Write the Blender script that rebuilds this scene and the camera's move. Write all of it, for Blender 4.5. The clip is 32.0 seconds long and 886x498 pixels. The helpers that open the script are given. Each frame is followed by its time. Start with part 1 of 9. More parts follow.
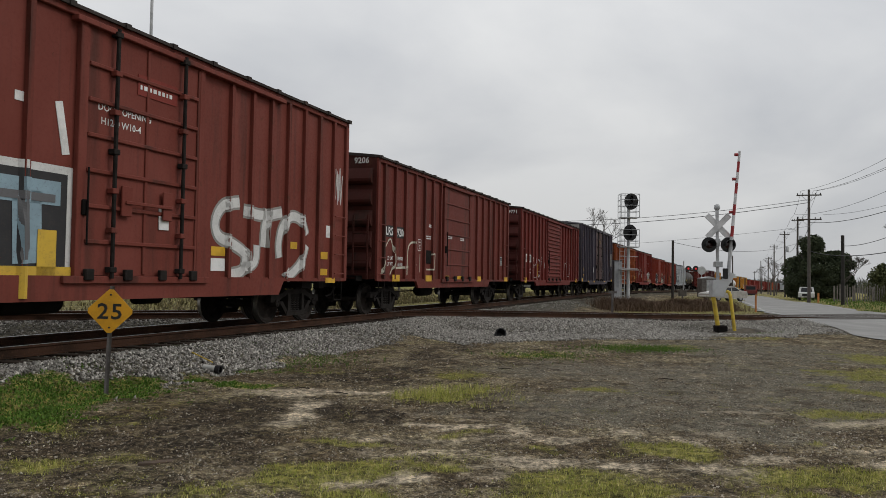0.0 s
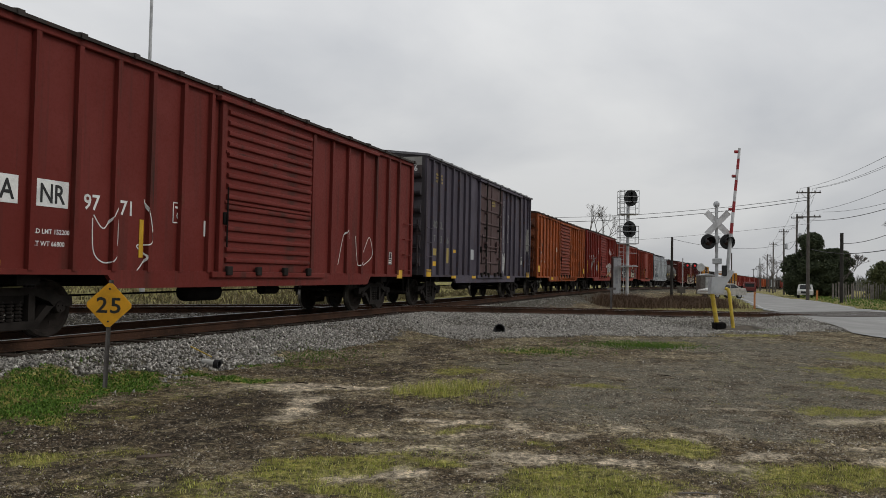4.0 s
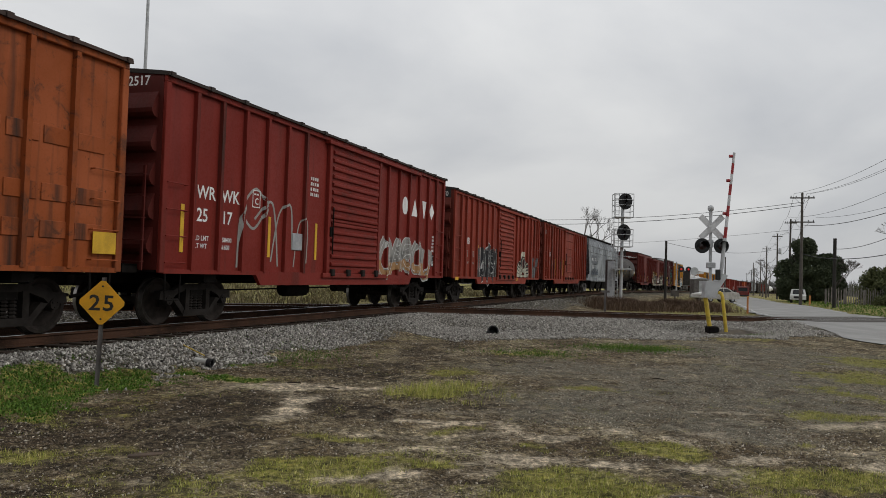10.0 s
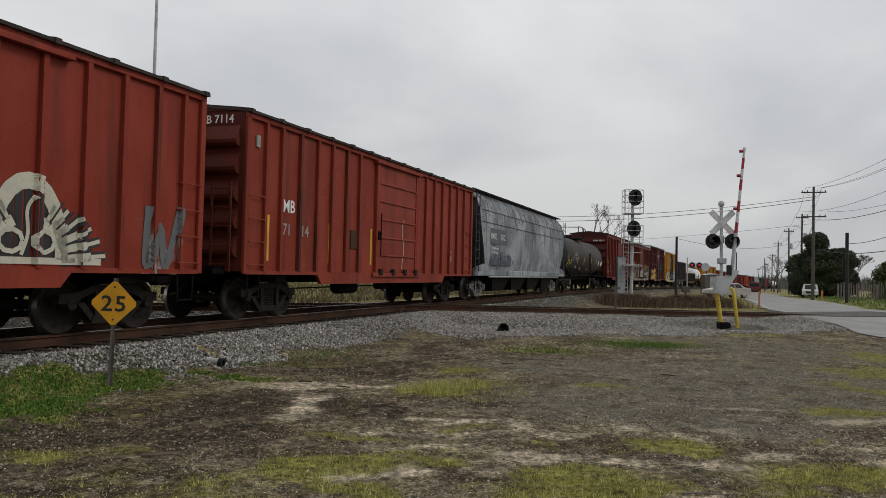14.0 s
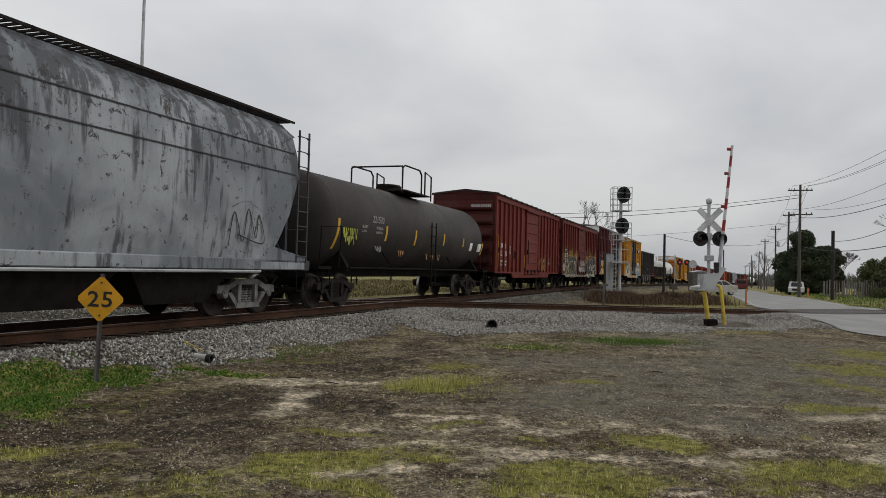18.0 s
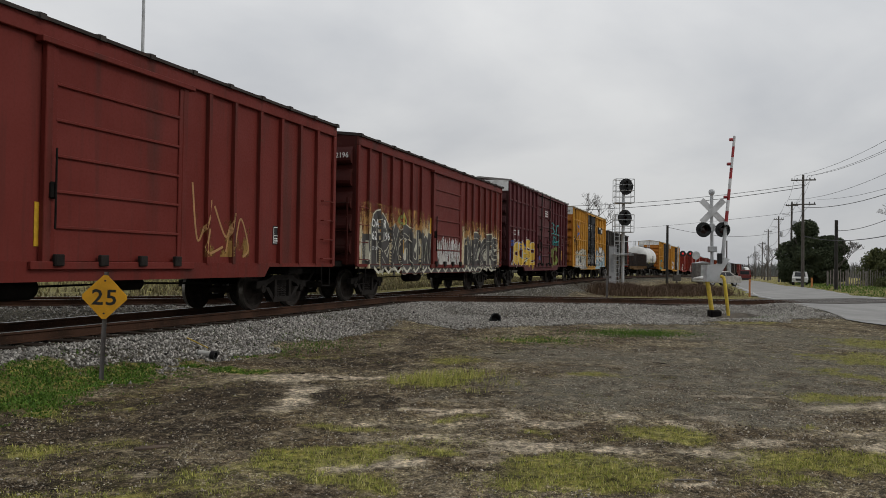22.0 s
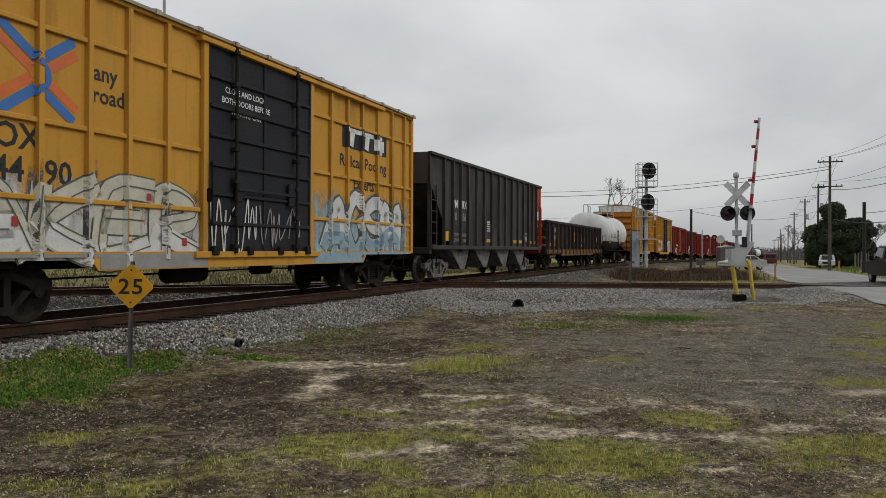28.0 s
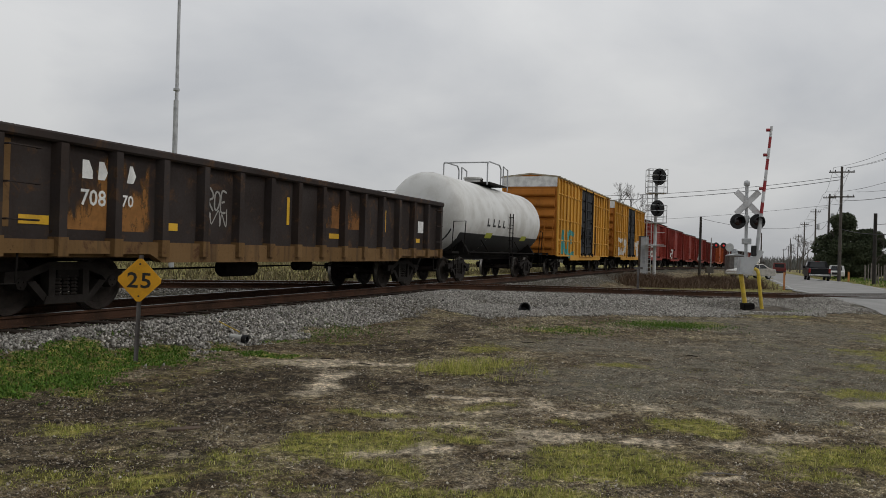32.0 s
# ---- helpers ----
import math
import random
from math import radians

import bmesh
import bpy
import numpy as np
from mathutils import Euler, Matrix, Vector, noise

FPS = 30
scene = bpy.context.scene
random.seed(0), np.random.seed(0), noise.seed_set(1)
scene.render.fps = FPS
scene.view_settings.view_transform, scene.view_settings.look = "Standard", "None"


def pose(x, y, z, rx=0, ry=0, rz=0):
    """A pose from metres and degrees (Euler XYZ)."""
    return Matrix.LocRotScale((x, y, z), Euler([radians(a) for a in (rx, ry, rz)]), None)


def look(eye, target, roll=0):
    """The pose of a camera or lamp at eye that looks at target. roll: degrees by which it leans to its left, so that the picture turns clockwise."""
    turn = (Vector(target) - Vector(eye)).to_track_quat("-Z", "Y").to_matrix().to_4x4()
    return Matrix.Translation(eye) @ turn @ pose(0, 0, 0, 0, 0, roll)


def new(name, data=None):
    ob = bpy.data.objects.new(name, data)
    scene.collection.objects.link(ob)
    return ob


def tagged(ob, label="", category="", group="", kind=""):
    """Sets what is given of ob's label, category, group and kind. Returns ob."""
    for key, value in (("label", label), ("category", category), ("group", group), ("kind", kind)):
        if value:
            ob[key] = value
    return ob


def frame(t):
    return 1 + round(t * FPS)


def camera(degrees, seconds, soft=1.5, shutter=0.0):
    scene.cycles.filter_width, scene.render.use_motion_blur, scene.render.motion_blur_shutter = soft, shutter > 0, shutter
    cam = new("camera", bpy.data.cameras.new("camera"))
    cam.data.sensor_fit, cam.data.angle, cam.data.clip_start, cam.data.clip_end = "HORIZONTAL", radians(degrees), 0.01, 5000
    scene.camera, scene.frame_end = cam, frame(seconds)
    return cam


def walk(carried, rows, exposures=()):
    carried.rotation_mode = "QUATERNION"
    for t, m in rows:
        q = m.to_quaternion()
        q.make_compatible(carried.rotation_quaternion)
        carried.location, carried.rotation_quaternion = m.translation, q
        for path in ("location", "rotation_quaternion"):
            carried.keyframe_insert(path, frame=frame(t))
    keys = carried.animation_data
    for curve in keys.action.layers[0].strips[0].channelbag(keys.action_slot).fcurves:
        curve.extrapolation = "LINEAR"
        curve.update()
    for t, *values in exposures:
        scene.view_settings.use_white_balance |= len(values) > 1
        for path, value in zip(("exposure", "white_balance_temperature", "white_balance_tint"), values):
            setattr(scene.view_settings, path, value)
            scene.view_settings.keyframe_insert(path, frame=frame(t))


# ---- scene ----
# Camera: held by hand on one spot, only its turn drifts. Degrees about x, y, z.
EYE = (0.0, 0.0, 1.7)
CAM = [
    (0, 92.08, -0.93, 0.06), (0.5, 92.03, -1.03, 0.16), (1, 91.98, -1.08, -0.06), (1.5, 91.88, -1.18, -0.15),
    (2, 91.81, -1.32, -0.23), (2.5, 91.78, -1.30, 0.36), (3, 91.78, -1.26, -0.75), (3.5, 91.76, -1.21, -0.39),
    (5.5, 91.81, -1.35, 0.40), (6, 91.86, -1.45, 0.18), (6.5, 91.83, -1.60, 0.20), (7, 91.86, -1.66, -0.60),
    (7.5, 91.87, -1.67, 0.02), (8, 91.84, -1.74, 0.40), (8.5, 91.85, -1.71, -0.64), (9, 91.83, -1.71, 0.29),
    (9.5, 91.85, -1.74, -0.06), (10, 91.85, -1.83, -0.43), (10.5, 91.81, -1.90, 0.39), (11, 91.79, -1.94, 0.25),
    (11.5, 91.85, -1.98, -0.80), (12, 91.83, -2.01, -0.06), (12.5, 91.79, -1.97, 0.56), (13, 91.82, -1.76, -0.32),
    (13.5, 91.80, -1.47, -0.39), (14, 91.68, -1.35, 0.30), (14.5, 91.58, -1.38, -0.04), (16.5, 91.38, -1.42, 0.16),
    (17, 91.41, -1.43, -0.37), (17.5, 91.47, -1.53, -0.93), (18, 91.44, -1.51, -0.53), (18.5, 91.38, -1.17, -0.09),
    (19, 91.18, -0.95, 0.34), (19.5, 91.10, -0.91, 0.69), (20, 91.05, -0.99, 0.77), (20.5, 91.06, -0.99, 0.12),
    (21, 91.04, -1.02, 0.46), (21.5, 91.05, -1.02, 0.76), (22, 91.00, -0.84, -0.31), (22.5, 90.57, -0.21, -0.44),
    (23, 90.54, -0.03, -0.09), (23.5, 90.55, -0.01, 0.32), (24, 90.53, -0.02, 0.68), (24.5, 90.49, -0.09, -0.27),
    (25, 90.48, -0.13, -0.41), (25.5, 90.45, -0.16, 0.33), (27.5, 90.08, -0.20, 1.67), (28, 89.99, -0.29, 1.31),
    (28.5, 89.98, -0.40, 0.94), (29, 90.00, -0.52, 1.81), (29.5, 90.01, -0.98, 1.03), (30, 90.01, -1.25, 2.13),
    (30.5, 90.08, -1.43, 1.57), (31, 90.13, -1.53, 1.18), (31.5, 90.09, -1.61, 1.91), (32, 90.08, -1.66, 1.90),
]

cam = camera(59.5, 32.0, soft=0.8)
walk(cam, [(t, pose(*EYE, rx, ry, rz)) for t, rx, ry, rz in CAM], exposures=[(0.0, 0.04), (18.0, 0.02), (28.0, 0.02), (31.0, 0.02), (32.0, -0.08)])

# ---- light: an overcast sky with a weak, wide sun behind the cloud ----
SUN_ELEV, SUN_AZ = 42.0, 95.0


def sky_world():
    w = bpy.data.worlds.new("overcast_sky")
    scene.world = w
    w.use_nodes = True
    nt = w.node_tree
    nt.nodes.clear()
    out = nt.nodes.new("ShaderNodeOutputWorld")
    bg = nt.nodes.new("ShaderNodeBackground")
    bg.inputs["Strength"].default_value = 1.0
    sky = nt.nodes.new("ShaderNodeTexSky")
    sky.sky_type, sky.sun_disc = "NISHITA", False
    sky.sun_elevation, sky.sun_rotation = radians(SUN_ELEV), radians(SUN_AZ)
    gain = nt.nodes.new("ShaderNodeVectorMath")
    gain.operation = "SCALE"
    gain.inputs["Scale"].default_value = 0.07
    nt.links.new(sky.outputs[0], gain.inputs[0])
    # cloud deck: flattened by dividing the direction by its height
    tc = nt.nodes.new("ShaderNodeTexCoord")
    sep = nt.nodes.new("ShaderNodeSeparateXYZ")
    nt.links.new(tc.outputs["Generated"], sep.inputs[0])
    hz = nt.nodes.new("ShaderNodeMath")
    hz.operation = "MAXIMUM"
    hz.inputs[1].default_value = 0.0
    nt.links.new(sep.outputs[2], hz.inputs[0])
    ha = nt.nodes.new("ShaderNodeMath")
    ha.operation = "ADD"
    ha.inputs[1].default_value = 0.34
    nt.links.new(hz.outputs[0], ha.inputs[0])
    inv = nt.nodes.new("ShaderNodeMath")
    inv.operation = "DIVIDE"
    inv.inputs[0].default_value = 1.0
    nt.links.new(ha.outputs[0], inv.inputs[1])
    flat = nt.nodes.new("ShaderNodeVectorMath")
    flat.operation = "SCALE"
    nt.links.new(tc.outputs["Generated"], flat.inputs[0])
    nt.links.new(inv.outputs[0], flat.inputs["Scale"])
    n1 = nt.nodes.new("ShaderNodeTexNoise")
    n1.inputs["Scale"].default_value, n1.inputs["Detail"].default_value = 1.5, 6.0
    n1.inputs["Roughness"].default_value, n1.inputs["Distortion"].default_value = 0.5, 0.25
    turn = nt.nodes.new("ShaderNodeMapping")
    turn.inputs["Rotation"].default_value = (0.0, 0.0, radians(-16))
    nt.links.new(flat.outputs[0], turn.inputs["Vector"])
    nt.links.new(turn.outputs[0], n1.inputs["Vector"])
    ramp = nt.nodes.new("ShaderNodeValToRGB")
    e = ramp.color_ramp.elements
    e[0].position, e[0].color = 0.33, (0.575, 0.59, 0.615, 1)
    e[1].position, e[1].color = 0.64, (0.765, 0.77, 0.772, 1)
    mid = ramp.color_ramp.elements.new(0.47)
    mid.color = (0.66, 0.67, 0.685, 1)
    nt.links.new(n1.outputs[0], ramp.inputs[0])
    mix = nt.nodes.new("ShaderNodeMix")
    mix.data_type = "RGBA"
    mix.inputs[0].default_value = 0.94
    nt.links.new(gain.outputs[0], mix.inputs[6])
    nt.links.new(ramp.outputs[0], mix.inputs[7])
    # the deck is a little darker towards the horizon
    low = nt.nodes.new("ShaderNodeMapRange")
    low.inputs[1].default_value, low.inputs[2].default_value = 0.0, 0.4
    low.inputs[3].default_value, low.inputs[4].default_value = 0.76, 1.11
    nt.links.new(hz.outputs[0], low.inputs[0])
    dim = nt.nodes.new("ShaderNodeVectorMath")
    dim.operation = "SCALE"
    nt.links.new(mix.outputs[2], dim.inputs[0])
    nt.links.new(low.outputs[0], dim.inputs["Scale"])
    nt.links.new(dim.outputs[0], bg.inputs["Color"])
    nt.links.new(bg.outputs[0], out.inputs[0])


sky_world()
sun = new("sun", bpy.data.lights.new("sun", "SUN"))
sun.data.energy, sun.data.angle, sun.data.color = 0.8, radians(20), (1.0, 0.97, 0.93)
sun.matrix_world = look((0, 0, 60), (-66 * math.sin(radians(SUN_AZ)), -66 * math.cos(radians(SUN_AZ)), 0))

# ---- the line of the track: straight, then a wide curve to the right ----
HEAD = radians(19.6)
DIR = Vector((math.sin(HEAD), math.cos(HEAD), 0))
LEFT = Vector((-math.cos(HEAD), math.sin(HEAD), 0))
RAIL = 0.55          # top of rail above the ground before the camera
CURVE_FROM, RADIUS = 40.0, 2100.0


def fall(s):
    """How far the land has fallen s metres along the line."""
    t = np.clip(np.asarray(s, float) - 70.0, 0.0, 380.0)
    return 0.0105 * t * t / (t + 30.0)


def track(s, off=0.0):
    """Place and heading on the main track, s metres along it, off metres to its left."""
    if s <= CURVE_FROM:
        p, h = LEFT * 10.81 + DIR * s, HEAD
    else:
        h = (s - CURVE_FROM) / RADIUS
        p = LEFT * (10.81 - RADIUS * (1 - math.cos(h))) + DIR * (CURVE_FROM + RADIUS * math.sin(h))
        h += HEAD
    return Vector((p.x - math.cos(h) * off, p.y + math.sin(h) * off, RAIL - float(fall(s)))), h


# the second track crosses the first on a diamond and falls gently towards the road
X2, HEAD2 = Vector((-1.25, 27.0, 0)), radians(61.0)
DIR2 = Vector((math.sin(HEAD2), math.cos(HEAD2), 0))
LEFT2 = Vector((-math.cos(HEAD2), math.sin(HEAD2), 0))


def rail2_z(u):
    return RAIL - 0.021 * min(max(u, 0.0), 22.0)


def track2(u, off=0.0):
    p = X2 + DIR2 * u + LEFT2 * off
    return Vector((p.x, p.y, rail2_z(u)))


# ---- mesh building ----
class Build:
    """Collects vertices and faces of one mesh."""

    def __init__(self):
        self.v, self.f = [], []

    def add(self, verts, faces):
        k = len(self.v)
        self.v += [tuple(p) for p in verts]
        self.f += [tuple(i + k for i in q) for q in faces]
        return self

    def box(self, x0, x1, y0, y1, z0, z1, b=0.0):
        if b <= 0:
            vs = [(x, y, z) for x in (x0, x1) for y in (y0, y1) for z in (z0, z1)]
            return self.add(vs, [(0, 1, 3, 2), (4, 6, 7, 5), (0, 4, 5, 1), (2, 3, 7, 6), (0, 2, 6, 4), (1, 5, 7, 3)])
        lo, hi = (x0, y0, z0), (x1, y1, z1)
        b = min(b, *(0.49 * (h - l) for l, h in zip(lo, hi)))
        vs, idx = [], {}
        for c in [(i, j, k) for i in (0, 1) for j in (0, 1) for k in (0, 1)]:
            for ax in range(3):
                p = []
                for q in range(3):
                    edge = hi[q] if c[q] else lo[q]
                    p.append(edge if q == ax else edge + (-b if c[q] else b))
                idx[c, ax] = len(vs)
                vs.append(p)
        fs = []
        for ax in range(3):
            u, w = [q for q in range(3) if q != ax]
            for side in (0, 1):
                loop = []
                for a, c in ((0, 0), (1, 0), (1, 1), (0, 1)):
                    k = [0, 0, 0]
                    k[ax], k[u], k[w] = side, a, c
                    loop.append(idx[tuple(k), ax])
                flip = (side == 1) != (ax == 1)
                fs.append(loop if flip else loop[::-1])
            for a in (0, 1):
                for c in (0, 1):
                    k0, k1 = [0, 0, 0], [0, 0, 0]
                    k0[ax], k1[ax] = 0, 1
                    k0[u] = k1[u] = a
                    k0[w] = k1[w] = c
                    fs.append([idx[tuple(k0), u], idx[tuple(k1), u], idx[tuple(k1), w], idx[tuple(k0), w]])
        for c in [(i, j, k) for i in (0, 1) for j in (0, 1) for k in (0, 1)]:
            fs.append([idx[c, 0], idx[c, 1], idx[c, 2]])
        return self.add(vs, fs)

    def cyl(self, p0, p1, r, n=10, r1=None, caps=True):
        p0, p1 = Vector(p0), Vector(p1)
        r1 = r if r1 is None else r1
        ax = (p1 - p0).normalized()
        u = ax.orthogonal().normalized()
        w = ax.cross(u)
        ring = [(math.cos(2 * math.pi * i / n), math.sin(2 * math.pi * i / n)) for i in range(n)]
        vs = [p0 + (u * c + w * s) * r for c, s in ring] + [p1 + (u * c + w * s) * r1 for c, s in ring]
        fs = [(i, (i + 1) % n, n + (i + 1) % n, n + i) for i in range(n)]
        if caps:
            fs += [tuple(range(n - 1, -1, -1)), tuple(range(n, 2 * n))]
        return self.add(vs, fs)

    def tube(self, pts, r, n=6):
        """One unbroken round bar along points."""
        pts = [Vector(p) for p in pts]
        vs, fs, m = [], [], len(pts)
        u = None
        for i, p in enumerate(pts):
            d = ((pts[min(i + 1, m - 1)] - p).normalized() + (p - pts[max(i - 1, 0)]).normalized()).normalized()
            if d.length < 0.5:
                d = (pts[-1] - pts[0]).normalized()
            u = d.orthogonal().normalized() if u is None else (u - d * u.dot(d)).normalized()
            w = d.cross(u)
            vs += [p + (u * math.cos(2 * math.pi * k / n) + w * math.sin(2 * math.pi * k / n)) * r for k in range(n)]
        for i in range(m - 1):
            fs += [(i * n + k, i * n + (k + 1) % n, (i + 1) * n + (k + 1) % n, (i + 1) * n + k) for k in range(n)]
        return self.add(vs, fs + [tuple(range(n - 1, -1, -1)), tuple(range((m - 1) * n, m * n))])

    def prism(self, prof, x0, x1, axis="x"):
        """Extrudes a closed profile; axis x: (y, z) profile, axis y: (x, z), axis z: (x, y)."""
        n = len(prof)

        def at(p, h):
            return {"x": (h, p[0], p[1]), "y": (p[0], h, p[1]), "z": (p[0], p[1], h)}[axis]
        vs = [at(p, x0) for p in prof] + [at(p, x1) for p in prof]
        fs = [(i, (i + 1) % n, n + (i + 1) % n, n + i) for i in range(n)]
        return self.add(vs, fs + [tuple(range(n - 1, -1, -1)), tuple(range(n, 2 * n))])

    def lathe(self, prof, n=20, axis="x", centre=(0, 0, 0)):
        """Turns a profile of (along, radius) about an axis."""
        vs, fs, m = [], [], len(prof)
        for i in range(n):
            a = 2 * math.pi * i / n
            for h, r in prof:
                c, s = r * math.cos(a), r * math.sin(a)
                p = {"x": (h, c, s), "y": (c, h, s), "z": (c, s, h)}[axis]
                vs.append([p[k] + centre[k] for k in range(3)])
        for i in range(n):
            j = (i + 1) % n
            for k in range(m - 1):
                fs.append((i * m + k, i * m + k + 1, j * m + k + 1, j * m + k))
        return self.add(vs, fs)

    def mesh(self, name, mat=None, smooth=False):
        me = bpy.data.meshes.new(name)
        me.from_pydata(self.v, [], self.f)
        bm = bmesh.new()
        bm.from_mesh(me)
        bmesh.ops.recalc_face_normals(bm, faces=bm.faces)
        bm.to_mesh(me)
        bm.free()
        if smooth:
            me.shade_smooth()
            me.set_sharp_from_angle(angle=radians(40))
        if mat:
            me.materials.append(mat)
        return me


def part(name, built, mat, parent=None, label="", at=None, smooth=False):
    """Links a Build or a ready mesh as one object under a thing or a part."""
    me = built.mesh(name, mat, smooth) if isinstance(built, Build) else built
    ob = new(name, me)
    if parent is not None:
        ob.parent = parent
    if at is not None:
        ob.matrix_basis = at if isinstance(at, Matrix) else Matrix.Translation(at)
    if label:
        ob["label"] = label
    return ob


def thing(name, label, category, at=None, group="", kind=""):
    ob = new(name)
    ob.empty_display_size = 0.3
    if at is not None:
        ob.matrix_basis = at if isinstance(at, Matrix) else Matrix.Translation(at)
    return tagged(ob, label, category, group, kind)


# ---- materials ----
class Nodes:
    def __init__(self, name):
        self.mat = bpy.data.materials.new(name)
        self.mat.use_nodes = True
        self.nt = self.mat.node_tree
        self.bsdf = self.nt.nodes["Principled BSDF"]
        self.tc = self.nt.nodes.new("ShaderNodeTexCoord")

    def node(self, kind, **sets):
        n = self.nt.nodes.new(kind)
        for k, v in sets.items():
            n.inputs[k].default_value = v
        return n

    def link(self, a, b):
        self.nt.links.new(a, b)

    def coords(self, scale=(1, 1, 1), world=False):
        m = self.nt.nodes.new("ShaderNodeMapping")
        m.inputs["Scale"].default_value = scale
        if world:
            g = self.nt.nodes.new("ShaderNodeNewGeometry")
            self.link(g.outputs["Position"], m.inputs[0])
        else:
            info = self.nt.nodes.new("ShaderNodeObjectInfo")
            add = self.nt.nodes.new("ShaderNodeVectorMath")
            self.link(self.tc.outputs["Object"], add.inputs[0])
            mul = self.nt.nodes.new("ShaderNodeMath")
            mul.operation = "MULTIPLY"
            mul.inputs[1].default_value = 37.0
            self.link(info.outputs["Random"], mul.inputs[0])
            self.link(mul.outputs[0], add.inputs[1])
            self.link(add.outputs[0], m.inputs[0])
        return m.outputs[0]

    def noise(self, vec, scale, detail=4.0, rough=0.55, dist=0.0):
        n = self.node("ShaderNodeTexNoise", Scale=scale, Detail=detail, Roughness=rough, Distortion=dist)
        self.link(vec, n.inputs["Vector"])
        return n.outputs[0]

    def ramp(self, fac, lo, hi, a=0.0, b=1.0):
        r = self.nt.nodes.new("ShaderNodeMapRange")
        r.interpolation_type = "SMOOTHSTEP"
        r.inputs[1].default_value, r.inputs[2].default_value = lo, hi
        r.inputs[3].default_value, r.inputs[4].default_value = a, b
        self.link(fac, r.inputs[0])
        return r.outputs[0]

    def math(self, op, a, b):
        m = self.nt.nodes.new("ShaderNodeMath")
        m.operation = op
        for k, v in ((0, a), (1, b)):
            if isinstance(v, (int, float)):
                m.inputs[k].default_value = v
            else:
                self.link(v, m.inputs[k])
        return m.outputs[0]

    def mix(self, fac, a, b, blend="MIX"):
        m = self.nt.nodes.new("ShaderNodeMix")
        m.data_type, m.blend_type = "RGBA", blend
        for k, v in ((0, fac), (6, a), (7, b)):
            if isinstance(v, (int, float)):
                m.inputs[k].default_value = v
            elif isinstance(v, tuple):
                m.inputs[k].default_value = (*v, 1.0) if len(v) == 3 else v
            else:
                self.link(v, m.inputs[k])
        return m.outputs[2]

    def done(self, color, rough, bump=None, depth=0.01, metal=0.0, spec=0.4):
        b = self.bsdf
        for k, v in (("Base Color", color), ("Roughness", rough), ("Metallic", metal)):
            if isinstance(v, tuple):
                b.inputs[k].default_value = (*v, 1.0)
            elif isinstance(v, (int, float)):
                b.inputs[k].default_value = v
            else:
                self.link(v, b.inputs[k])
        b.inputs["Specular IOR Level"].default_value = spec
        if bump is not None:
            n = self.node("ShaderNodeBump", Distance=depth, Strength=0.8)
            self.link(bump, n.inputs["Height"])
            self.link(n.outputs[0], b.inputs["Normal"])
        return self.mat


def surface(name, base, dark, light, grain=30.0, blotch=2.0, rough=0.8, depth=0.004, metal=0.0, spec=0.4):
    """Base colour varied at two scales."""
    k = Nodes(name)
    c = k.coords()
    a, b = k.noise(c, blotch), k.noise(c, grain, 6.0, 0.65)
    col = k.mix(k.ramp(a, 0.38, 0.68), base, dark)
    col = k.mix(k.ramp(b, 0.5, 0.75, 0.0, 0.7), col, light)
    return k.done(col, k.ramp(b, 0.3, 0.7, rough - 0.1, min(rough + 0.1, 1.0)), b, depth, metal, spec)


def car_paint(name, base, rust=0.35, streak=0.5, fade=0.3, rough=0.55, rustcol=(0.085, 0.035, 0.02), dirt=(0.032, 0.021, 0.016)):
    """Old freight-car paint: faded, streaked from the roof down, rust in blotches."""
    k = Nodes(name)
    c = k.coords()
    big, fine = k.noise(c, 0.55, 4.0, 0.55, 0.4), k.noise(c, 22.0, 6.0, 0.7)
    wide, thin = k.noise(k.coords((1.7, 1.7, 0.16)), 1.0, 5.0, 0.58, 0.3), k.noise(k.coords((7.0, 7.0, 0.3)), 1.0, 4.0, 0.6)
    blot, chip = k.noise(c, 2.6, 8.0, 0.72, 0.6), k.noise(c, 6.5, 10.0, 0.8, 0.3)
    if base[0] > 2.0 * base[1]:
        base = (base[0] * 0.92, base[1] * 0.68, base[2] * 0.58)
    pale = tuple(min(1.0, v * 1.35 + 0.012) for v in base)
    col = k.mix(k.ramp(big, 0.35, 0.7, 0.0, fade * 1.6), base, pale)
    col = k.mix(k.ramp(wide, 0.5, 0.74, 0.0, min(1.0, streak * 1.3)), col, dirt)
    col = k.mix(k.ramp(thin, 0.54, 0.74, 0.0, min(1.0, streak * 0.6)), col, dirt)
    col = k.mix(k.ramp(blot, 0.62 - 0.12 * rust, 0.78 - 0.1 * rust, 0.0, min(1.0, rust * 1.5)), col, rustcol)
    col = k.mix(k.ramp(chip, 0.66 - 0.05 * rust, 0.69 - 0.05 * rust, 0.0, min(0.9, 0.4 + rust)), col, tuple(0.5 * v for v in rustcol))
    col = k.mix(k.ramp(fine, 0.5, 0.8, 0.0, 0.2), col, dirt)
    return k.done(col, k.ramp(fine, 0.3, 0.7, rough - 0.08, rough + 0.2), fine, 0.002, 0.0, 0.12)


def plain(name, col, rough=0.6, metal=0.0):
    dark = tuple(v * 0.72 for v in col)
    light = tuple(min(1, v * 1.15 + 0.01) for v in col)
    return surface(name, col, dark, light, 40.0, 3.0, rough, 0.001, metal)


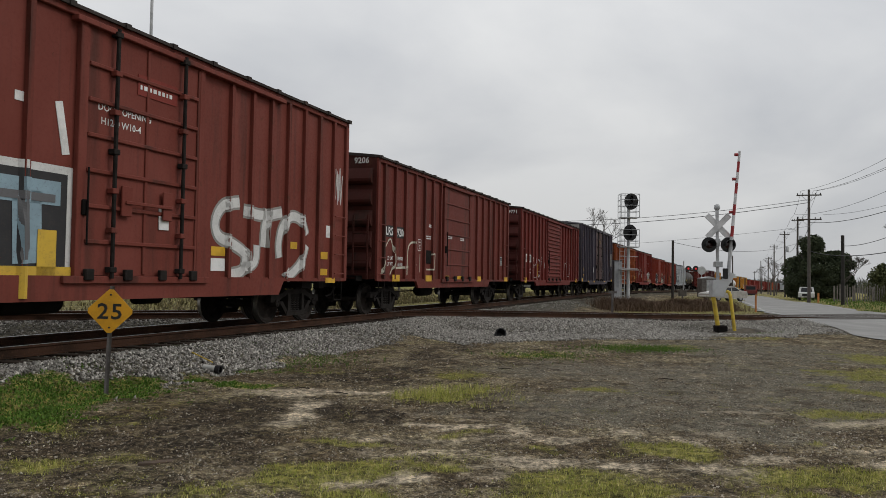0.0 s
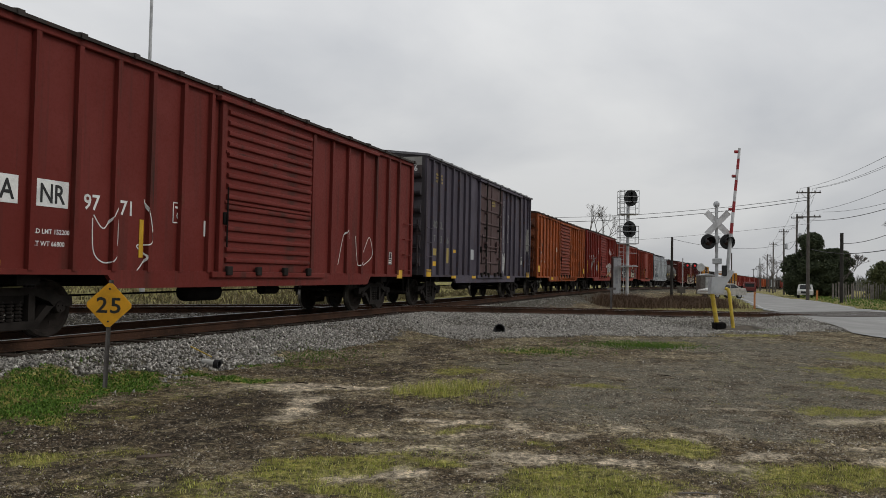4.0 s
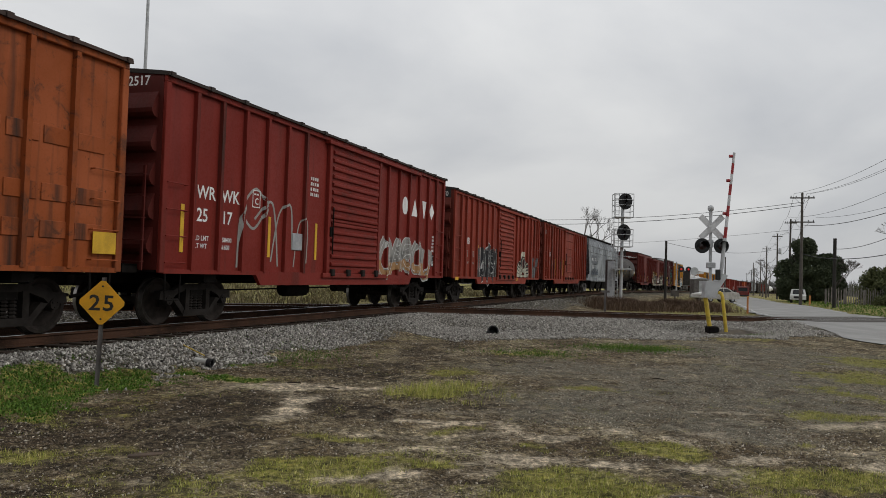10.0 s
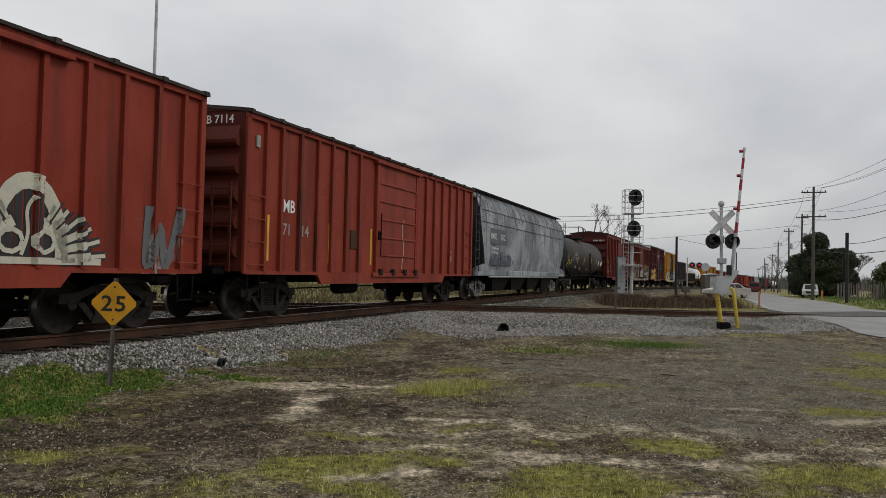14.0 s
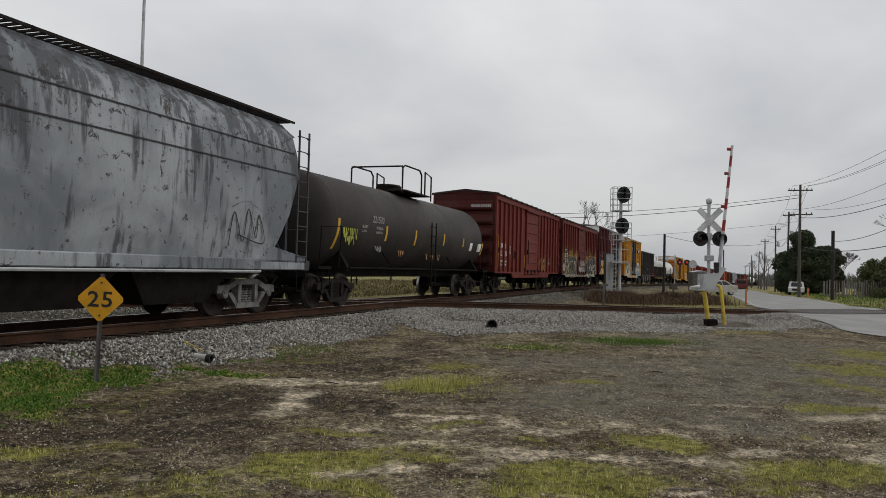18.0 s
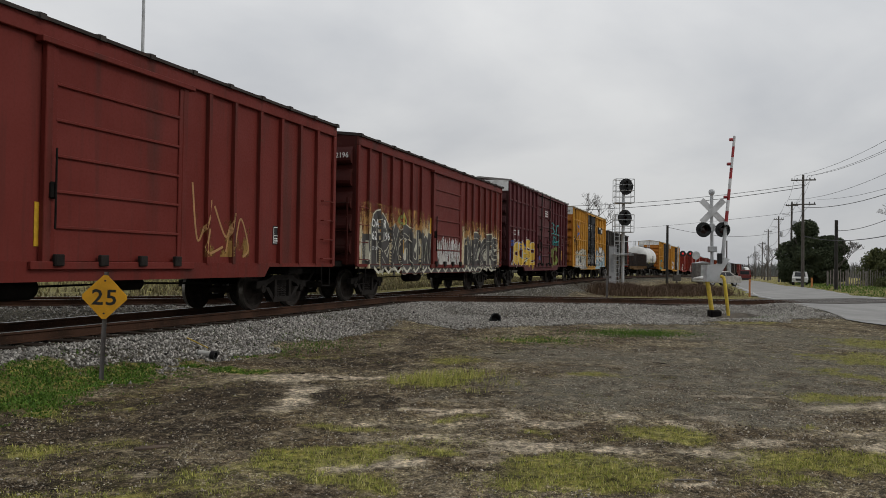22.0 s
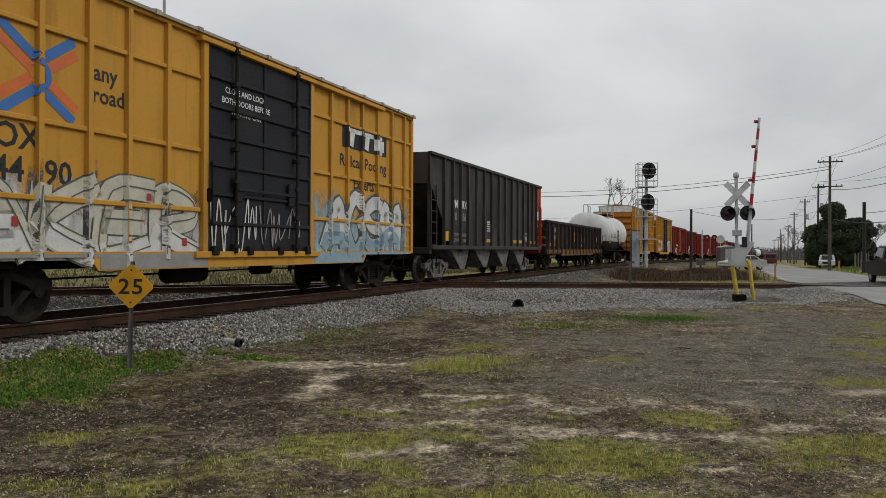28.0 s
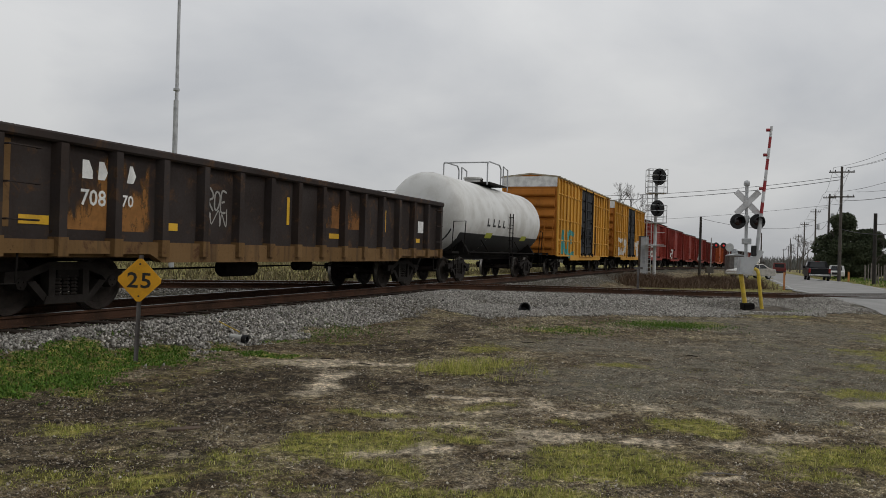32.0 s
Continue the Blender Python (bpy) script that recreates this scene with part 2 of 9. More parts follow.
M = {
    "steel_dark": surface("truck_steel", (0.020, 0.017, 0.015), (0.010, 0.008, 0.007), (0.038, 0.029, 0.023), 40, 5, 0.85, spec=0.15),
    "steel_grey": surface("grey_truck_steel", (0.16, 0.155, 0.15), (0.07, 0.06, 0.055), (0.22, 0.21, 0.2), 40, 5, 0.75),
    "under": surface("underframe_grime", (0.013, 0.0115, 0.0105), (0.008, 0.007, 0.0065), (0.022, 0.017, 0.014), 30, 4, 0.95, spec=0.08),
    "wheel": surface("wheel_steel", (0.028, 0.022, 0.019), (0.012, 0.010, 0.008), (0.042, 0.031, 0.025), 30, 6, 0.8, spec=0.15),
    "tread": surface("bright_wheel_tread", (0.34, 0.32, 0.30), (0.2, 0.18, 0.16), (0.45, 0.44, 0.42), 30, 6, 0.4, 0.001, 0.9),
    "rail_side": surface("rusty_rail", (0.062, 0.031, 0.019), (0.03, 0.017, 0.011), (0.12, 0.066, 0.04), 25, 1.5, 0.9, spec=0.15),
    "rail_top": surface("polished_rail_head", (0.30, 0.29, 0.28), (0.2, 0.18, 0.16), (0.4, 0.39, 0.38), 20, 2, 0.35, 0.001, 0.9),
    "tie": surface("creosoted_timber", (0.045, 0.033, 0.025), (0.022, 0.016, 0.012), (0.10, 0.082, 0.066), 18, 3, 0.95, 0.01, spec=0.15),
    "white": plain("white_stencil", (0.72, 0.72, 0.70), 0.7),
    "black": plain("black_stencil", (0.02, 0.02, 0.02), 0.7),
    "yellow": plain("yellow_marking", (0.62, 0.36, 0.02), 0.55),
    "galv": surface("galvanised_steel", (0.42, 0.43, 0.44), (0.28, 0.29, 0.30), (0.52, 0.53, 0.54), 20, 2, 0.55, 0.001, 0.3),
}

# ---- ground: one sheet to the horizon, raised under the tracks ----
ROAD = [(17.5, -290), (16.6, -30), (16.2, 0), (16.4, 14), (17.0, 22), (18.6, 31), (22.2, 45), (26.9, 59), (34.6, 82), (45.0, 112), (60.0, 155), (95.0, 255), (165.0, 455), (340.0, 955)]
ROAD_HALF = 3.4


def along(poly, step):
    """Points of a smooth line through poly, with their headings."""
    pts = [Vector((*p, 0)) for p in poly]
    out = []
    for i in range(len(pts) - 1):
        p0, p1, p2, p3 = pts[max(i - 1, 0)], pts[i], pts[i + 1], pts[min(i + 2, len(pts) - 1)]
        n = max(2, int((p2 - p1).length / step))
        for k in range(n):
            t = k / n
            out.append(0.5 * (2 * p1 + (p2 - p0) * t + (2 * p0 - 5 * p1 + 4 * p2 - p3) * t * t + (3 * p1 - p0 - 3 * p2 + p3) * t ** 3))
    out.append(pts[-1])
    return out


ROAD_LINE = along(ROAD, 1.5)
_ry, _rx = np.array([p.y for p in ROAD_LINE]), np.array([p.x for p in ROAD_LINE])
_rc = np.cos(np.arctan(np.gradient(_rx, _ry)))


def road_dist(x, y):
    """Distance from the road's middle."""
    return np.abs(x - np.interp(y, _ry, _rx)) * np.interp(y, _ry, _rc)


def track_dist(x, y):
    """Distance from the middle of the main track."""
    s = x * DIR.x + y * DIR.y
    o = x * LEFT.x + y * LEFT.y - 10.81
    return np.where(s <= CURVE_FROM, np.abs(o), np.abs(np.hypot(s - CURVE_FROM, o + RADIUS) - RADIUS))


def smooth(v, lo, hi):
    t = np.clip((v - lo) / (hi - lo), 0, 1)
    return t * t * (3 - 2 * t)


def wave(x, y, f, seed):
    r = np.random.RandomState(seed)
    out = np.zeros(np.shape(x))
    for i in range(6):
        a = r.uniform(0, 6.28)
        k = f * r.uniform(0.6, 1.7)
        out += np.sin((x * math.cos(a) + y * math.sin(a)) * k + r.uniform(0, 6.28)) / 6
    return out


def lay(x, y):
    """Height of the open ground, without the ballast."""
    z = -0.12 * smooth(y, 16, 30) * smooth(x, 0, 8) - 0.18 * smooth(y, 50, 110)
    z = z + 0.03 * wave(x, y, 0.9, 3) * smooth(y, -5, 4) + 0.012 * wave(x, y, 3.3, 4)
    return z


def ground_z(x, y):
    x, y = np.asarray(x, float), np.asarray(y, float)
    z = lay(x, y)
    d1 = track_dist(x, y)
    u = (x - X2.x) * DIR2.x + (y - X2.y) * DIR2.y
    d2 = np.abs((x - X2.x) * LEFT2.x + (y - X2.y) * LEFT2.y)
    top1 = RAIL - 0.21
    top2 = RAIL - 0.021 * np.clip(u, 0, 22) - 0.21
    rag = 0.16 * wave(x, y, 1.6, 9)
    b1 = top1 - (top1 + 0.12) * smooth(d1 + rag, 1.55, 3.7)
    near2 = ((x - X2.x) * LEFT2.x + (y - X2.y) * LEFT2.y < 0) & (u > 0)
    b2 = top2 - (top2 + 0.15) * smooth(d2 + rag, 1.55, np.where(near2, 3.6 + 2.8 * smooth(u, 0.0, 3.0) - 3.2 * smooth(u, 6.0, 10.0), 3.6))
    z = np.maximum(z, np.maximum(b1, b2))
    # a hollow where the gate stands
    z = z - 0.22 * np.exp(-((x - 10.6) ** 2 + (y - 29.4) ** 2) / 3.0)
    # the road's bed passes over the second track on a low ramp
    dr = road_dist(x, y)
    ramp = np.clip(1 - np.abs(d2) / 9.0, 0, 1)
    bed = lay(x, y) - 0.03 + (top2 + 0.15 - lay(x, y)) * smooth(ramp, 0.0, 0.75)
    on = smooth(dr, ROAD_HALF + 2.2, ROAD_HALF + 0.2)
    z = z * (1 - on) + bed * on
    return z - fall(x * DIR.x + y * DIR.y)


def spaced(lo, hi, fine, far_lo, far_hi, grow=1.22):
    a = list(np.arange(lo, hi, fine))
    s, v = fine, a[-1]
    while v < far_hi:
        s *= grow
        v += s
        a.append(v)
    s, v = fine, a[0]
    while v > far_lo:
        s *= grow
        v -= s
        a.insert(0, v)
    return np.array(a)


def vnoise(x, y, size, seed):
    """Smooth random values, 0 to 1, on a lattice of that size."""
    r = np.random.RandomState(seed).rand(64, 64)
    u, v = np.asarray(x) / size + 1000.0, np.asarray(y) / size + 1000.0
    i, j = np.floor(u).astype(int), np.floor(v).astype(int)
    fu, fv = u - i, v - j
    fu, fv = fu * fu * (3 - 2 * fu), fv * fv * (3 - 2 * fv)
    a, b, c, d = r[i % 64, j % 64], r[(i + 1) % 64, j % 64], r[i % 64, (j + 1) % 64], r[(i + 1) % 64, (j + 1) % 64]
    return (a * (1 - fu) + b * fu) * (1 - fv) + (c * (1 - fu) + d * fu) * fv


def cloud(x, y, size, seed):
    return 0.5 * vnoise(x, y, size, seed) + 0.3 * vnoise(x, y, size * 0.45, seed + 1) + 0.2 * vnoise(x, y, size * 0.2, seed + 2)


# patches on the open ground: centre x, y, half sizes, strength
GRASS = [(-3.95, 12.3, 0.35, 0.6, 0.85), (-4.4, 11.2, 0.5, 0.8, 1.3), (-5.1, 9.9, 0.7, 0.9, 1.6), (-5.6, 8.7, 0.8, 0.9, 1.5), (-3.5, 13.5, 0.2, 0.4, 0.8), (-4.3, 8.6, 0.9, 0.8, 0.6), (-2.9, 11.85, 0.6, 0.25, 1.1), (-2.2, 13.8, 1.2, 0.7, 0.5),
         (0.0, 11.25, 0.6, 0.5, 1.25), (0.45, 11.6, 0.35, 0.3, 1.0), (0.4, 13.5, 0.5, 0.6, 0.75), (2.3, 12.0, 0.5, 0.25, 1.0), (2.3, 17.4, 1.0, 0.7, 0.8), (5.4, 19.6, 1.3, 0.6, 0.7), (6.4, 20.6, 0.8, 0.6, 0.7),
         (-1.0, 6.7, 0.5, 0.42, 1.15), (-0.6, 6.0, 0.5, 0.4, 1.1), (-1.7, 5.9, 0.7, 0.4, 0.8), (-0.85, 7.95, 0.5, 0.14, 0.95), (-0.42, 7.3, 0.2, 0.14, 1.0), (-0.15, 6.95, 0.35, 0.15, 1.0), (0.25, 8.7, 0.22, 0.15, 0.8),
         (1.2, 6.45, 0.75, 0.4, 1.15), (0.75, 6.1, 0.5, 0.3, 1.0), (2.1, 7.75, 0.5, 0.35, 1.05), (1.0, 7.95, 0.22, 0.13, 0.9), (1.55, 8.9, 0.18, 0.1, 0.8), (3.5, 6.8, 0.8, 0.42, 1.05), (2.7, 6.3, 0.4, 0.3, 0.8), (4.1, 8.3, 0.2, 0.15, 0.8),
         (5.3, 10.1, 0.65, 0.3, 1.0), (8.2, 14.5, 1.2, 1.2, 0.95), (6.6, 12.2, 0.6, 0.8, 0.8), (9.8, 17.5, 1.2, 1.6, 0.9), (9.6, 24.6, 1.3, 0.9, 0.8), (-3.2, 6.9, 0.9, 0.4, 0.45), (0.2, 5.3, 1.8, 0.3, 0.9), (3.6, 5.2, 1.8, 0.4, 0.85), (-3.4, 5.3, 1.4, 0.4, 0.6)]
PALE = [(0.2, 6.7, 0.6, 0.3, 0.8), (0.9, 7.35, 0.7, 0.25, 0.85), (2.7, 7.0, 0.5, 0.25, 0.8), (1.9, 8.6, 0.5, 0.3, 0.65), (-0.1, 7.6, 0.5, 0.2, 0.8), (4.4, 7.3, 0.5, 0.25, 0.8), (4.2, 9.3, 0.8, 0.2, 0.6), (0.4, 9.6, 0.6, 0.3, 0.5),
        (-2.1, 11.2, 0.7, 0.4, 0.95), (-1.75, 9.8, 0.3, 1.0, 0.95), (-1.2, 11.4, 0.6, 0.2, 1.0), (-0.35, 6.55, 0.45, 0.18, 1.0), (0.5, 7.05, 0.8, 0.12, 1.0), (0.85, 8.6, 0.25, 0.5, 0.8), (2.55, 8.05, 0.14, 0.35, 1.0), (1.8, 7.05, 0.35, 0.16, 0.95), (2.5, 7.2, 0.25, 0.2, 0.9), (3.1, 7.45, 0.4, 0.12, 0.9), (1.3, 7.3, 0.25, 0.18, 0.8), (3.0, 8.6, 0.3, 0.2, 0.7),
        (5.2, 9.5, 0.8, 0.25, 1.0), (4.3, 7.9, 0.4, 0.2, 0.95), (1.95, 6.1, 0.5, 0.1, 0.8), (-2.6, 6.1, 0.6, 0.25, 0.35), (0.1, 9.0, 0.7, 0.15, 0.7), (1.2, 8.3, 0.5, 0.12, 0.8), (3.8, 10.2, 0.8, 0.12, 0.6), (6.8, 10.4, 0.9, 0.3, 0.8), (-0.3, 8.3, 0.6, 0.12, 0.7)]
DARK = [(-4.4, 8.2, 1.3, 1.3, 0.85), (-2.7, 7.7, 1.2, 0.9, 0.9), (-3.4, 5.6, 1.6, 0.6, 0.75), (-2.2, 10.1, 1.2, 0.8, 0.9), (-3.6, 7.4, 1.2, 0.9, 0.85), (-2.4, 6.1, 0.9, 0.4, 0.7), (-4.6, 7.0, 0.8, 0.8, 0.8), (-1.9, 8.2, 0.7, 0.6, 0.6), (-2.8, 9.2, 1.0, 1.0, 1.0), (-0.95, 9.6, 0.55, 0.65, 1.0), (-3.3, 6.4, 1.0, 0.4, 0.95), (-1.6, 12.9, 1.2, 0.6, 1.1), (-0.9, 14.2, 0.7, 0.9, 1.0), (-0.3, 16.6, 0.5, 1.3, 0.95), (0.5, 19.0, 0.5, 1.0, 0.9), (-2.3, 7.2, 0.8, 0.5, 0.7),
        (-4.4, 6.4, 0.8, 0.4, 0.9), (0.3, 6.35, 0.25, 0.1, 1.1), (10.6, 29.0, 1.2, 0.9, 0.8), (0.5, 10.3, 0.8, 0.5, 0.6), (1.3, 15.5, 0.7, 0.4, 0.9), (2.6, 6.9, 0.4, 0.2, 0.8)]
GREY = [(2.2, 10.3, 1.8, 1.5, 0.9), (4.2, 11.5, 2.4, 2.2, 1.0), (3.4, 9.0, 1.2, 0.7, 1.1), (6.0, 14.0, 2.6, 2.4, 1.0), (8.0, 19.0, 3.0, 4.0, 0.9), (2.4, 14.5, 2.2, 1.6, 0.8)]


def cover(x, y):
    """How much grass, pale dirt, stone and dark cinder lies on a spot."""
    d1 = track_dist(x, y)
    d2 = np.abs((x - X2.x) * LEFT2.x + (y - X2.y) * LEFT2.y)
    dd = np.minimum(d1, d2)
    rag = 1.2 * (cloud(x, y, 1.4, 21) - 0.5)
    stone = np.maximum(smooth(d1 + rag, 3.3, 2.6), smooth(d2 + rag, 3.75, 3.05))
    u = (x - X2.x) * DIR2.x + (y - X2.y) * DIR2.y
    bank = ((x - X2.x) * LEFT2.x + (y - X2.y) * LEFT2.y < 0) & (u > -2)
    stone = np.where(bank, np.maximum(stone, smooth(d2 + 2 * rag, 7.6, 5.8)), stone)
    wx, wy = 0.9 * (cloud(x, y, 0.7, 41) - 0.5), 0.6 * (cloud(x, y, 0.7, 47) - 0.5)

    def patches(rows, seed):
        out = np.zeros(np.shape(x))
        for cx, cy, rx, ry, k in rows:
            q = np.hypot((x + wx - cx) / (rx * 1.1), (y + wy - cy) / (ry * 1.1))
            out = np.maximum(out, k * np.clip(1.35 - q, 0, 1))
        return np.clip(out * 1.2 + 1.5 * (cloud(x, y, 0.42, seed) - 0.56), 0, 1)
    grass, pale, dark, grey = patches(GRASS, 51), patches(PALE, 57), patches(DARK, 63), patches(GREY, 67)
    near = smooth(y, 26, 22)
    grass = np.maximum(grass, near * np.clip((cloud(x, y, 1.2, 71) - 0.55) * 2.2, 0, 0.45))
    far = smooth(y, 33, 44) * smooth(dd, 4.0, 6.0)
    side = -(x * LEFT.x + y * LEFT.y)
    behind = smooth(d1, 6.5, 9.0) * smooth(side, -12, -16)
    grass = np.maximum(grass, np.maximum(far, behind) * (0.55 + 0.6 * cloud(x, y, 3.0, 31)))
    grass = np.clip(grass, 0, 1)
    return grass, pale, stone * (1 - 0.85 * smooth(grass, 0.25, 0.7)), dark, grey


def ground_material():
    k = Nodes("yard_ground")
    p = k.coords(world=True)

    def attr(name):
        a = k.nt.nodes.new("ShaderNodeAttribute")
        a.attribute_name = name
        return a.outputs["Fac"]
    n_fine, n_mid, n_big = k.noise(p, 34.0, 8.0, 0.75), k.noise(p, 6.0, 6.0, 0.65), k.noise(p, 0.7, 4.0, 0.55)
    v = k.node("ShaderNodeTexVoronoi", Scale=38.0, Randomness=1.0)
    v2 = k.node("ShaderNodeTexVoronoi", Scale=85.0, Randomness=1.0)
    for q in (v, v2):
        k.link(p, q.inputs["Vector"])
    # small stones: a random shade for each cell, darker joints between them
    pick, pick2 = k.ramp(v.outputs["Color"], 0.25, 0.85), k.ramp(v2.outputs["Color"], 0.25, 0.85)
    joint = k.ramp(v2.outputs["Distance"], 0.35, 0.65, 0.0, 0.6)
    brk = k.math("SUBTRACT", k.math("ADD", k.math("MULTIPLY", n_mid, 1.5), k.math("MULTIPLY", n_fine, 1.6)), 1.55)

    def edge(name, lo=0.2, hi=0.75, top=1.0):
        return k.ramp(k.math("ADD", attr(name), brk), lo, hi, 0.0, top)

    def stony(lo, hi, light, share):
        c = k.mix(pick2, lo, hi)
        c = k.mix(k.ramp(v.outputs["Color"], 1.0 - share, 1.0 - share + 0.08, 0.0, 0.95), c, light)
        c = k.mix(joint, c, tuple(q * 0.5 for q in lo))
        return k.mix(k.ramp(n_fine, 0.5, 0.75, 0.0, 0.5), c, lo)
    brown = stony((0.15, 0.124, 0.082), (0.54, 0.465, 0.335), (0.76, 0.70, 0.56), 0.28)
    rusty = stony((0.08, 0.057, 0.034), (0.235, 0.178, 0.108), (0.44, 0.365, 0.26), 0.18)
    col = k.mix(k.ramp(k.math("ADD", n_big, k.math("MULTIPLY", n_mid, 0.25)), 0.52, 0.74), brown, rusty)
    col = k.mix(edge("grey", 0.1, 0.9, 0.9), col, stony((0.15, 0.142, 0.127), (0.44, 0.42, 0.375), (0.70, 0.66, 0.60), 0.18))
    col = k.mix(edge("dark", 0.1, 0.9, 0.92), col, stony((0.024, 0.018, 0.013), (0.125, 0.095, 0.064), (0.44, 0.38, 0.29), 0.16))
    # damp, trodden streaks and drier, dusty ones
    n_damp, n_dust = k.noise(p, 1.7, 6.0, 0.62, 0.6), k.noise(p, 2.6, 7.0, 0.68, 0.9)
    col = k.mix(k.ramp(n_damp, 0.5, 0.64, 0.0, 0.7), col, k.mix(pick2, (0.045, 0.034, 0.023), (0.14, 0.11, 0.075)))
    col = k.mix(k.ramp(n_dust, 0.52, 0.68, 0.0, 0.6), col, (0.42, 0.36, 0.27))
    # specks darkened for the shade in pits between clods, and dry crumbs on top
    n_pit_shade, n_crumb = k.noise(p, 7.0, 9.0, 0.82, 0.3), k.noise(p, 13.0, 9.0, 0.85)
    col = k.mix(k.ramp(n_pit_shade, 0.36, 0.47, 0.85, 0.0), col, (0.035, 0.027, 0.018))
    col = k.mix(k.ramp(n_crumb, 0.58, 0.68, 0.0, 0.6), col, (0.60, 0.53, 0.41))
    sand = k.mix(k.ramp(n_fine, 0.3, 0.72), (0.50, 0.435, 0.365), (0.82, 0.735, 0.64))
    sand = k.mix(k.ramp(pick2, 0.75, 0.95, 0.0, 0.5), sand, (0.12, 0.098, 0.075))
    col = k.mix(edge("pale", 0.15, 1.0, 0.92), col, sand)
    turf = k.mix(k.ramp(n_mid, 0.3, 0.7), (0.19, 0.215, 0.04), (0.40, 0.37, 0.10))
    turf = k.mix(k.ramp(n_fine, 0.42, 0.72), turf, (0.09, 0.085, 0.026))
    col = k.mix(edge("grass", 0.3, 1.15, 0.85), col, turf)
    stone = k.mix(k.ramp(n_fine, 0.3, 0.7), (0.03, 0.027, 0.023), (0.2, 0.19, 0.17))
    col = k.mix(edge("stone", 0.3, 0.6), col, stone)
    # wet and dry blotches at two sizes
    m1, m2 = k.noise(p, 2.4, 6.0, 0.66, 0.5), k.noise(p, 11.0, 4.0, 0.7, 0.2)
    even = k.math("MULTIPLY", edge("grey", 0.1, 0.9), 0.75)
    rough_tone = k.math("MULTIPLY", k.ramp(m1, 0.34, 0.66, 0.65, 1.35), k.ramp(m2, 0.34, 0.66, 0.4, 1.6))
    tone = k.math("ADD", rough_tone, k.math("MULTIPLY", even, k.math("SUBTRACT", 0.92, rough_tone)))
    wet = k.nt.nodes.new("ShaderNodeCombineColor")
    for i in range(3):
        k.link(tone, wet.inputs[i])
    col = k.mix(1.0, col, wet.outputs[0], "MULTIPLY")
    col = k.mix(1.0, col, (0.9, 0.86, 0.73), "MULTIPLY")
    return k.done(col, 0.95, k.math("SUBTRACT", n_fine, v2.outputs["Distance"]), 0.045, 0.0, 0.2)


def make_ground():
    xs = spaced(-12.0, 18.0, 0.09, -2500, 2500)
    ys = spaced(4.2, 32.0, 0.09, -400, 3800)
    gx, gy = np.meshgrid(xs, ys)
    z = ground_z(gx.ravel(), gy.ravel())
    x, y = gx.ravel(), gy.ravel()
    near = (np.abs(x) < 25) & (y > 3) & (y < 36)
    z = z + np.where(near, 0.008 * np.random.RandomState(5).randn(len(x)), 0)
    nx, ny = len(xs), len(ys)
    i = np.arange(nx - 1)[None, :] + nx * np.arange(ny - 1)[:, None]
    i = i.ravel()
    faces = np.stack([i, i + 1, i + nx + 1, i + nx], 1)
    me = bpy.data.meshes.new("ground")
    me.vertices.add(len(x))
    me.vertices.foreach_set("co", np.stack([x, y, z], 1).ravel().astype(np.float32))
    me.loops.add(faces.size)
    me.loops.foreach_set("vertex_index", faces.ravel().astype(np.int32))
    me.polygons.add(len(faces))
    me.polygons.foreach_set("loop_start", np.arange(0, faces.size, 4, dtype=np.int32))
    me.update(calc_edges=True)
    for name, vals in zip(("grass", "pale", "stone", "dark", "grey"), cover(x, y)):
        a = me.attributes.new(name, "FLOAT", "POINT")
        a.data.foreach_set("value", np.asarray(vals, np.float32))
    me.materials.append(ground_material())
    me.shade_smooth()
    return tagged(new("ground", me), "gravelly yard ground with grass patches and pale dirt", "ground", kind="structure")


ground = make_ground()

# ---- road ----
def make_road():
    k = Nodes("worn_asphalt")
    p = k.coords(world=True)
    f, b = k.noise(p, 45.0, 6.0, 0.7), k.noise(p, 0.5, 5.0, 0.6)
    col = k.mix(k.ramp(b, 0.35, 0.7), (0.21, 0.206, 0.197), (0.29, 0.285, 0.272))
    col = k.mix(k.ramp(f, 0.4, 0.8, 0, 0.5), col, (0.12, 0.118, 0.114))
    mat = k.done(col, 0.85, f, 0.004)
    vs, fs = [], []
    cols = [-ROAD_HALF, -2.2, -1.0, 0.0, 1.0, 2.2, ROAD_HALF]
    for i, p in enumerate(ROAD_LINE):
        q = ROAD_LINE[min(i + 1, len(ROAD_LINE) - 1)] - ROAD_LINE[max(i - 1, 0)]
        side = Vector((q.y, -q.x, 0)).normalized()
        for c in cols:
            w = c + (0.18 * math.sin(i * 1.7) if abs(c) == ROAD_HALF else 0)
            r = p + side * w
            vs.append((r.x, r.y))
    arr = np.array(vs)
    z = ground_z(arr[:, 0], arr[:, 1])
    n = len(cols)
    # crown over the middle; the edges lie just above the bed
    z = z.reshape(-1, n)
    z = np.maximum(z, z.mean(1, keepdims=True) - 0.03) + 0.05 - 0.02 * (np.abs(np.array(cols)) / ROAD_HALF) ** 2
    vs = [(a, b, c) for (a, b), c in zip(arr, z.ravel())]
    for i in range(len(ROAD_LINE) - 1):
        for j in range(n - 1):
            fs.append((i * n + j, i * n + j + 1, (i + 1) * n + j + 1, (i + 1) * n + j))
    me = bpy.data.meshes.new("road")
    me.from_pydata(vs, [], fs)
    me.materials.append(mat)
    me.shade_smooth()
    return tagged(new("road", me), "worn grey asphalt two-lane road", "road", kind="structure")


road = make_road()

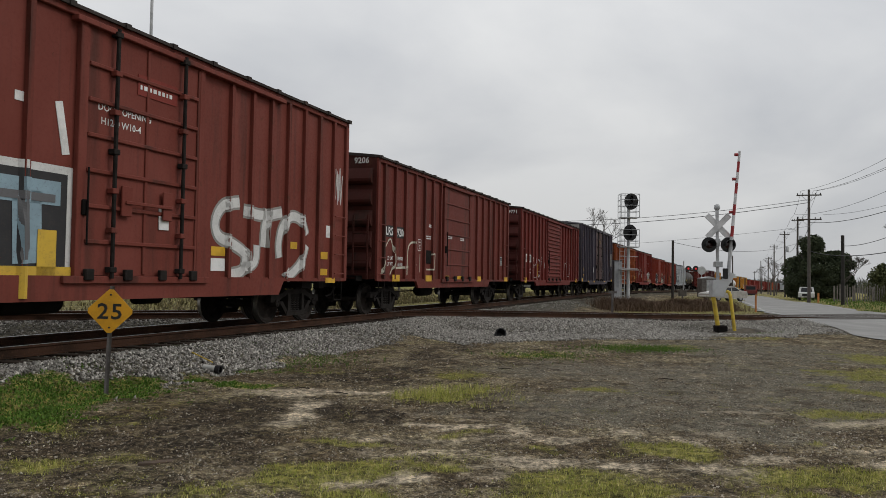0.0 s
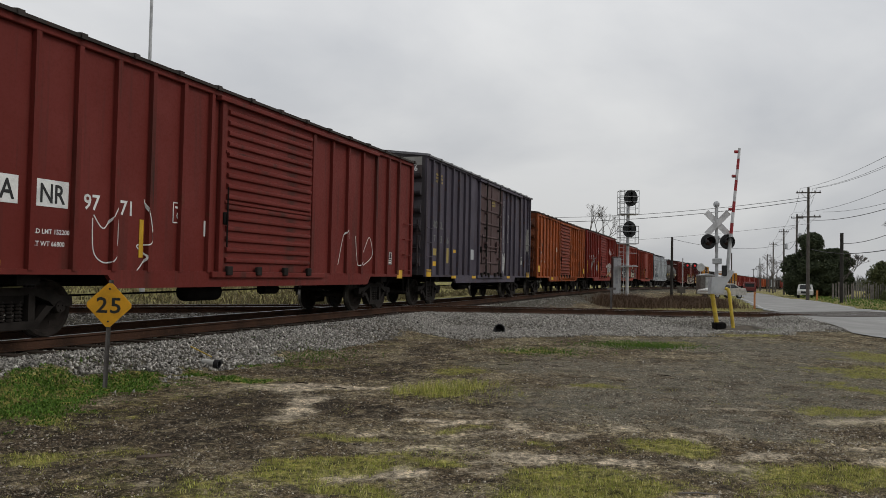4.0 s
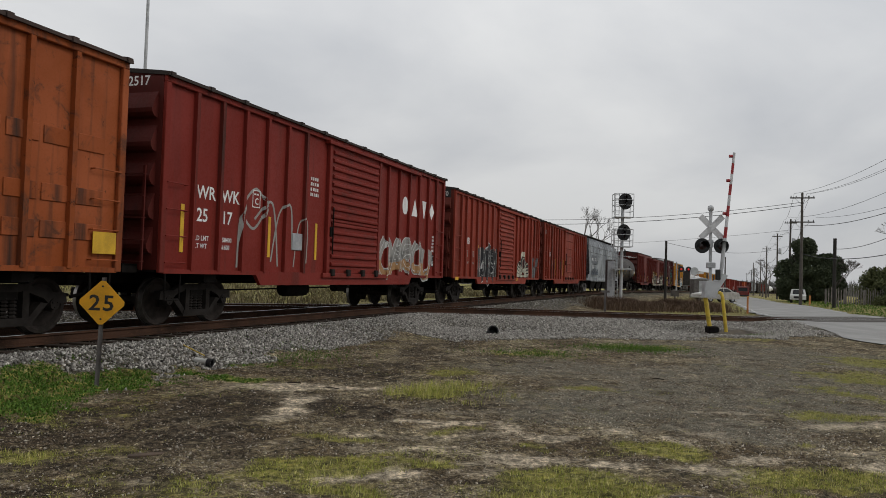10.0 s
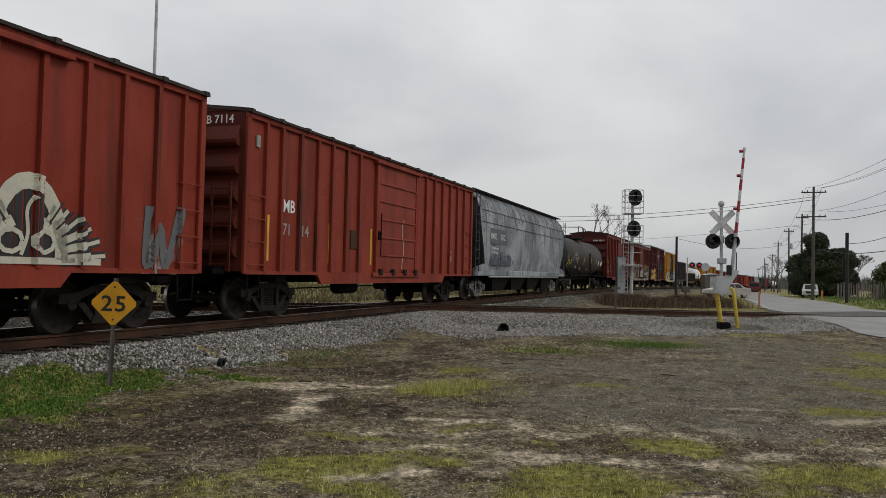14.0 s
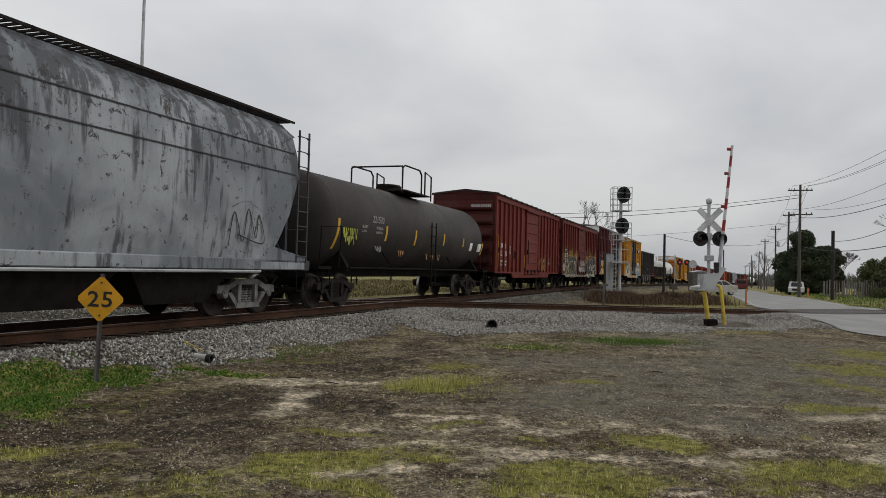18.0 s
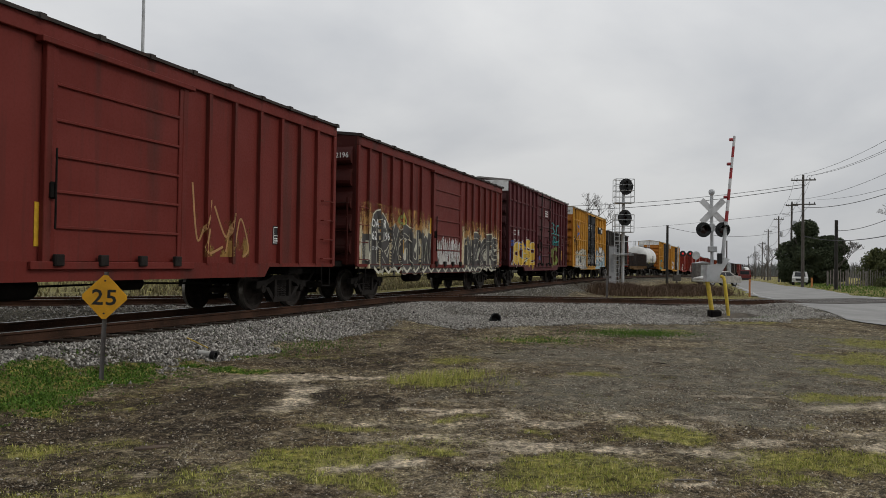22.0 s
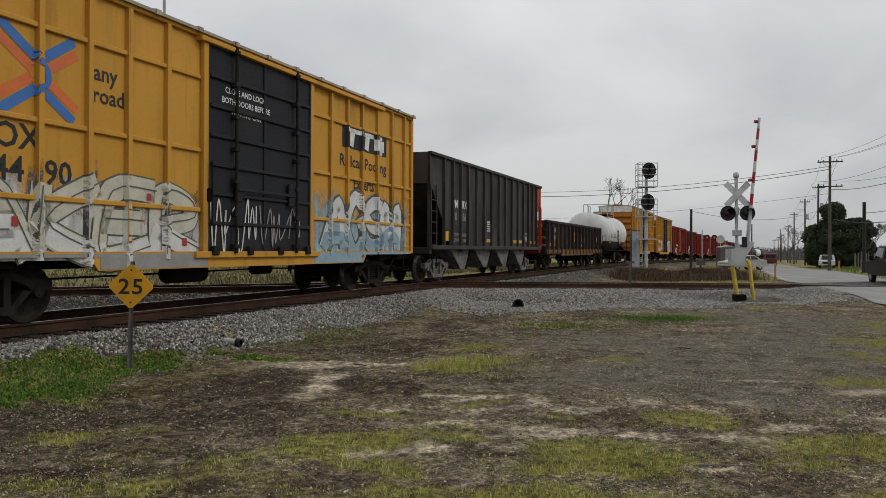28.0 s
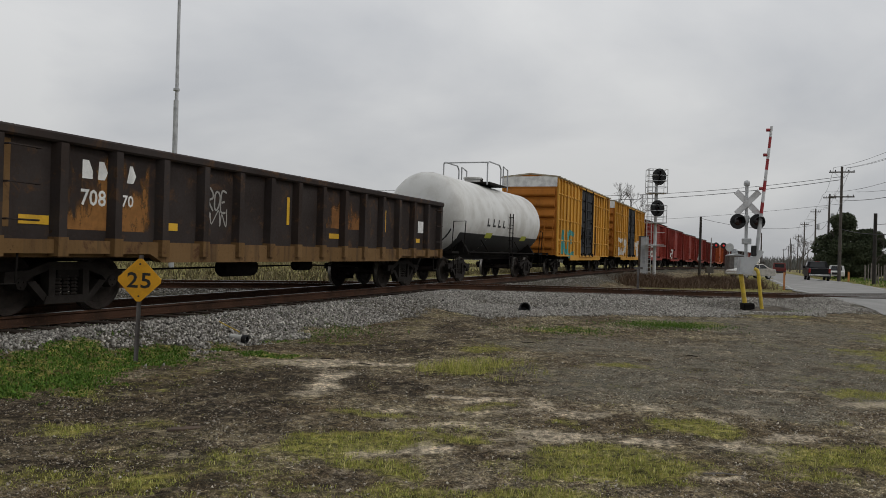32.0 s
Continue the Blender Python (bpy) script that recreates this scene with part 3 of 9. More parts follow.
# ---- tracks ----
RAIL_PROF = [(-0.036, 0), (0.036, 0), (0.036, -0.035), (0.009, -0.05), (0.009, -0.14), (0.07, -0.158), (0.07, -0.172), (-0.07, -0.172), (-0.07, -0.158), (-0.009, -0.14), (-0.009, -0.05), (-0.036, -0.035)]


def rail_sweep(points, name, parent):
    """Sweeps the rail section along points of (place, heading)."""
    b = Build()
    vs, fs, n = [], [], len(RAIL_PROF)
    for p, h in points:
        side = Vector((math.cos(h), -math.sin(h), 0))
        vs += [p + side * o + Vector((0, 0, z)) for o, z in RAIL_PROF]
    for i in range(len(points) - 1):
        for k in range(n):
            fs.append((i * n + k, i * n + (k + 1) % n, (i + 1) * n + (k + 1) % n, (i + 1) * n + k))
    b.add(vs, fs)
    me = b.mesh(name, M["rail_side"])
    me.materials.append(M["rail_top"])
    for q in me.polygons:
        if q.normal.z > 0.9 and q.index % n == 0:
            q.material_index = 1
    return part(name, me, None, parent)


def make_tracks():
    t1 = thing("railway_track", "main railway track with rusty rails on timber ties in ballast", "railway track", kind="structure")
    ss = [-280, -60] + list(range(-20, 41, 20)) + list(range(50, 640, 15))
    for off in (-0.755, 0.755):
        rail_sweep([track(s, off) for s in ss], "rail", t1)
    t2 = thing("crossing_track", "second railway track crossing the main line at a diamond", "railway track", kind="structure")
    for off in (-0.755, 0.755):
        rail_sweep([(track2(u, off), HEAD2) for u in (-90, -30, -0.9 + 0, 0.9, 6, 12, 18, 22, 40, 120)], "rail", t2)
    return t1, t2


track_main, track_cross = make_tracks()


# ---- ties: single near the camera, joined far off ----
def make_ties():
    r = random.Random(4)
    kinds = []
    for i in range(4):
        b = Build().box(-0.115, 0.115, -1.3 - r.uniform(0, 0.06), 1.3 + r.uniform(0, 0.08), -0.18, 0.0, 0.012)
        kinds.append(b.mesh("tie", M["tie"]))
    for i in range(120):
        p, h = track(-8 + i * 0.52)
        m = pose(p.x, p.y, RAIL - 0.175 + r.uniform(-0.01, 0.006), 0, 0, 90 - math.degrees(h) + r.uniform(-1.5, 1.5))
        part("tie", kinds[i % 4], None, track_main, at=m)
    for i in range(70):
        u = -14 + i * 0.53
        if abs(u) > 1.4:
            p = track2(u)
            part("tie", kinds[i % 4], None, track_cross, at=pose(p.x, p.y, p.z - 0.175 + r.uniform(-0.01, 0.006), 0, 0, 90 - math.degrees(HEAD2) + r.uniform(-1.5, 1.5)))
    b = Build()
    for i in range(330):
        p, h = track(54.6 + i * 0.6)
        d, n = Vector((math.sin(h), math.cos(h), 0)) * 0.115, Vector((-math.cos(h), math.sin(h), 0)) * 1.3
        z0, z1 = Vector((0, 0, -0.3)), Vector((0, 0, -0.175))
        b.add([p - d - n + z0, p + d - n + z0, p + d + n + z0, p - d + n + z0, p - d - n + z1, p + d - n + z1, p + d + n + z1, p - d + n + z1],
              [(4, 5, 6, 7), (0, 4, 7, 3), (1, 2, 6, 5), (0, 1, 5, 4), (3, 7, 6, 2)])
    tagged(part("far_ties", b, M["tie"], track_main), kind="stuff")


make_ties()


# ---- loose stuff: ballast stones, gravel, grass ----
def island_mat(name, cols, rough=0.9):
    """Colour picked for each loose piece."""
    k = Nodes(name)
    g = k.nt.nodes.new("ShaderNodeNewGeometry")
    r = k.nt.nodes.new("ShaderNodeValToRGB")
    e = r.color_ramp.elements
    for i, c in enumerate(cols):
        q = e[i] if i < 2 else e.new(i / (len(cols) - 1))
        q.position, q.color = i / (len(cols) - 1), (*c, 1)
    k.link(g.outputs["Random Per Island"], r.inputs[0])
    n = k.noise(k.coords(), 45.0, 4.0, 0.7)
    col = k.mix(k.ramp(n, 0.4, 0.7, 0.0, 0.4), r.outputs[0], tuple(v * 0.5 for v in cols[0]))
    return k.done(col, rough, n, 0.002, 0.0, 0.25)


def scatter(name, x, y, z, size, mat, label, flat=0.6, seed=1):
    """Angular stones: squashed, turned double pyramids, all in one mesh."""
    r = np.random.RandomState(seed)
    n = len(x)
    base = np.array([(1, 0, 0), (-0.55, 0.9, 0), (-0.55, -0.9, 0), (0, 0, 1), (0, 0, -1)], float)
    tri = np.array([(0, 1, 3), (1, 2, 3), (2, 0, 3), (1, 0, 4), (2, 1, 4), (0, 2, 4)])
    pts = base[None] * r.uniform(0.7, 1.3, (n, 5, 1)) + r.uniform(-0.25, 0.25, (n, 5, 3))
    q = r.randn(n, 4)
    q /= np.linalg.norm(q, axis=1)[:, None]
    w, a, b, c = q.T
    rot = np.stack([1 - 2 * (b * b + c * c), 2 * (a * b - c * w), 2 * (a * c + b * w), 2 * (a * b + c * w), 1 - 2 * (a * a + c * c), 2 * (b * c - a * w), 2 * (a * c - b * w), 2 * (b * c + a * w), 1 - 2 * (a * a + b * b)], 1).reshape(n, 3, 3)
    pts = np.einsum("nij,nkj->nki", rot, pts * np.array([1.0, 0.8, 0.62])) * size[:, None, None]
    pts[:, :, 2] *= 0.5 + flat
    pts += np.stack([x, y, z], 1)[:, None]
    f = (tri[None] + 5 * np.arange(n)[:, None, None]).reshape(-1, 3)
    return raw_mesh(name, pts.reshape(-1, 3), f, mat, label)


def raw_mesh(name, v, f, mat, label):
    me = bpy.data.meshes.new(name)
    me.vertices.add(len(v))
    me.vertices.foreach_set("co", v.astype(np.float32).ravel())
    me.loops.add(f.size)
    me.loops.foreach_set("vertex_index", f.astype(np.int32).ravel())
    me.polygons.add(len(f))
    me.polygons.foreach_set("loop_start", np.arange(0, f.size, f.shape[1], dtype=np.int32))
    me.update(calc_edges=True)
    me.materials.append(mat)
    return tagged(new(name, me), label, name.split("_")[0], kind="stuff")


def blades(name, x, y, z, tall, lean, mat, label, seed=1, wide=0.006):
    """Thin tapered blades of grass, bent over at random."""
    r = np.random.RandomState(seed)
    n = len(x)
    a, t = r.uniform(0, 6.283, n), r.uniform(0, 6.283, n)
    w = wide * r.uniform(0.6, 1.4, n)
    side = np.stack([np.cos(a) * w, np.sin(a) * w, 0 * w], 1)
    foot = np.stack([x, y, z - 0.01], 1)
    bend_ = np.stack([np.cos(t), np.sin(t), 0 * t], 1) * (lean * tall * r.uniform(0.2, 1.0, n))[:, None]
    up = np.stack([0 * x, 0 * x, tall], 1)
    v = np.stack([foot - side, foot + side, foot + side * 0.7 + up * 0.6 + bend_ * 0.4, foot - side * 0.7 + up * 0.6 + bend_ * 0.4, foot + up * (1 - 0.25 * lean) + bend_], 1)
    k = 5 * np.arange(n)[:, None]
    f = np.concatenate([k + np.array([[0, 1, 2]]), k + np.array([[0, 2, 3]]), k + np.array([[3, 2, 4]])])
    return raw_mesh(name, v.reshape(-1, 3), f, mat, label)


def make_stuff():
    r = np.random.RandomState(11)
    grey = island_mat("ballast_stone", [(0.024, 0.022, 0.020), (0.64, 0.61, 0.55), (0.07, 0.065, 0.057), (0.38, 0.36, 0.32), (0.11, 0.10, 0.088), (0.48, 0.455, 0.41)])
    # shoulders of the main track, the crossing track, and the bed between them
    xs, ys = [], []
    for n, s0, s1, o0, o1 in ((72000, -6, 17, -4.2, -0.3), (26000, 17, 32, -4.2, -0.3), (20000, -10, 30, 0.2, 6.5), (9000, 30, 50, -5, 3)):
        s, o = r.uniform(s0, s1, n), r.uniform(o0, o1, n)
        p = LEFT * 10.81
        xs.append(p.x + DIR.x * s + LEFT.x * o)
        ys.append(p.y + DIR.y * s + LEFT.y * o)
    for n, u0, u1, o0, o1 in ((72000, -2, 15, -8.2, -0.3), (9000, 0, 22, 0.3, 4.0), (9000, 13, 20, -5.0, -0.3), (8000, -14, 0, -4, 3)):
        u, o = r.uniform(u0, u1, n), r.uniform(o0, o1, n)
        xs.append(X2.x + DIR2.x * u + LEFT2.x * o)
        ys.append(X2.y + DIR2.y * u + LEFT2.y * o)
    x, y = np.concatenate(xs), np.concatenate(ys)
    cv = cover(x, y)
    keep = (cv[2] > r.uniform(0.15, 0.95, len(x))) & (cv[0] < r.uniform(0.2, 1.1, len(x)))
    keep &= road_dist(x, y) > ROAD_HALF - 0.2
    x, y = x[keep], y[keep]
    d1 = track_dist(x, y)
    z = ground_z(x, y) + r.uniform(-0.005, 0.02, len(x)) - 0.03 * (d1 < 1.35)
    scatter("ballast_stones", x, y, z, r.uniform(0.018, 0.046, len(x)), grey, "crushed grey ballast stones along the tracks", 0.5, 2)
    # gravel on the open ground
    n = 210000
    y = 4.4 + 17.0 * r.uniform(0, 1, n) ** 1.4
    x = r.uniform(-0.66, 0.66, n) * (y + 1.0)
    g = cover(x, y)
    keep = (g[2] < 0.6) & (g[1] < r.uniform(0.1, 0.9, n)) & (g[0] < r.uniform(0.0, 0.8, n)) & (cloud(x, y, 0.7, 81) + r.uniform(-0.3, 0.3, n) > 0.42 + 0.12 * g[4])
    x, y = x[keep], y[keep]
    brown = island_mat("gravel", [(0.05, 0.036, 0.026), (0.70, 0.64, 0.53), (0.10, 0.074, 0.05), (0.33, 0.27, 0.195), (0.14, 0.10, 0.066), (0.2, 0.15, 0.10), (0.46, 0.40, 0.31)])
    scatter("gravel", x, y, ground_z(x, y) + 0.002, 0.004 + 0.013 * r.uniform(0, 1, len(x)) ** 2.0 + (r.uniform(0, 1, len(x)) > 0.95) * r.uniform(0.004, 0.014, len(x)), brown, "loose brown and grey gravel on the yard", 0.25, 3)
    # coarser stones strewn from the ballast over the grey ground
    n = 26000
    y = 7.0 + 15.0 * r.uniform(0, 1, n) ** 1.2
    x = r.uniform(-0.5, 0.66, n) * (y + 1.0)
    g = cover(x, y)
    keep = (g[1] < r.uniform(0.1, 0.8, n)) & (g[0] < r.uniform(0.0, 0.7, n)) & (cloud(x, y, 1.3, 85) + r.uniform(-0.2, 0.2, n) > 0.46 + 0.1 * g[4])
    x, y = x[keep], y[keep]
    scatter("strewn_stones", x, y, ground_z(x, y) + 0.004, r.uniform(0.008, 0.022, len(x)), brown, "tan and grey stones strewn over the yard", 0.3, 13)
    # grass by cover: thin olive blades, broad green weeds by the sign
    n = 330000
    y = 4.4 + 18.5 * r.uniform(0, 1, n) ** 1.5
    x = r.uniform(-0.68, 0.68, n) * (y + 1.0)
    g = cover(x, y)
    keep = g[0] * (0.35 + 1.3 * cloud(x, y, 0.22, 95)) > r.uniform(0.15, 0.95, n)
    x, y, gg = x[keep], y[keep], g[0][keep]
    lush = (x < -2.2) & (track_dist(x, y) < 3.9 + 0.8 * (cloud(x, y, 0.6, 93) - 0.5))
    dry = (np.hypot((x - 0.2) / 0.9, (y - 11.1) / 1.0) < 1.1)
    z = ground_z(x, y)
    tall = r.uniform(0.012, 0.045, len(x)) * (0.4 + gg)
    tall = np.where(dry, tall * 3.6, tall)
    olive = island_mat("olive_grass", [(0.12, 0.145, 0.025), (0.68, 0.60, 0.25), (0.24, 0.285, 0.045), (0.50, 0.48, 0.125), (0.32, 0.36, 0.065)])
    green = island_mat("green_weeds", [(0.022, 0.06, 0.009), (0.13, 0.235, 0.03), (0.05, 0.115, 0.015), (0.16, 0.225, 0.04)])
    m = ~lush
    blades("grass_tufts", x[m], y[m], z[m], tall[m], 0.8, olive, "short olive and straw-coloured grass tufts", 5, 0.0032)
    blades("green_weeds", x[lush], y[lush], z[lush], tall[lush] * 1.2, 0.9, green, "bright green low weeds beside the ballast", 6, 0.009)
    n = 70000
    x, y = r.uniform(-8.0, -2.3, n), r.uniform(7.2, 13.6, n)
    keep = cover(x, y)[0] * (0.2 + 1.5 * cloud(x, y, 0.3, 91)) > r.uniform(0.55, 1.35, n)
    x, y = x[keep], y[keep]
    blades("leafy_weeds", x, y, ground_z(x, y), r.uniform(0.02, 0.06, len(x)), 1.1, green, "leafy bright green weeds at the sign post", 15, 0.013)
    # weeds in the ballast, the tuft by the second track and its brighter grass
    n = 3600
    x, y = np.concatenate([r.normal(4.9, 0.7, n), r.normal(2.3, 0.6, n // 4), r.normal(-2.6, 0.5, 900), r.normal(11.6, 0.6, 1500)]), np.concatenate([r.normal(19.3, 0.55, n), r.normal(17.4, 0.5, n // 4), r.normal(15.6, 0.9, 900), r.normal(29.2, 0.35, 1500)])
    blades("trackside_grass", x, y, ground_z(x, y), r.uniform(0.02, 0.09, len(x)), 0.8, green, "fresh green grass at the foot of the ballast", 7, 0.007)
    # rough brown growth on the far side of the main track
    n = 34000
    s, o = r.uniform(-15, 110, n), 7.5 + 32.0 * r.uniform(0, 1, n) ** 1.6
    x, y = LEFT.x * (10.81 + o) + DIR.x * s, LEFT.y * (10.81 + o) + DIR.y * s
    keep = (np.abs((x - X2.x) * LEFT2.x + (y - X2.y) * LEFT2.y) > 3.2) & (cloud(x, y, 5.0, 33) > 0.4)
    x, y = x[keep], y[keep]
    field = island_mat("field_growth", [(0.055, 0.048, 0.022), (0.22, 0.18, 0.09), (0.10, 0.095, 0.04), (0.15, 0.115, 0.065)])
    blades("field_growth", x, y, ground_z(x, y), r.uniform(0.1, 0.42, len(x)), 0.8, field, "rough brown and olive growth beyond the main track", 18, 0.035)
    # dead brush between the tracks and grass along the road
    n = 42000
    u = r.uniform(0, 1, n)
    x, y = 10.6 + 7.6 * u + r.normal(0, 0.6, n), 48.5 + 3.5 * u + r.normal(0, 1.6, n)
    straw = island_mat("dead_brush", [(0.05, 0.032, 0.022), (0.17, 0.11, 0.07), (0.085, 0.055, 0.037), (0.13, 0.09, 0.055)])
    blades("dead_brush", x, y, ground_z(x, y), r.uniform(0.2, 0.95, n) * (0.3 + 1.0 * vnoise(x, y, 1.5, 9)), 0.9, straw, "dry brown brush between the two tracks", 8, 0.012)
    n = 26000
    x, y = r.uniform(9, 60, n), r.uniform(34, 105, n)
    d = road_dist(x, y)
    keep = (d > ROAD_HALF + 0.2) & (d < 13) & (x > np.interp(y, _ry, _rx)) & (track_dist(x, y) > 4.2) & (np.abs((x - X2.x) * LEFT2.x + (y - X2.y) * LEFT2.y) > 4.0)
    x, y = x[keep], y[keep]
    blades("verge_grass", x, y, ground_z(x, y), r.uniform(0.06, 0.2, len(x)), 0.7, green, "rough green grass on the verges", 9, 0.03)


make_stuff()

# ---- the freight train ----
def run_of(t):
    """Metres that the train has gone after t seconds."""
    return 7.653306 * t + 0.000598144 * t * t + 0.000142207 * t ** 3


CARS = []       # (car, place of its middle along the track at the start, half truck spacing)
WHEELS = []     # (wheelset, its parent car's order in the train)
FONT_CACHE = {}
RIBS = {}        # the ribs of each car's side, which paint runs over


def lettering(text, size, mat, parent, x, y, z, name="lettering", side=-1, width=None, label="", rz=0.0):
    """Raised paint letters on a wall that faces -y (side -1) or +y; x, z: lower left corner."""
    key = (text, round(size, 3), width)
    if key not in FONT_CACHE:
        cu = bpy.data.curves.new("lettering", "FONT")
        cu.body, cu.size, cu.extrude, cu.offset = text, size, 0.0, size * 0.016
        cu.resolution_u = 2
        ob = bpy.data.objects.new("lettering", cu)
        me = bpy.data.meshes.new_from_object(ob)
        bpy.data.objects.remove(ob)
        bpy.data.curves.remove(cu)
        n = len(me.vertices)
        co = np.zeros(n * 3, np.float32)
        me.vertices.foreach_get("co", co)
        co = co.reshape(-1, 3)
        if width and n:
            co[:, 0] *= width / max(co[:, 0].max(), 1e-3)
        FONT_CACHE[key] = (co.copy(), [tuple(p.vertices) for p in me.polygons])
        bpy.data.meshes.remove(me)
    co, fs = FONT_CACHE[key]
    b = Build()
    b.add([tuple(p) for p in co], fs)
    me = bpy.data.meshes.new(name)
    me.from_pydata(b.v, [], b.f)
    me.materials.append(mat)
    m = pose(x, y, z, 90, 0, 0 if side < 0 else 180) @ pose(0, 0, 0, 0, 0, rz)
    return part(name, me, None, parent, label, m)


def bars(rows, mat, parent, x, y, z, w, h, name="stencil_bar", seed=1):
    """Writing too small to read: rows of short bars."""
    r = random.Random(seed)
    b = Build()
    for i in range(rows):
        c = 0.0
        while c < w - 0.02:
            l = min(r.uniform(0.03, 0.09), w - c)
            b.box(x + c, x + c + l, y - 0.004, y, z - i * h, z - i * h + h * 0.6)
            c += l + h * 0.35
    return tagged(part(name, b, mat, parent), kind="stuff")


def flat_shape(loops, mat, parent, y, name, label=""):
    """Flat painted shapes on a wall facing -y: loops of (x, z)."""
    b = Build()
    for lp in loops:
        b.add([(x, y, z) for x, z in lp], [tuple(range(len(lp)))])
    me = bpy.data.meshes.new(name)
    me.from_pydata(b.v, [], b.f)
    me.materials.append(mat)
    return part(name, me, None, parent, label)


def ribbon(pts, w):
    """Quads of a stroke of width w along points, as loops; w may taper as (w0, w1)."""
    out = []
    w0, w1 = w if isinstance(w, tuple) else (w, w)
    pts = [Vector((p[0], p[1], 0)) for p in pts]
    n = len(pts)
    sides = []
    for i, p in enumerate(pts):
        d = (pts[min(i + 1, n - 1)] - pts[max(i - 1, 0)]).normalized()
        k = 0.5 * (w0 + (w1 - w0) * i / max(n - 1, 1))
        sides.append((p + Vector((-d.y, d.x, 0)) * k, p - Vector((-d.y, d.x, 0)) * k))
    for (a, b), (c, d) in zip(sides[:-1], sides[1:]):
        out.append([(b.x, b.y), (d.x, d.y), (c.x, c.y), (a.x, a.y)])
    return out


def bend(pts, n=8):
    """A smooth line through (x, z) points."""
    q = [Vector((*p, 0)) for p in pts]
    out = []
    for i in range(len(q) - 1):
        p0, p1, p2, p3 = q[max(i - 1, 0)], q[i], q[i + 1], q[min(i + 2, len(q) - 1)]
        for k in range(n):
            t = k / n
            out.append(0.5 * (2 * p1 + (p2 - p0) * t + (2 * p0 - 5 * p1 + 4 * p2 - p3) * t * t + (3 * p1 - p0 - 3 * p2 + p3) * t ** 3))
    out.append(q[-1])
    return [(p.x, p.y) for p in out]


# --- trucks: built once, shared by all cars ---
def truck_meshes(mat, tag):
    out = {}
    sf = Build()
    # upper and lower chords with open windows beside the springs
    top = [(-1.12, 0.50), (-1.10, 0.66), (-0.72, 0.68), (-0.38, 0.80), (0.38, 0.80), (0.72, 0.68), (1.10, 0.66), (1.12, 0.50), (0.76, 0.50), (0.66, 0.58), (0.36, 0.68), (-0.36, 0.68), (-0.66, 0.58), (-0.76, 0.50)]
    n = len(top)
    left = [top[i] for i in (0, 1, 2, 13)], [top[i] for i in (2, 3, 12, 13)], [top[i] for i in (3, 4, 11, 12)], [top[i] for i in (4, 5, 10, 11)], [top[i] for i in (5, 6, 7, 8)], [top[i] for i in (5, 8, 9, 10)]
    for q in left:
        sf.prism(q, -0.07, 0.07, "y")
    for s in (-1, 1):
        sf.prism([(s * 0.74, 0.50), (s * 0.60, 0.52), (s * 0.34, 0.24), (s * 0.44, 0.20)], -0.08, 0.08, "y")
        sf.prism([(s * 0.26, 0.28), (s * 0.38, 0.28), (s * 0.38, 0.70), (s * 0.26, 0.70)], -0.09, 0.09, "y")
    sf.prism([(-0.46, 0.17), (0.46, 0.17), (0.42, 0.29), (-0.42, 0.29)], -0.1, 0.1, "y")
    out["side_frame"] = sf.mesh("side_frame", mat)
    sp = Build()
    prof = []
    for i in range(6):
        prof += [(0.285 + i * 0.055, 0.045), (0.30 + i * 0.055, 0.068), (0.318 + i * 0.055, 0.068), (0.333 + i * 0.055, 0.045)]
    sp.lathe(prof, 7, "z")
    out["spring"] = sp.mesh("spring", mat)
    bo = Build()
    bo.prism([(-1.05, 0.56), (1.05, 0.56), (1.05, 0.68), (0.5, 0.82), (-0.5, 0.82), (-1.05, 0.68)], -0.2, 0.2, "x")
    bo.lathe([(0.8, 0.0), (0.8, 0.2), (0.92, 0.2), (0.92, 0.0)], 14, "z")
    out["bolster"] = bo.mesh("truck_bolster", M["under"])
    cap = Build()
    cap.lathe([(0.0, 0.0), (0.0, 0.09), (-0.04, 0.095), (-0.12, 0.11), (-0.16, 0.11)], 12, "y")
    for i in range(3):
        a = i * 2.094 + 0.5
        cap.box(0.05 * math.cos(a) - 0.012, 0.05 * math.cos(a) + 0.012, 0.0, 0.015, 0.05 * math.sin(a) - 0.012, 0.05 * math.sin(a) + 0.012)
    out["bearing"] = cap.mesh("bearing_cap", mat, True)
    ws = Build()
    for s in (-1, 1):
        # outer face, tread, flange, inner face
        prof = [(0.845, 0.0), (0.845, 0.11), (0.80, 0.13), (0.765, 0.20), (0.765, 0.34), (0.815, 0.39), (0.82, 0.445), (0.72, 0.455), (0.705, 0.485), (0.68, 0.485), (0.675, 0.39), (0.72, 0.33), (0.71, 0.2), (0.62, 0.13), (0.6, 0.0)]
        ws.lathe([(s * h, r) for h, r in prof], 22, "y", (0, 0, 0))
    ws.cyl((0, -0.62, 0), (0, 0.62, 0), 0.085, 10)
    # casting marks on the plate
    for s in (-1, 1):
        for i in range(2):
            a = 0.6 + i * 2.6
            ws.box(0.26 * math.cos(a) - 0.03, 0.26 * math.cos(a) + 0.03, min(s * 0.76, s * 0.775), max(s * 0.76, s * 0.775), 0.26 * math.sin(a) - 0.03, 0.26 * math.sin(a) + 0.03)
    me = ws.mesh("wheelset", M["wheel"], True)
    me.materials.append(M["tread"])
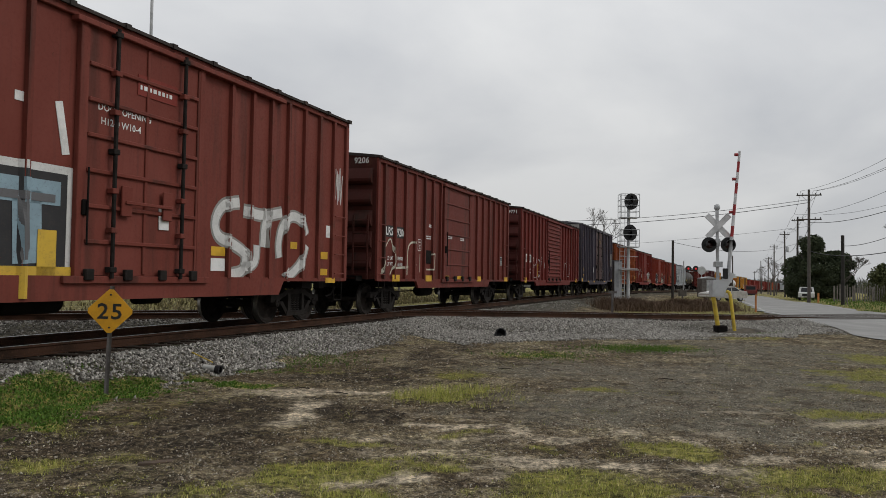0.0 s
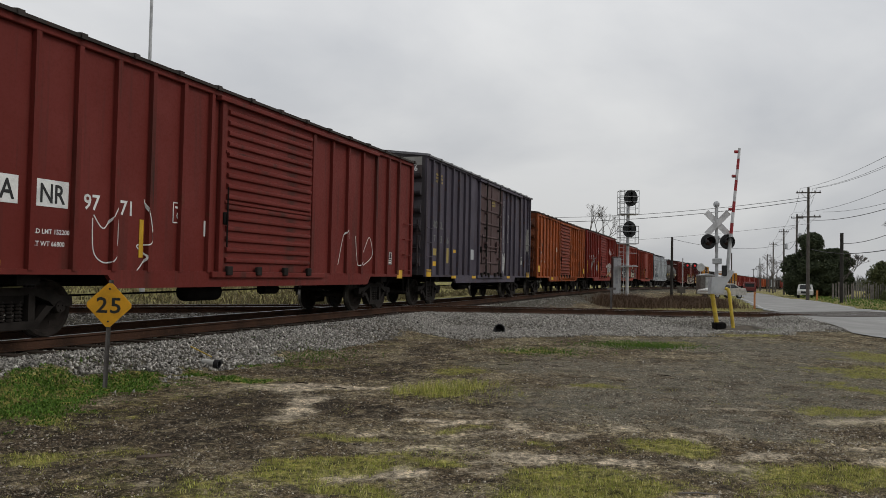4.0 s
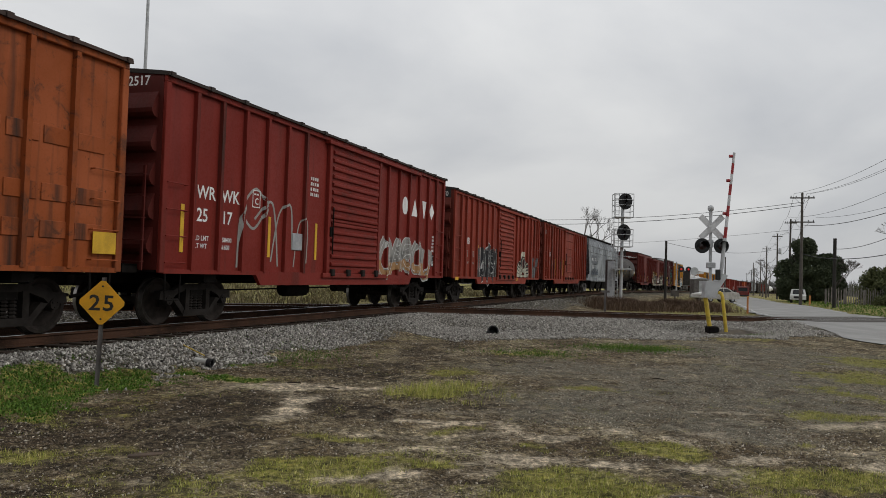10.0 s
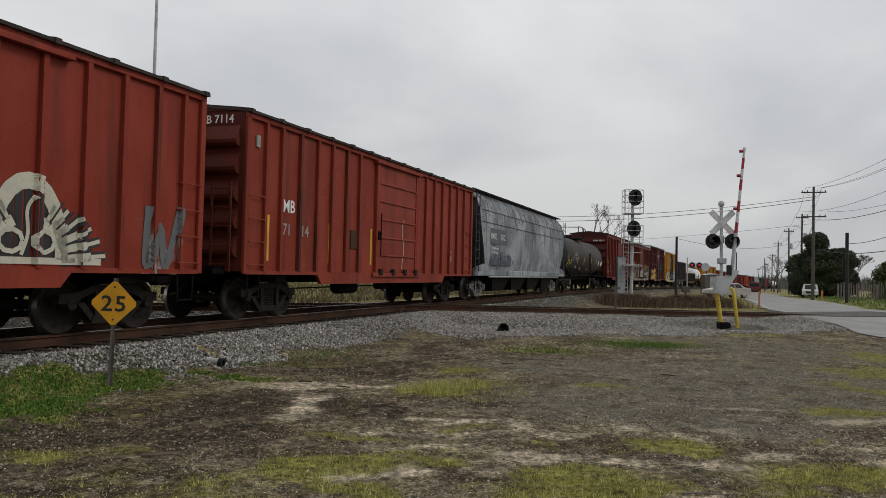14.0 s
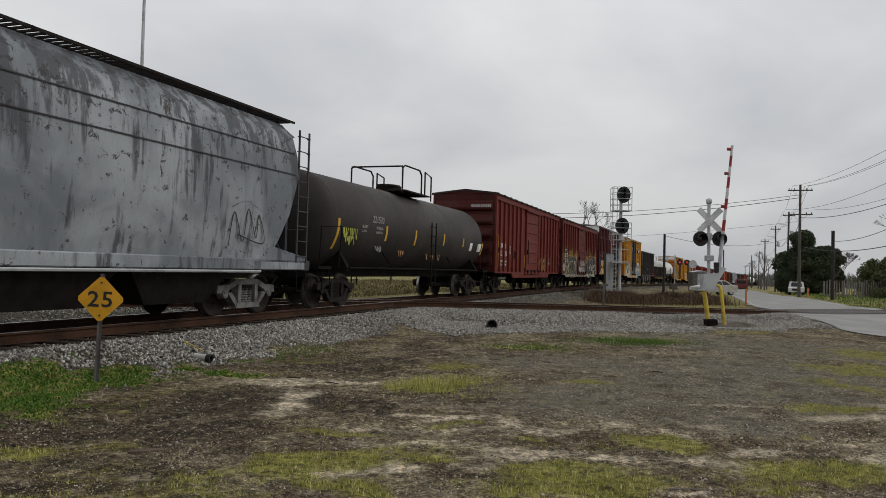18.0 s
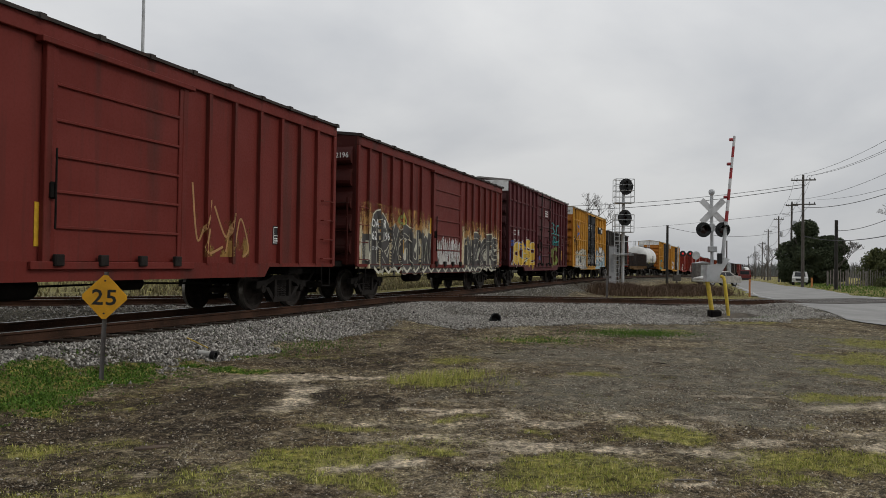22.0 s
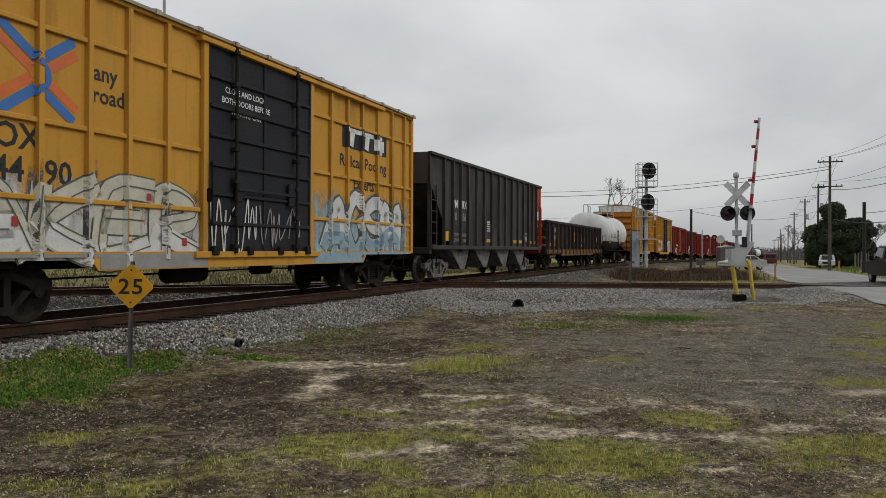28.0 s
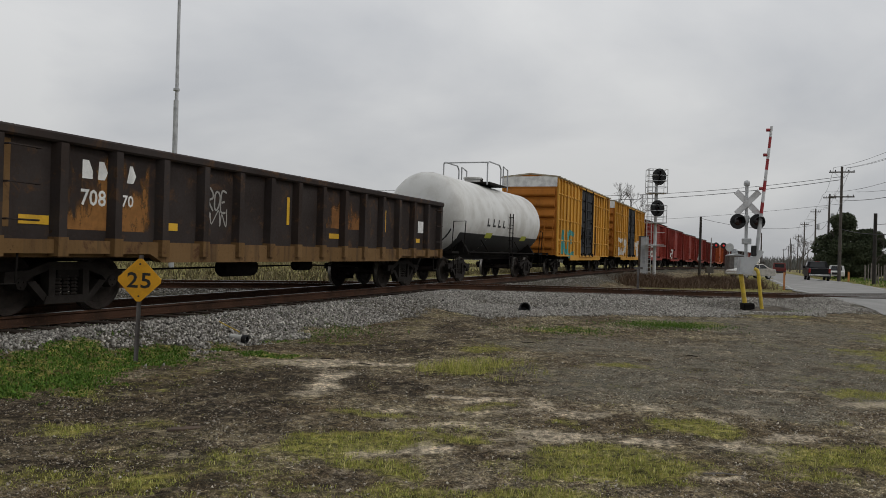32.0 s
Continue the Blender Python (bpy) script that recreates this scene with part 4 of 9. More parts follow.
    for q in me.polygons:
        r = max(math.hypot(me.vertices[v].co.x, me.vertices[v].co.z) for v in q.vertices)
        r0 = min(math.hypot(me.vertices[v].co.x, me.vertices[v].co.z) for v in q.vertices)
        if r0 > 0.44 and r < 0.46:
            q.material_index = 1
    out["wheelset"] = me
    return out


TRUCK_DARK, TRUCK_GREY = truck_meshes(M["steel_dark"], "dark"), truck_meshes(M["steel_grey"], "grey")
COUPLER = None


def add_truck(car, x, meshes, order):
    tr = part("truck", meshes["bolster"], None, car, at=(x, 0, 0))
    for s in (-1, 1):
        part("side_frame", meshes["side_frame"], None, tr, at=(0, s * 0.99, 0))
        for q in (-0.15, 0.0, 0.15) if s < 0 else (0.0,):
            part("spring", meshes["spring"], None, tr, at=(q, s * 0.99, 0))
        for w in (-1, 1):
            part("bearing", meshes["bearing"], None, tr, at=pose(w * 0.86, s * 1.09, 0.485, 0, 0, 0 if s > 0 else 180))
    for w in (-1, 1):
        ws = part("wheelset", meshes["wheelset"], None, tr, at=(w * 0.86, 0, 0.457))
        WHEELS.append((ws, w * 0.86, order))
    return tr


def coupler_mesh():
    b = Build()
    b.box(-0.35, 0.42, -0.08, 0.08, 0.80, 0.95, 0.02)
    b.box(0.40, 0.66, -0.15, 0.13, 0.74, 1.0, 0.05)
    b.cyl((0.3, -0.5, 0.95), (0.3, 0.5, 0.95), 0.018, 6)
    b.tube([(0.2, 0.35, 0.85), (0.45, 0.33, 0.6), (0.7, 0.3, 0.55)], 0.03, 6)
    return b.mesh("coupler", M["under"])


COUPLER = coupler_mesh()


def railcar(name, label, mid, half, order, meshes, group="cars of the freight train", category="railcar"):
    car = thing(name, label, category, group=group)
    CARS.append((car, mid, half))
    for s in (-1, 1):
        add_truck(car, s * half, meshes, order)
    return car


def ends_gear(car, hl):
    for s in (-1, 1):
        part("coupler", COUPLER, None, car, at=pose(s * (hl + 0.05), 0, 0, 0, 0, 0 if s > 0 else 180))


RUNG = {}


def rung(w, mat):
    key = (round(w, 2), mat.name)
    if key not in RUNG:
        RUNG[key] = Build().tube([(-w / 2, 0.08, 0), (-w / 2, 0, 0), (w / 2, 0, 0), (w / 2, 0.08, 0)], 0.015, 5).mesh("rung", mat)
    return RUNG[key]


def grab_irons(car, m, w, z0, z1, n, mat):
    """Loose rungs up a wall; m stands on the wall's foot and its -y looks outward."""
    for i in range(n):
        part("grab_iron", rung(w, mat), None, car, at=m @ pose(0, 0, z0 + (z1 - z0) * i / (n - 1)))


def ladder(car, m, w, z0, z1, n, mat, name="ladder"):
    b = Build()
    for s in (-1, 1):
        b.box(s * w / 2 - 0.025, s * w / 2 + 0.025, 0.0, 0.03, z0 - 0.15, z1 + 0.15)
    lad = part(name, b, mat, car, at=m)
    for i in range(n):
        part("rung", rung(w, mat), None, lad, at=pose(0, -0.01, z0 + (z1 - z0) * i / (n - 1)))
    return lad


def stirrup_mesh(mat):
    b = Build()
    b.tube([(-0.22, 0, 1.0), (-0.2, 0, 0.52), (0.2, 0, 0.52), (0.22, 0, 1.0)], 0.018, 5)
    return b.mesh("stirrup_step", mat)


STIRRUP = stirrup_mesh(M["under"])


CROSS = Build().box(-0.05, 0.05, -1.4, 1.4, 0.86, 1.02).mesh("cross_bearer", M["under"])
BOLSTER = Build().box(-0.2, 0.2, -1.35, 1.35, 0.84, 1.02).mesh("body_bolster", M["under"])


def underframe(car, hl, half, deep=0.75):
    part("centre_sill", Build().box(-hl + 0.1, hl - 0.1, -0.22, 0.22, 0.78, 1.02), M["under"], car)
    for x in (-half, half):
        part("body_bolster", BOLSTER, None, car, at=(x, 0, 0))
    for i in range(5):
        part("cross_bearer", CROSS, None, car, at=(-half + 1.6 + i * (2 * half - 3.2) / 4, 0, 0))
    g = Build()
    g.lathe([(-0.55, 0.0), (-0.55, 0.15), (-0.5, 0.19), (0.5, 0.19), (0.55, 0.15), (0.55, 0)], 12, "x", (-1.6, -0.75, 0.66))
    part("air_reservoir", g, M["under"], car, smooth=True)
    g = Build()
    g.lathe([(-0.3, 0.0), (-0.3, 0.13), (0.3, 0.13), (0.42, 0.05), (0.42, 0)], 10, "x", (1.2, -0.6, 0.68))
    g.tube([(1.6, -0.6, 0.68), (half - 1.0, -0.2, 0.6)], 0.02, 5)
    g.tube([(0.9, -0.6, 0.68), (-half + 1.0, -0.3, 0.62)], 0.02, 5)
    part("brake_cylinder", g, M["under"], car)


def boxcar(order, mid, L, H, col, label, door="panel", door_x=(-1.5, 1.65), rib=0.83, rust=0.35, streak=0.5, fade=0.3, endcol=None, doorcol=None, sill=0.78, rails=(), gear=True, half=None, roofcol=None, top_edge=0.16, rough=0.55, meshes=None, ribs_at=None, capcol=None):
    """A steel boxcar on two trucks. Returns the car and its paint. The camera sees the side at -y."""
    hl, w = L / 2, 1.47
    half = half or hl - 1.75
    paint = car_paint("boxcar_paint", col, rust, streak, fade, rough)
    dpaint = paint if doorcol is None else car_paint("boxcar_door_paint", doorcol, rust, streak, fade, rough)
    # side paint with heavier streaks and rust, partly standing for the ribs' shade
    shaded_ribpaint = car_paint("boxcar_shaded_rib_paint", col, min(1.0, rust + 0.2), 0.95, 0.1, rough)
    # end paint: streakier, default side colour at 0.42, the ends' shade painted in
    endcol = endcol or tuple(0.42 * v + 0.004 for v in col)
    shaded_epaint = car_paint("boxcar_shaded_end_paint", endcol, rust, streak * 1.4, fade, rough)
    rpaint = car_paint("boxcar_roof_paint", roofcol or (0.034, 0.028, 0.025), 0.5, 0.3, 0.5, 0.7)
    car = railcar("boxcar", label, mid, half, order, meshes or TRUCK_DARK)
    car["category"] = "boxcar"
    z0 = 1.06
    for s, nm in ((-1, "side_wall"), (1, "side_wall")):
        b = Build().box(-hl + 0.02, hl - 0.02, min(s * w, s * (w - 0.05)), max(s * w, s * (w - 0.05)), z0, H - 0.02)
        part(nm, b, paint, car)
        # top chord and side sill
        part("top_chord", Build().box(-hl, hl, min(s * w, s * (w + 0.075)), max(s * w, s * (w + 0.075)), H - top_edge, H, 0.012), paint, car)
        part("side_sill", Build().prism([(-hl + 0.1, z0 + 0.02), (-hl + 0.1, z0 - 0.06), (-half + 1.35, z0 - 0.06), (-half + 1.55, sill), (half - 1.55, sill), (half - 1.35, z0 - 0.06), (hl - 0.1, z0 - 0.06), (hl - 0.1, z0 + 0.02)], min(s * (w - 0.02), s * (w + 0.065)), max(s * (w - 0.02), s * (w + 0.065)), "y"), paint, car)
        for q in (-1, 1):
            part("corner_post", Build().box(min(q * hl, q * (hl - 0.14)), max(q * hl, q * (hl - 0.14)), min(s * w, s * (w + 0.075)), max(s * w, s * (w + 0.075)), z0 - 0.05, H - top_edge, 0.01), paint, car)
    part("floor_pan", Build().box(-hl + 0.03, hl - 0.03, -w + 0.06, w - 0.06, z0 - 0.04, z0 + 0.06), M["under"], car)
    # roof: low peak with cross ribs
    roof = Build().prism([(-w - 0.13, H - 0.055), (-w - 0.13, H), (0, H + 0.17), (w + 0.13, H), (w + 0.13, H - 0.055), (0, H + 0.12)], -hl - 0.02, hl + 0.02)
    roof = part("roof", roof, rpaint, car)
    rr = Build().prism([(-w - 0.16, H - 0.07), (-w - 0.15, H + 0.02), (-w + 0.1, H + 0.055), (0, H + 0.205), (w - 0.1, H + 0.055), (w + 0.15, H + 0.02), (w + 0.16, H - 0.07), (0, H + 0.14)], -0.06, 0.06).mesh("roof_rib", rpaint)
    n = int(L / 1.1)
    for i in range(n + 1):
        part("roof_rib", rr, None, roof, at=(-hl + 0.08 + (L - 0.16) * i / n, 0, 0))
    # ends: pressed corrugations
    cor = Build()
    m = max(5, round((H - 1.3) / 0.62))
    step = (H - 1.35 - (0.5 if capcol else 0.2)) / m
    pr = [(0.0, -0.46 * step), (0.10, -0.40 * step), (0.15, -0.30 * step), (0.16, -0.18 * step), (0.13, -0.05 * step), (0.05, 0.22 * step), (0.0, 0.34 * step)]
    cor.prism(pr, -w + 0.1, w - 0.1, "y")
    cor = cor.mesh("corrugation", shaded_epaint)
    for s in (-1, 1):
        # leading wall takes the darkened end paint, trailing wall the side paint
        e = part("end_wall", Build().box(min(s * hl, s * (hl - 0.06)), max(s * hl, s * (hl - 0.06)), -w, w, z0, H), shaded_epaint if s < 0 else paint, car)
        part("end_cap", Build().prism([(-w, H - 0.05), (w, H - 0.05), (0, H + 0.13)], min(s * hl, s * (hl - 0.06)), max(s * hl, s * (hl - 0.06)), "x"), shaded_epaint, car)
        if capcol:
            part("end_cap_panel", Build().box(min(s * (hl + 0.006), s * hl), max(s * (hl + 0.008), s * hl), -w + 0.01, w - 0.01, H - 0.52, H + 0.02), capcol, car)
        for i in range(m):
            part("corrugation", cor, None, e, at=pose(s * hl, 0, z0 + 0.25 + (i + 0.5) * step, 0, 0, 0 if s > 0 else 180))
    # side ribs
    rm = Build().prism([(-0.05, 0), (-0.046, -0.085), (0.046, -0.085), (0.05, 0)], z0, H - top_edge, "z").mesh("rib", shaded_ribpaint)
    xs = []
    x = door_x[0] - 1.05
    while x > -hl + 0.35:
        xs.append(x)
        x -= rib
    x = door_x[1] + 0.85
    while x < hl - 0.35:
        xs.append(x)
        x += rib
    if ribs_at:
        xs = ribs_at
    RIBS[car.name] = (xs, w)
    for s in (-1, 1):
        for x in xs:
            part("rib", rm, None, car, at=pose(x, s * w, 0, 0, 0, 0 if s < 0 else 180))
        for z in rails:
            for a, b_ in ((-hl + 0.14, door_x[0] - 0.1), (door_x[1] + 0.1, hl - 0.14)):
                part("belt_rail", Build().box(a, b_, min(s * w, s * (w + 0.055)), max(s * w, s * (w + 0.055)), z - 0.04, z + 0.04, 0.012), paint, car)
        side_door(car, s, door, door_x, z0, H - top_edge, w, dpaint, paint)
    # ladders, steps and corner irons on the corners
    if gear:
        for s in (-1, 1):
            for q in (-1, 1):
                grab_irons(car, pose(q * (hl - 0.40), s * (w + 0.09), 0, 0, 0, 0 if s < 0 else 180), 0.56, 1.2, 2.65, 4, paint)
                part("stirrup_step", STIRRUP, None, car, at=(q * (hl - 0.42), s * (w + 0.03), 0))
            ladder(car, pose(s * (hl + 0.24), s * 1.1, 0, 0, 0, 90 if s > 0 else -90), 0.45, 1.2, 2.75, 5, shaded_epaint, "end_ladder")
            b = Build().box(min(s * (hl + 0.05), s * (hl + 0.42)), max(s * (hl + 0.05), s * (hl + 0.42)), -1.1, 1.1, 1.12, 1.16)
            b.box(min(s * (hl + 0.05), s * (hl + 0.42)), max(s * (hl + 0.05), s * (hl + 0.42)), -1.1, -1.06, 1.0, 1.16)
            part("crossover_platform", b, M["under"], car)
        hb = Build().lathe([(-0.03, 0.0), (-0.03, 0.26), (0.0, 0.29), (0.03, 0.26), (0.03, 0.22), (0.0, 0.2)], 16, "x", (-hl - 0.26, 0.55, 2.6))
        hb.cyl((-hl - 0.26, 0.55, 2.6), (-hl - 0.08, 0.55, 2.6), 0.03, 6)
        hb.box(-hl - 0.2, -hl - 0.08, 0.4, 0.7, 2.35, 2.85, 0.02)
        part("hand_brake", hb, shaded_epaint, car, smooth=True)
    ends_gear(car, hl)
    underframe(car, hl, half)
    return car, paint, hl, w


def side_door(car, s, kind, dx, z0, z1, w, paint, bodypaint):
    """A sliding or plug door with its tracks, ribs and locking bars."""
    a, b = dx
    y0, y1 = w + 0.01, w + 0.09

    def bx(bd, x0, x1, ya, yb, za, zb, bev=0.0):
        return bd.box(x0, x1, min(s * ya, s * yb), max(s * ya, s * yb), za, zb, bev)
    d = part("door", bx(Build(), a, b, y0, y0 + 0.05, z0 + 0.02, z1 - 0.06, 0.01), paint, car)
    for x in (a, b):
        part("door_post", bx(Build(), x - 0.07, x + 0.07, w, w + 0.1, z0 - 0.02, z1, 0.01), bodypaint, car)
    part("door_track", bx(Build(), a - 0.3, b + 0.3 if kind != "corrugated" else b + 0.6, w, w + 0.13, z0 - 0.10, z0 + 0.02, 0.01), bodypaint, car)
    part("door_header", bx(Build(), a - 0.2, b + (0.2 if kind == "panel" else b - a), w, w + 0.16, z1 - 0.08, z1 + 0.01, 0.01), bodypaint, car)
    for i in range(4):
        x = a + (b - a) * (0.06 + 0.29 * i)
        part("door_roller", bx(Build(), x - 0.09, x + 0.09, w + 0.1, w + 0.18, z0 - 0.05, z0 + 0.13, 0.015), M["steel_dark"], car)
    h = z1 - z0 - 0.1
    if kind == "corrugated":
        pr = [(0, -0.06), (0.05, -0.035), (0.06, 0), (0.05, 0.035), (0, 0.06)]
        me = Build().prism(pr, -(b - a) / 2 + 0.16, (b - a) / 2 - 0.16, "x").mesh("door_rib", paint, True)
        n = 15
        for i in range(n):
            part("door_rib", me, None, d, at=pose((a + b) / 2, s * (y0 + 0.05), z0 + 0.25 + (h - 0.4) * i / (n - 1), 0, 0, 0 if s > 0 else 180))
        for i in (0.42, 0.72):
            part("door_seam", bx(Build(), a + 0.1, b - 0.1, y0 + 0.05, y0 + 0.085, z0 + h * i - 0.03, z0 + h * i + 0.03, 0.01), paint, d)
    elif kind == "panel":
        for i in range(1, 6):
            z = z0 + h * i / 6
            part("door_rib", bx(Build(), a + 0.12, b - 0.12, y0 + 0.05, y0 + 0.085, z - 0.025, z + 0.025, 0.01), paint, d)
        for x in (a + 0.1, b - 0.1):
            part("door_stile", bx(Build(), x - 0.06, x + 0.06, y0 + 0.05, y0 + 0.08, z0 + 0.05, z1 - 0.1, 0.01), paint, d)
    else:
        for i in range(1, 7):
            z = z0 + h * i / 7
            part("door_rib", bx(Build(), a + 0.12, b - 0.12, y0 + 0.05, y0 + 0.1, z - 0.035, z + 0.035, 0.012), paint, d)
        for i in range(3):
            x = a + 0.08 + (b - a - 0.16) * i / 2
            part("door_stile", bx(Build(), x - 0.035, x + 0.035, y0 + 0.05, y0 + 0.08, z0 + 0.05, z1 - 0.1, 0.01), paint, d)
        for x in (a + 0.22 * (b - a), b - 0.2 * (b - a)):
            bar = part("lock_bar", Build().cyl((x, s * (y0 + 0.15), z0 - 0.02), (x, s * (y0 + 0.15), z1 + 0.02), 0.034, 8), M["steel_dark"], d, "dark steel lock bar")
            for i in range(7):
                z = z0 + 0.12 + (h - 0.1) * i / 6
                part("bar_guide", bx(Build(), x - 0.07, x + 0.07, y0 + 0.06, y0 + 0.19, z - 0.045, z + 0.045, 0.01), M["steel_dark"] if i % 3 == 0 else paint, bar)
        m = Build()
        for x in (a + 0.95, b - 0.95):
            bx(m, x - 0.12, x + 0.12, y0 + 0.1, y0 + 0.14, z0 + 1.0, z0 + 1.5, 0.01)
        bx(m, a + 0.9, b - 0.85, y0 + 0.14, y0 + 0.17, z0 + 1.2, z0 + 1.26, 0.01)
        part("lock_gear", m, paint, d)
    # latch and handle on the leading edge
    g = bx(Build(), a + 0.02, a + 0.14, y0 + 0.06, y0 + 0.14, z0 + 0.95, z0 + 1.2, 0.02)
    g.cyl((a + 0.08, s * (y0 + 0.16), z0 + 0.5), (a + 0.08, s * (y0 + 0.16), z0 + 1.7), 0.018, 6)
    part("door_latch", g, M["under"], d)


def sill_marks(car, hl, w, xs, z=1.09, hgt=0.13, wid=0.5):
    for x in xs:
        part("reflector_strip", Build().box(x, x + wid, -w - 0.075, -w - 0.066, z - hgt, z), M["yellow"], car)


def info_panel(car, x, z, y, wid=0.42, hgt=0.4, seed=1):
    """A black data panel with a white border and rows of small writing."""
    p = part("data_panel", Build().box(x, x + wid, y - 0.008, y, z, z + hgt), M["black"], car, "black data panel with a white border")
    e, t = 0.025, 0.018
    b = Build()
    for x0, x1, z0, z1 in ((e, wid - e, e, e + t), (e, wid - e, hgt - e - t, hgt - e), (e, e + t, e, hgt - e), (wid - e - t, wid - e, e, hgt - e), (e, wid - e, hgt * 0.45, hgt * 0.45 + t), (wid * 0.5, wid * 0.5 + t, hgt * 0.45, hgt - e)):
        b.box(x + x0, x + x1, y - 0.011, y - 0.0082, z + z0, z + z1)
    part("panel_border", b, M["white"], p)
    bars(2, M["white"], car, x + 0.06, y - 0.009, z + hgt * 0.28, wid - 0.12, hgt * 0.12, seed=seed)


def plate_mark(car, x, z, y, letter, mat):
    """A small stencilled square with a letter in it."""
    b = Build()
    for x0, x1, z0, z1 in ((0, 0.3, 0, 0.02), (0, 0.3, 0.36, 0.38), (0, 0.02, 0, 0.38), (0.28, 0.3, 0, 0.38)):
        b.box(x + x0, x + x1, y - 0.004, y, z + z0, z + z1)
    p = part("plate_frame", b, mat, car)
    lettering(letter, 0.2, mat, p, x + 0.09, y - 0.004, z + 0.07)
    bars(1, mat, car, x + 0.06, y - 0.001, z + 0.27, 0.18, 0.06, seed=5)


def upright_marks(car, w, xs, z0, z1):
    for x in xs:
        part("reflector_strip", Build().box(x, x + 0.1, -w - 0.012, -w - 0.003, z0, z1), M["yellow"], car)


# --- spray paint: strokes laid over the wall and its ribs ---
def drape(car, strokes, mat, name, lift=0.004, label=""):
    """Strokes of (points, width) as paint that follows the ribs of the side at -y."""
    xs, w = RIBS.get(car.name, ([], 1.47))
    ribs = np.array(sorted(xs)) if xs else np.array([1e9])
    vs, fs = [], []
    for pts, wid in strokes:
        p = [np.array(pts[0], float)]
        for q in pts[1:]:
            q = np.array(q, float)
            n = max(1, int(np.hypot(*(q - p[-1])) / 0.04))
            a = p[-1]
            p += [a + (q - a) * k / n for k in range(1, n + 1)]
        p = np.array(p)
        if len(p) < 2:
            continue
        d = np.gradient(p, axis=0)
        d /= np.maximum(np.hypot(d[:, 0], d[:, 1]), 1e-6)[:, None]
        nrm = np.stack([-d[:, 1], d[:, 0]], 1)
        k = max(2, int(wid / 0.04) + 1)
        base = len(vs)
        for a, b in zip(p, nrm):
            for i in range(k):
                x, z = a + b * wid * (i / (k - 1) - 0.5)
                near = np.abs(ribs - x).min()
                out = 0.087 if near < 0.05 else (0.087 * (0.075 - near) / 0.025 if near < 0.075 else 0.0)
                vs.append((x, -(w + out + lift), z))
        for i in range(len(p) - 1):
            for j in range(k - 1):
                c = base + i * k + j
                fs.append((c, c + 1, c + k + 1, c + k))
    me = bpy.data.meshes.new(name)
    me.from_pydata(vs, [], fs)
    me.materials.append(mat)
    return part(name, me, None, car, label)


GLYPHS = {
    "X": [[(0.1, 0.0), (0.9, 1.0)], [(0.1, 1.0), (0.9, 0.0)]],
    "G": [[(0.9, 0.85), (0.5, 1.0), (0.1, 0.7), (0.1, 0.25), (0.5, 0.0), (0.9, 0.2), (0.9, 0.5), (0.6, 0.5)]],
    "S": [[(0.9, 0.85), (0.5, 1.0), (0.1, 0.8), (0.3, 0.55), (0.75, 0.42), (0.9, 0.2), (0.5, 0.0), (0.05, 0.12)]],
    "T": [[(0.0, 0.92), (1.0, 1.0)], [(0.5, 0.95), (0.48, 0.0)]],
    "C": [[(0.95, 0.8), (0.55, 1.0), (0.1, 0.7), (0.08, 0.3), (0.5, 0.0), (0.95, 0.18)]],
    "E": [[(0.95, 1.0), (0.1, 0.95), (0.05, 0.0), (0.95, 0.05)], [(0.1, 0.5), (0.75, 0.52)]],
    "N": [[(0.05, 0.0), (0.12, 1.0), (0.85, 0.05), (0.95, 1.0)]],
    "A": [[(0.0, 0.0), (0.5, 1.0), (1.0, 0.0)], [(0.2, 0.35), (0.8, 0.35)]],
    "O": [[(0.5, 1.0), (0.1, 0.75), (0.08, 0.25), (0.5, 0.0), (0.92, 0.25), (0.9, 0.75), (0.5, 1.0)]],
    "K": [[(0.1, 1.0), (0.08, 0.0)], [(0.9, 1.0), (0.15, 0.5), (0.95, 0.0)]],
    "R": [[(0.08, 0.0), (0.1, 1.0), (0.8, 0.9), (0.8, 0.6), (0.15, 0.45), (0.95, 0.0)]],
    "Z": [[(0.05, 0.95), (0.95, 1.0), (0.1, 0.05), (0.95, 0.0)]],
    "W": [[(0.0, 1.0), (0.2, 0.0), (0.5, 0.7), (0.8, 0.0), (1.0, 1.0)]],
    "M": [[(0.0, 0.0), (0.1, 1.0), (0.5, 0.35), (0.9, 1.0), (1.0, 0.0)]],
    "U": [[(0.08, 1.0), (0.1, 0.25), (0.5, 0.0), (0.9, 0.25), (0.92, 1.0)]],
}


def sprayed(car, word, x0, x1, z0, z1, fill, outline, width=0.2, rim=0.09, seed=1, name="graffiti", wild=0.08, label=""):
    """Bulky letters with an outline, pulled about at random."""
    r = random.Random(seed)
    cw = (x1 - x0) / len(word)
    strokes = []
    for i, ch in enumerate(word):
        for st in GLYPHS[ch]:
            pts = [(x0 + cw * (i + 0.08 + 0.84 * u) + r.uniform(-wild, wild) * cw + 0.12 * cw * (v - 0.5), z0 + (z1 - z0) * v + r.uniform(-wild, wild) * (z1 - z0)) for u, v in st]
            strokes.append(bend(pts, 5) if len(pts) > 2 else pts)
    if outline:
        drape(car, [(s, width + 2 * rim) for s in strokes], outline, name + "_outline", 0.004)
    return drape(car, [(s, width) for s in strokes], fill, name, 0.014, label)


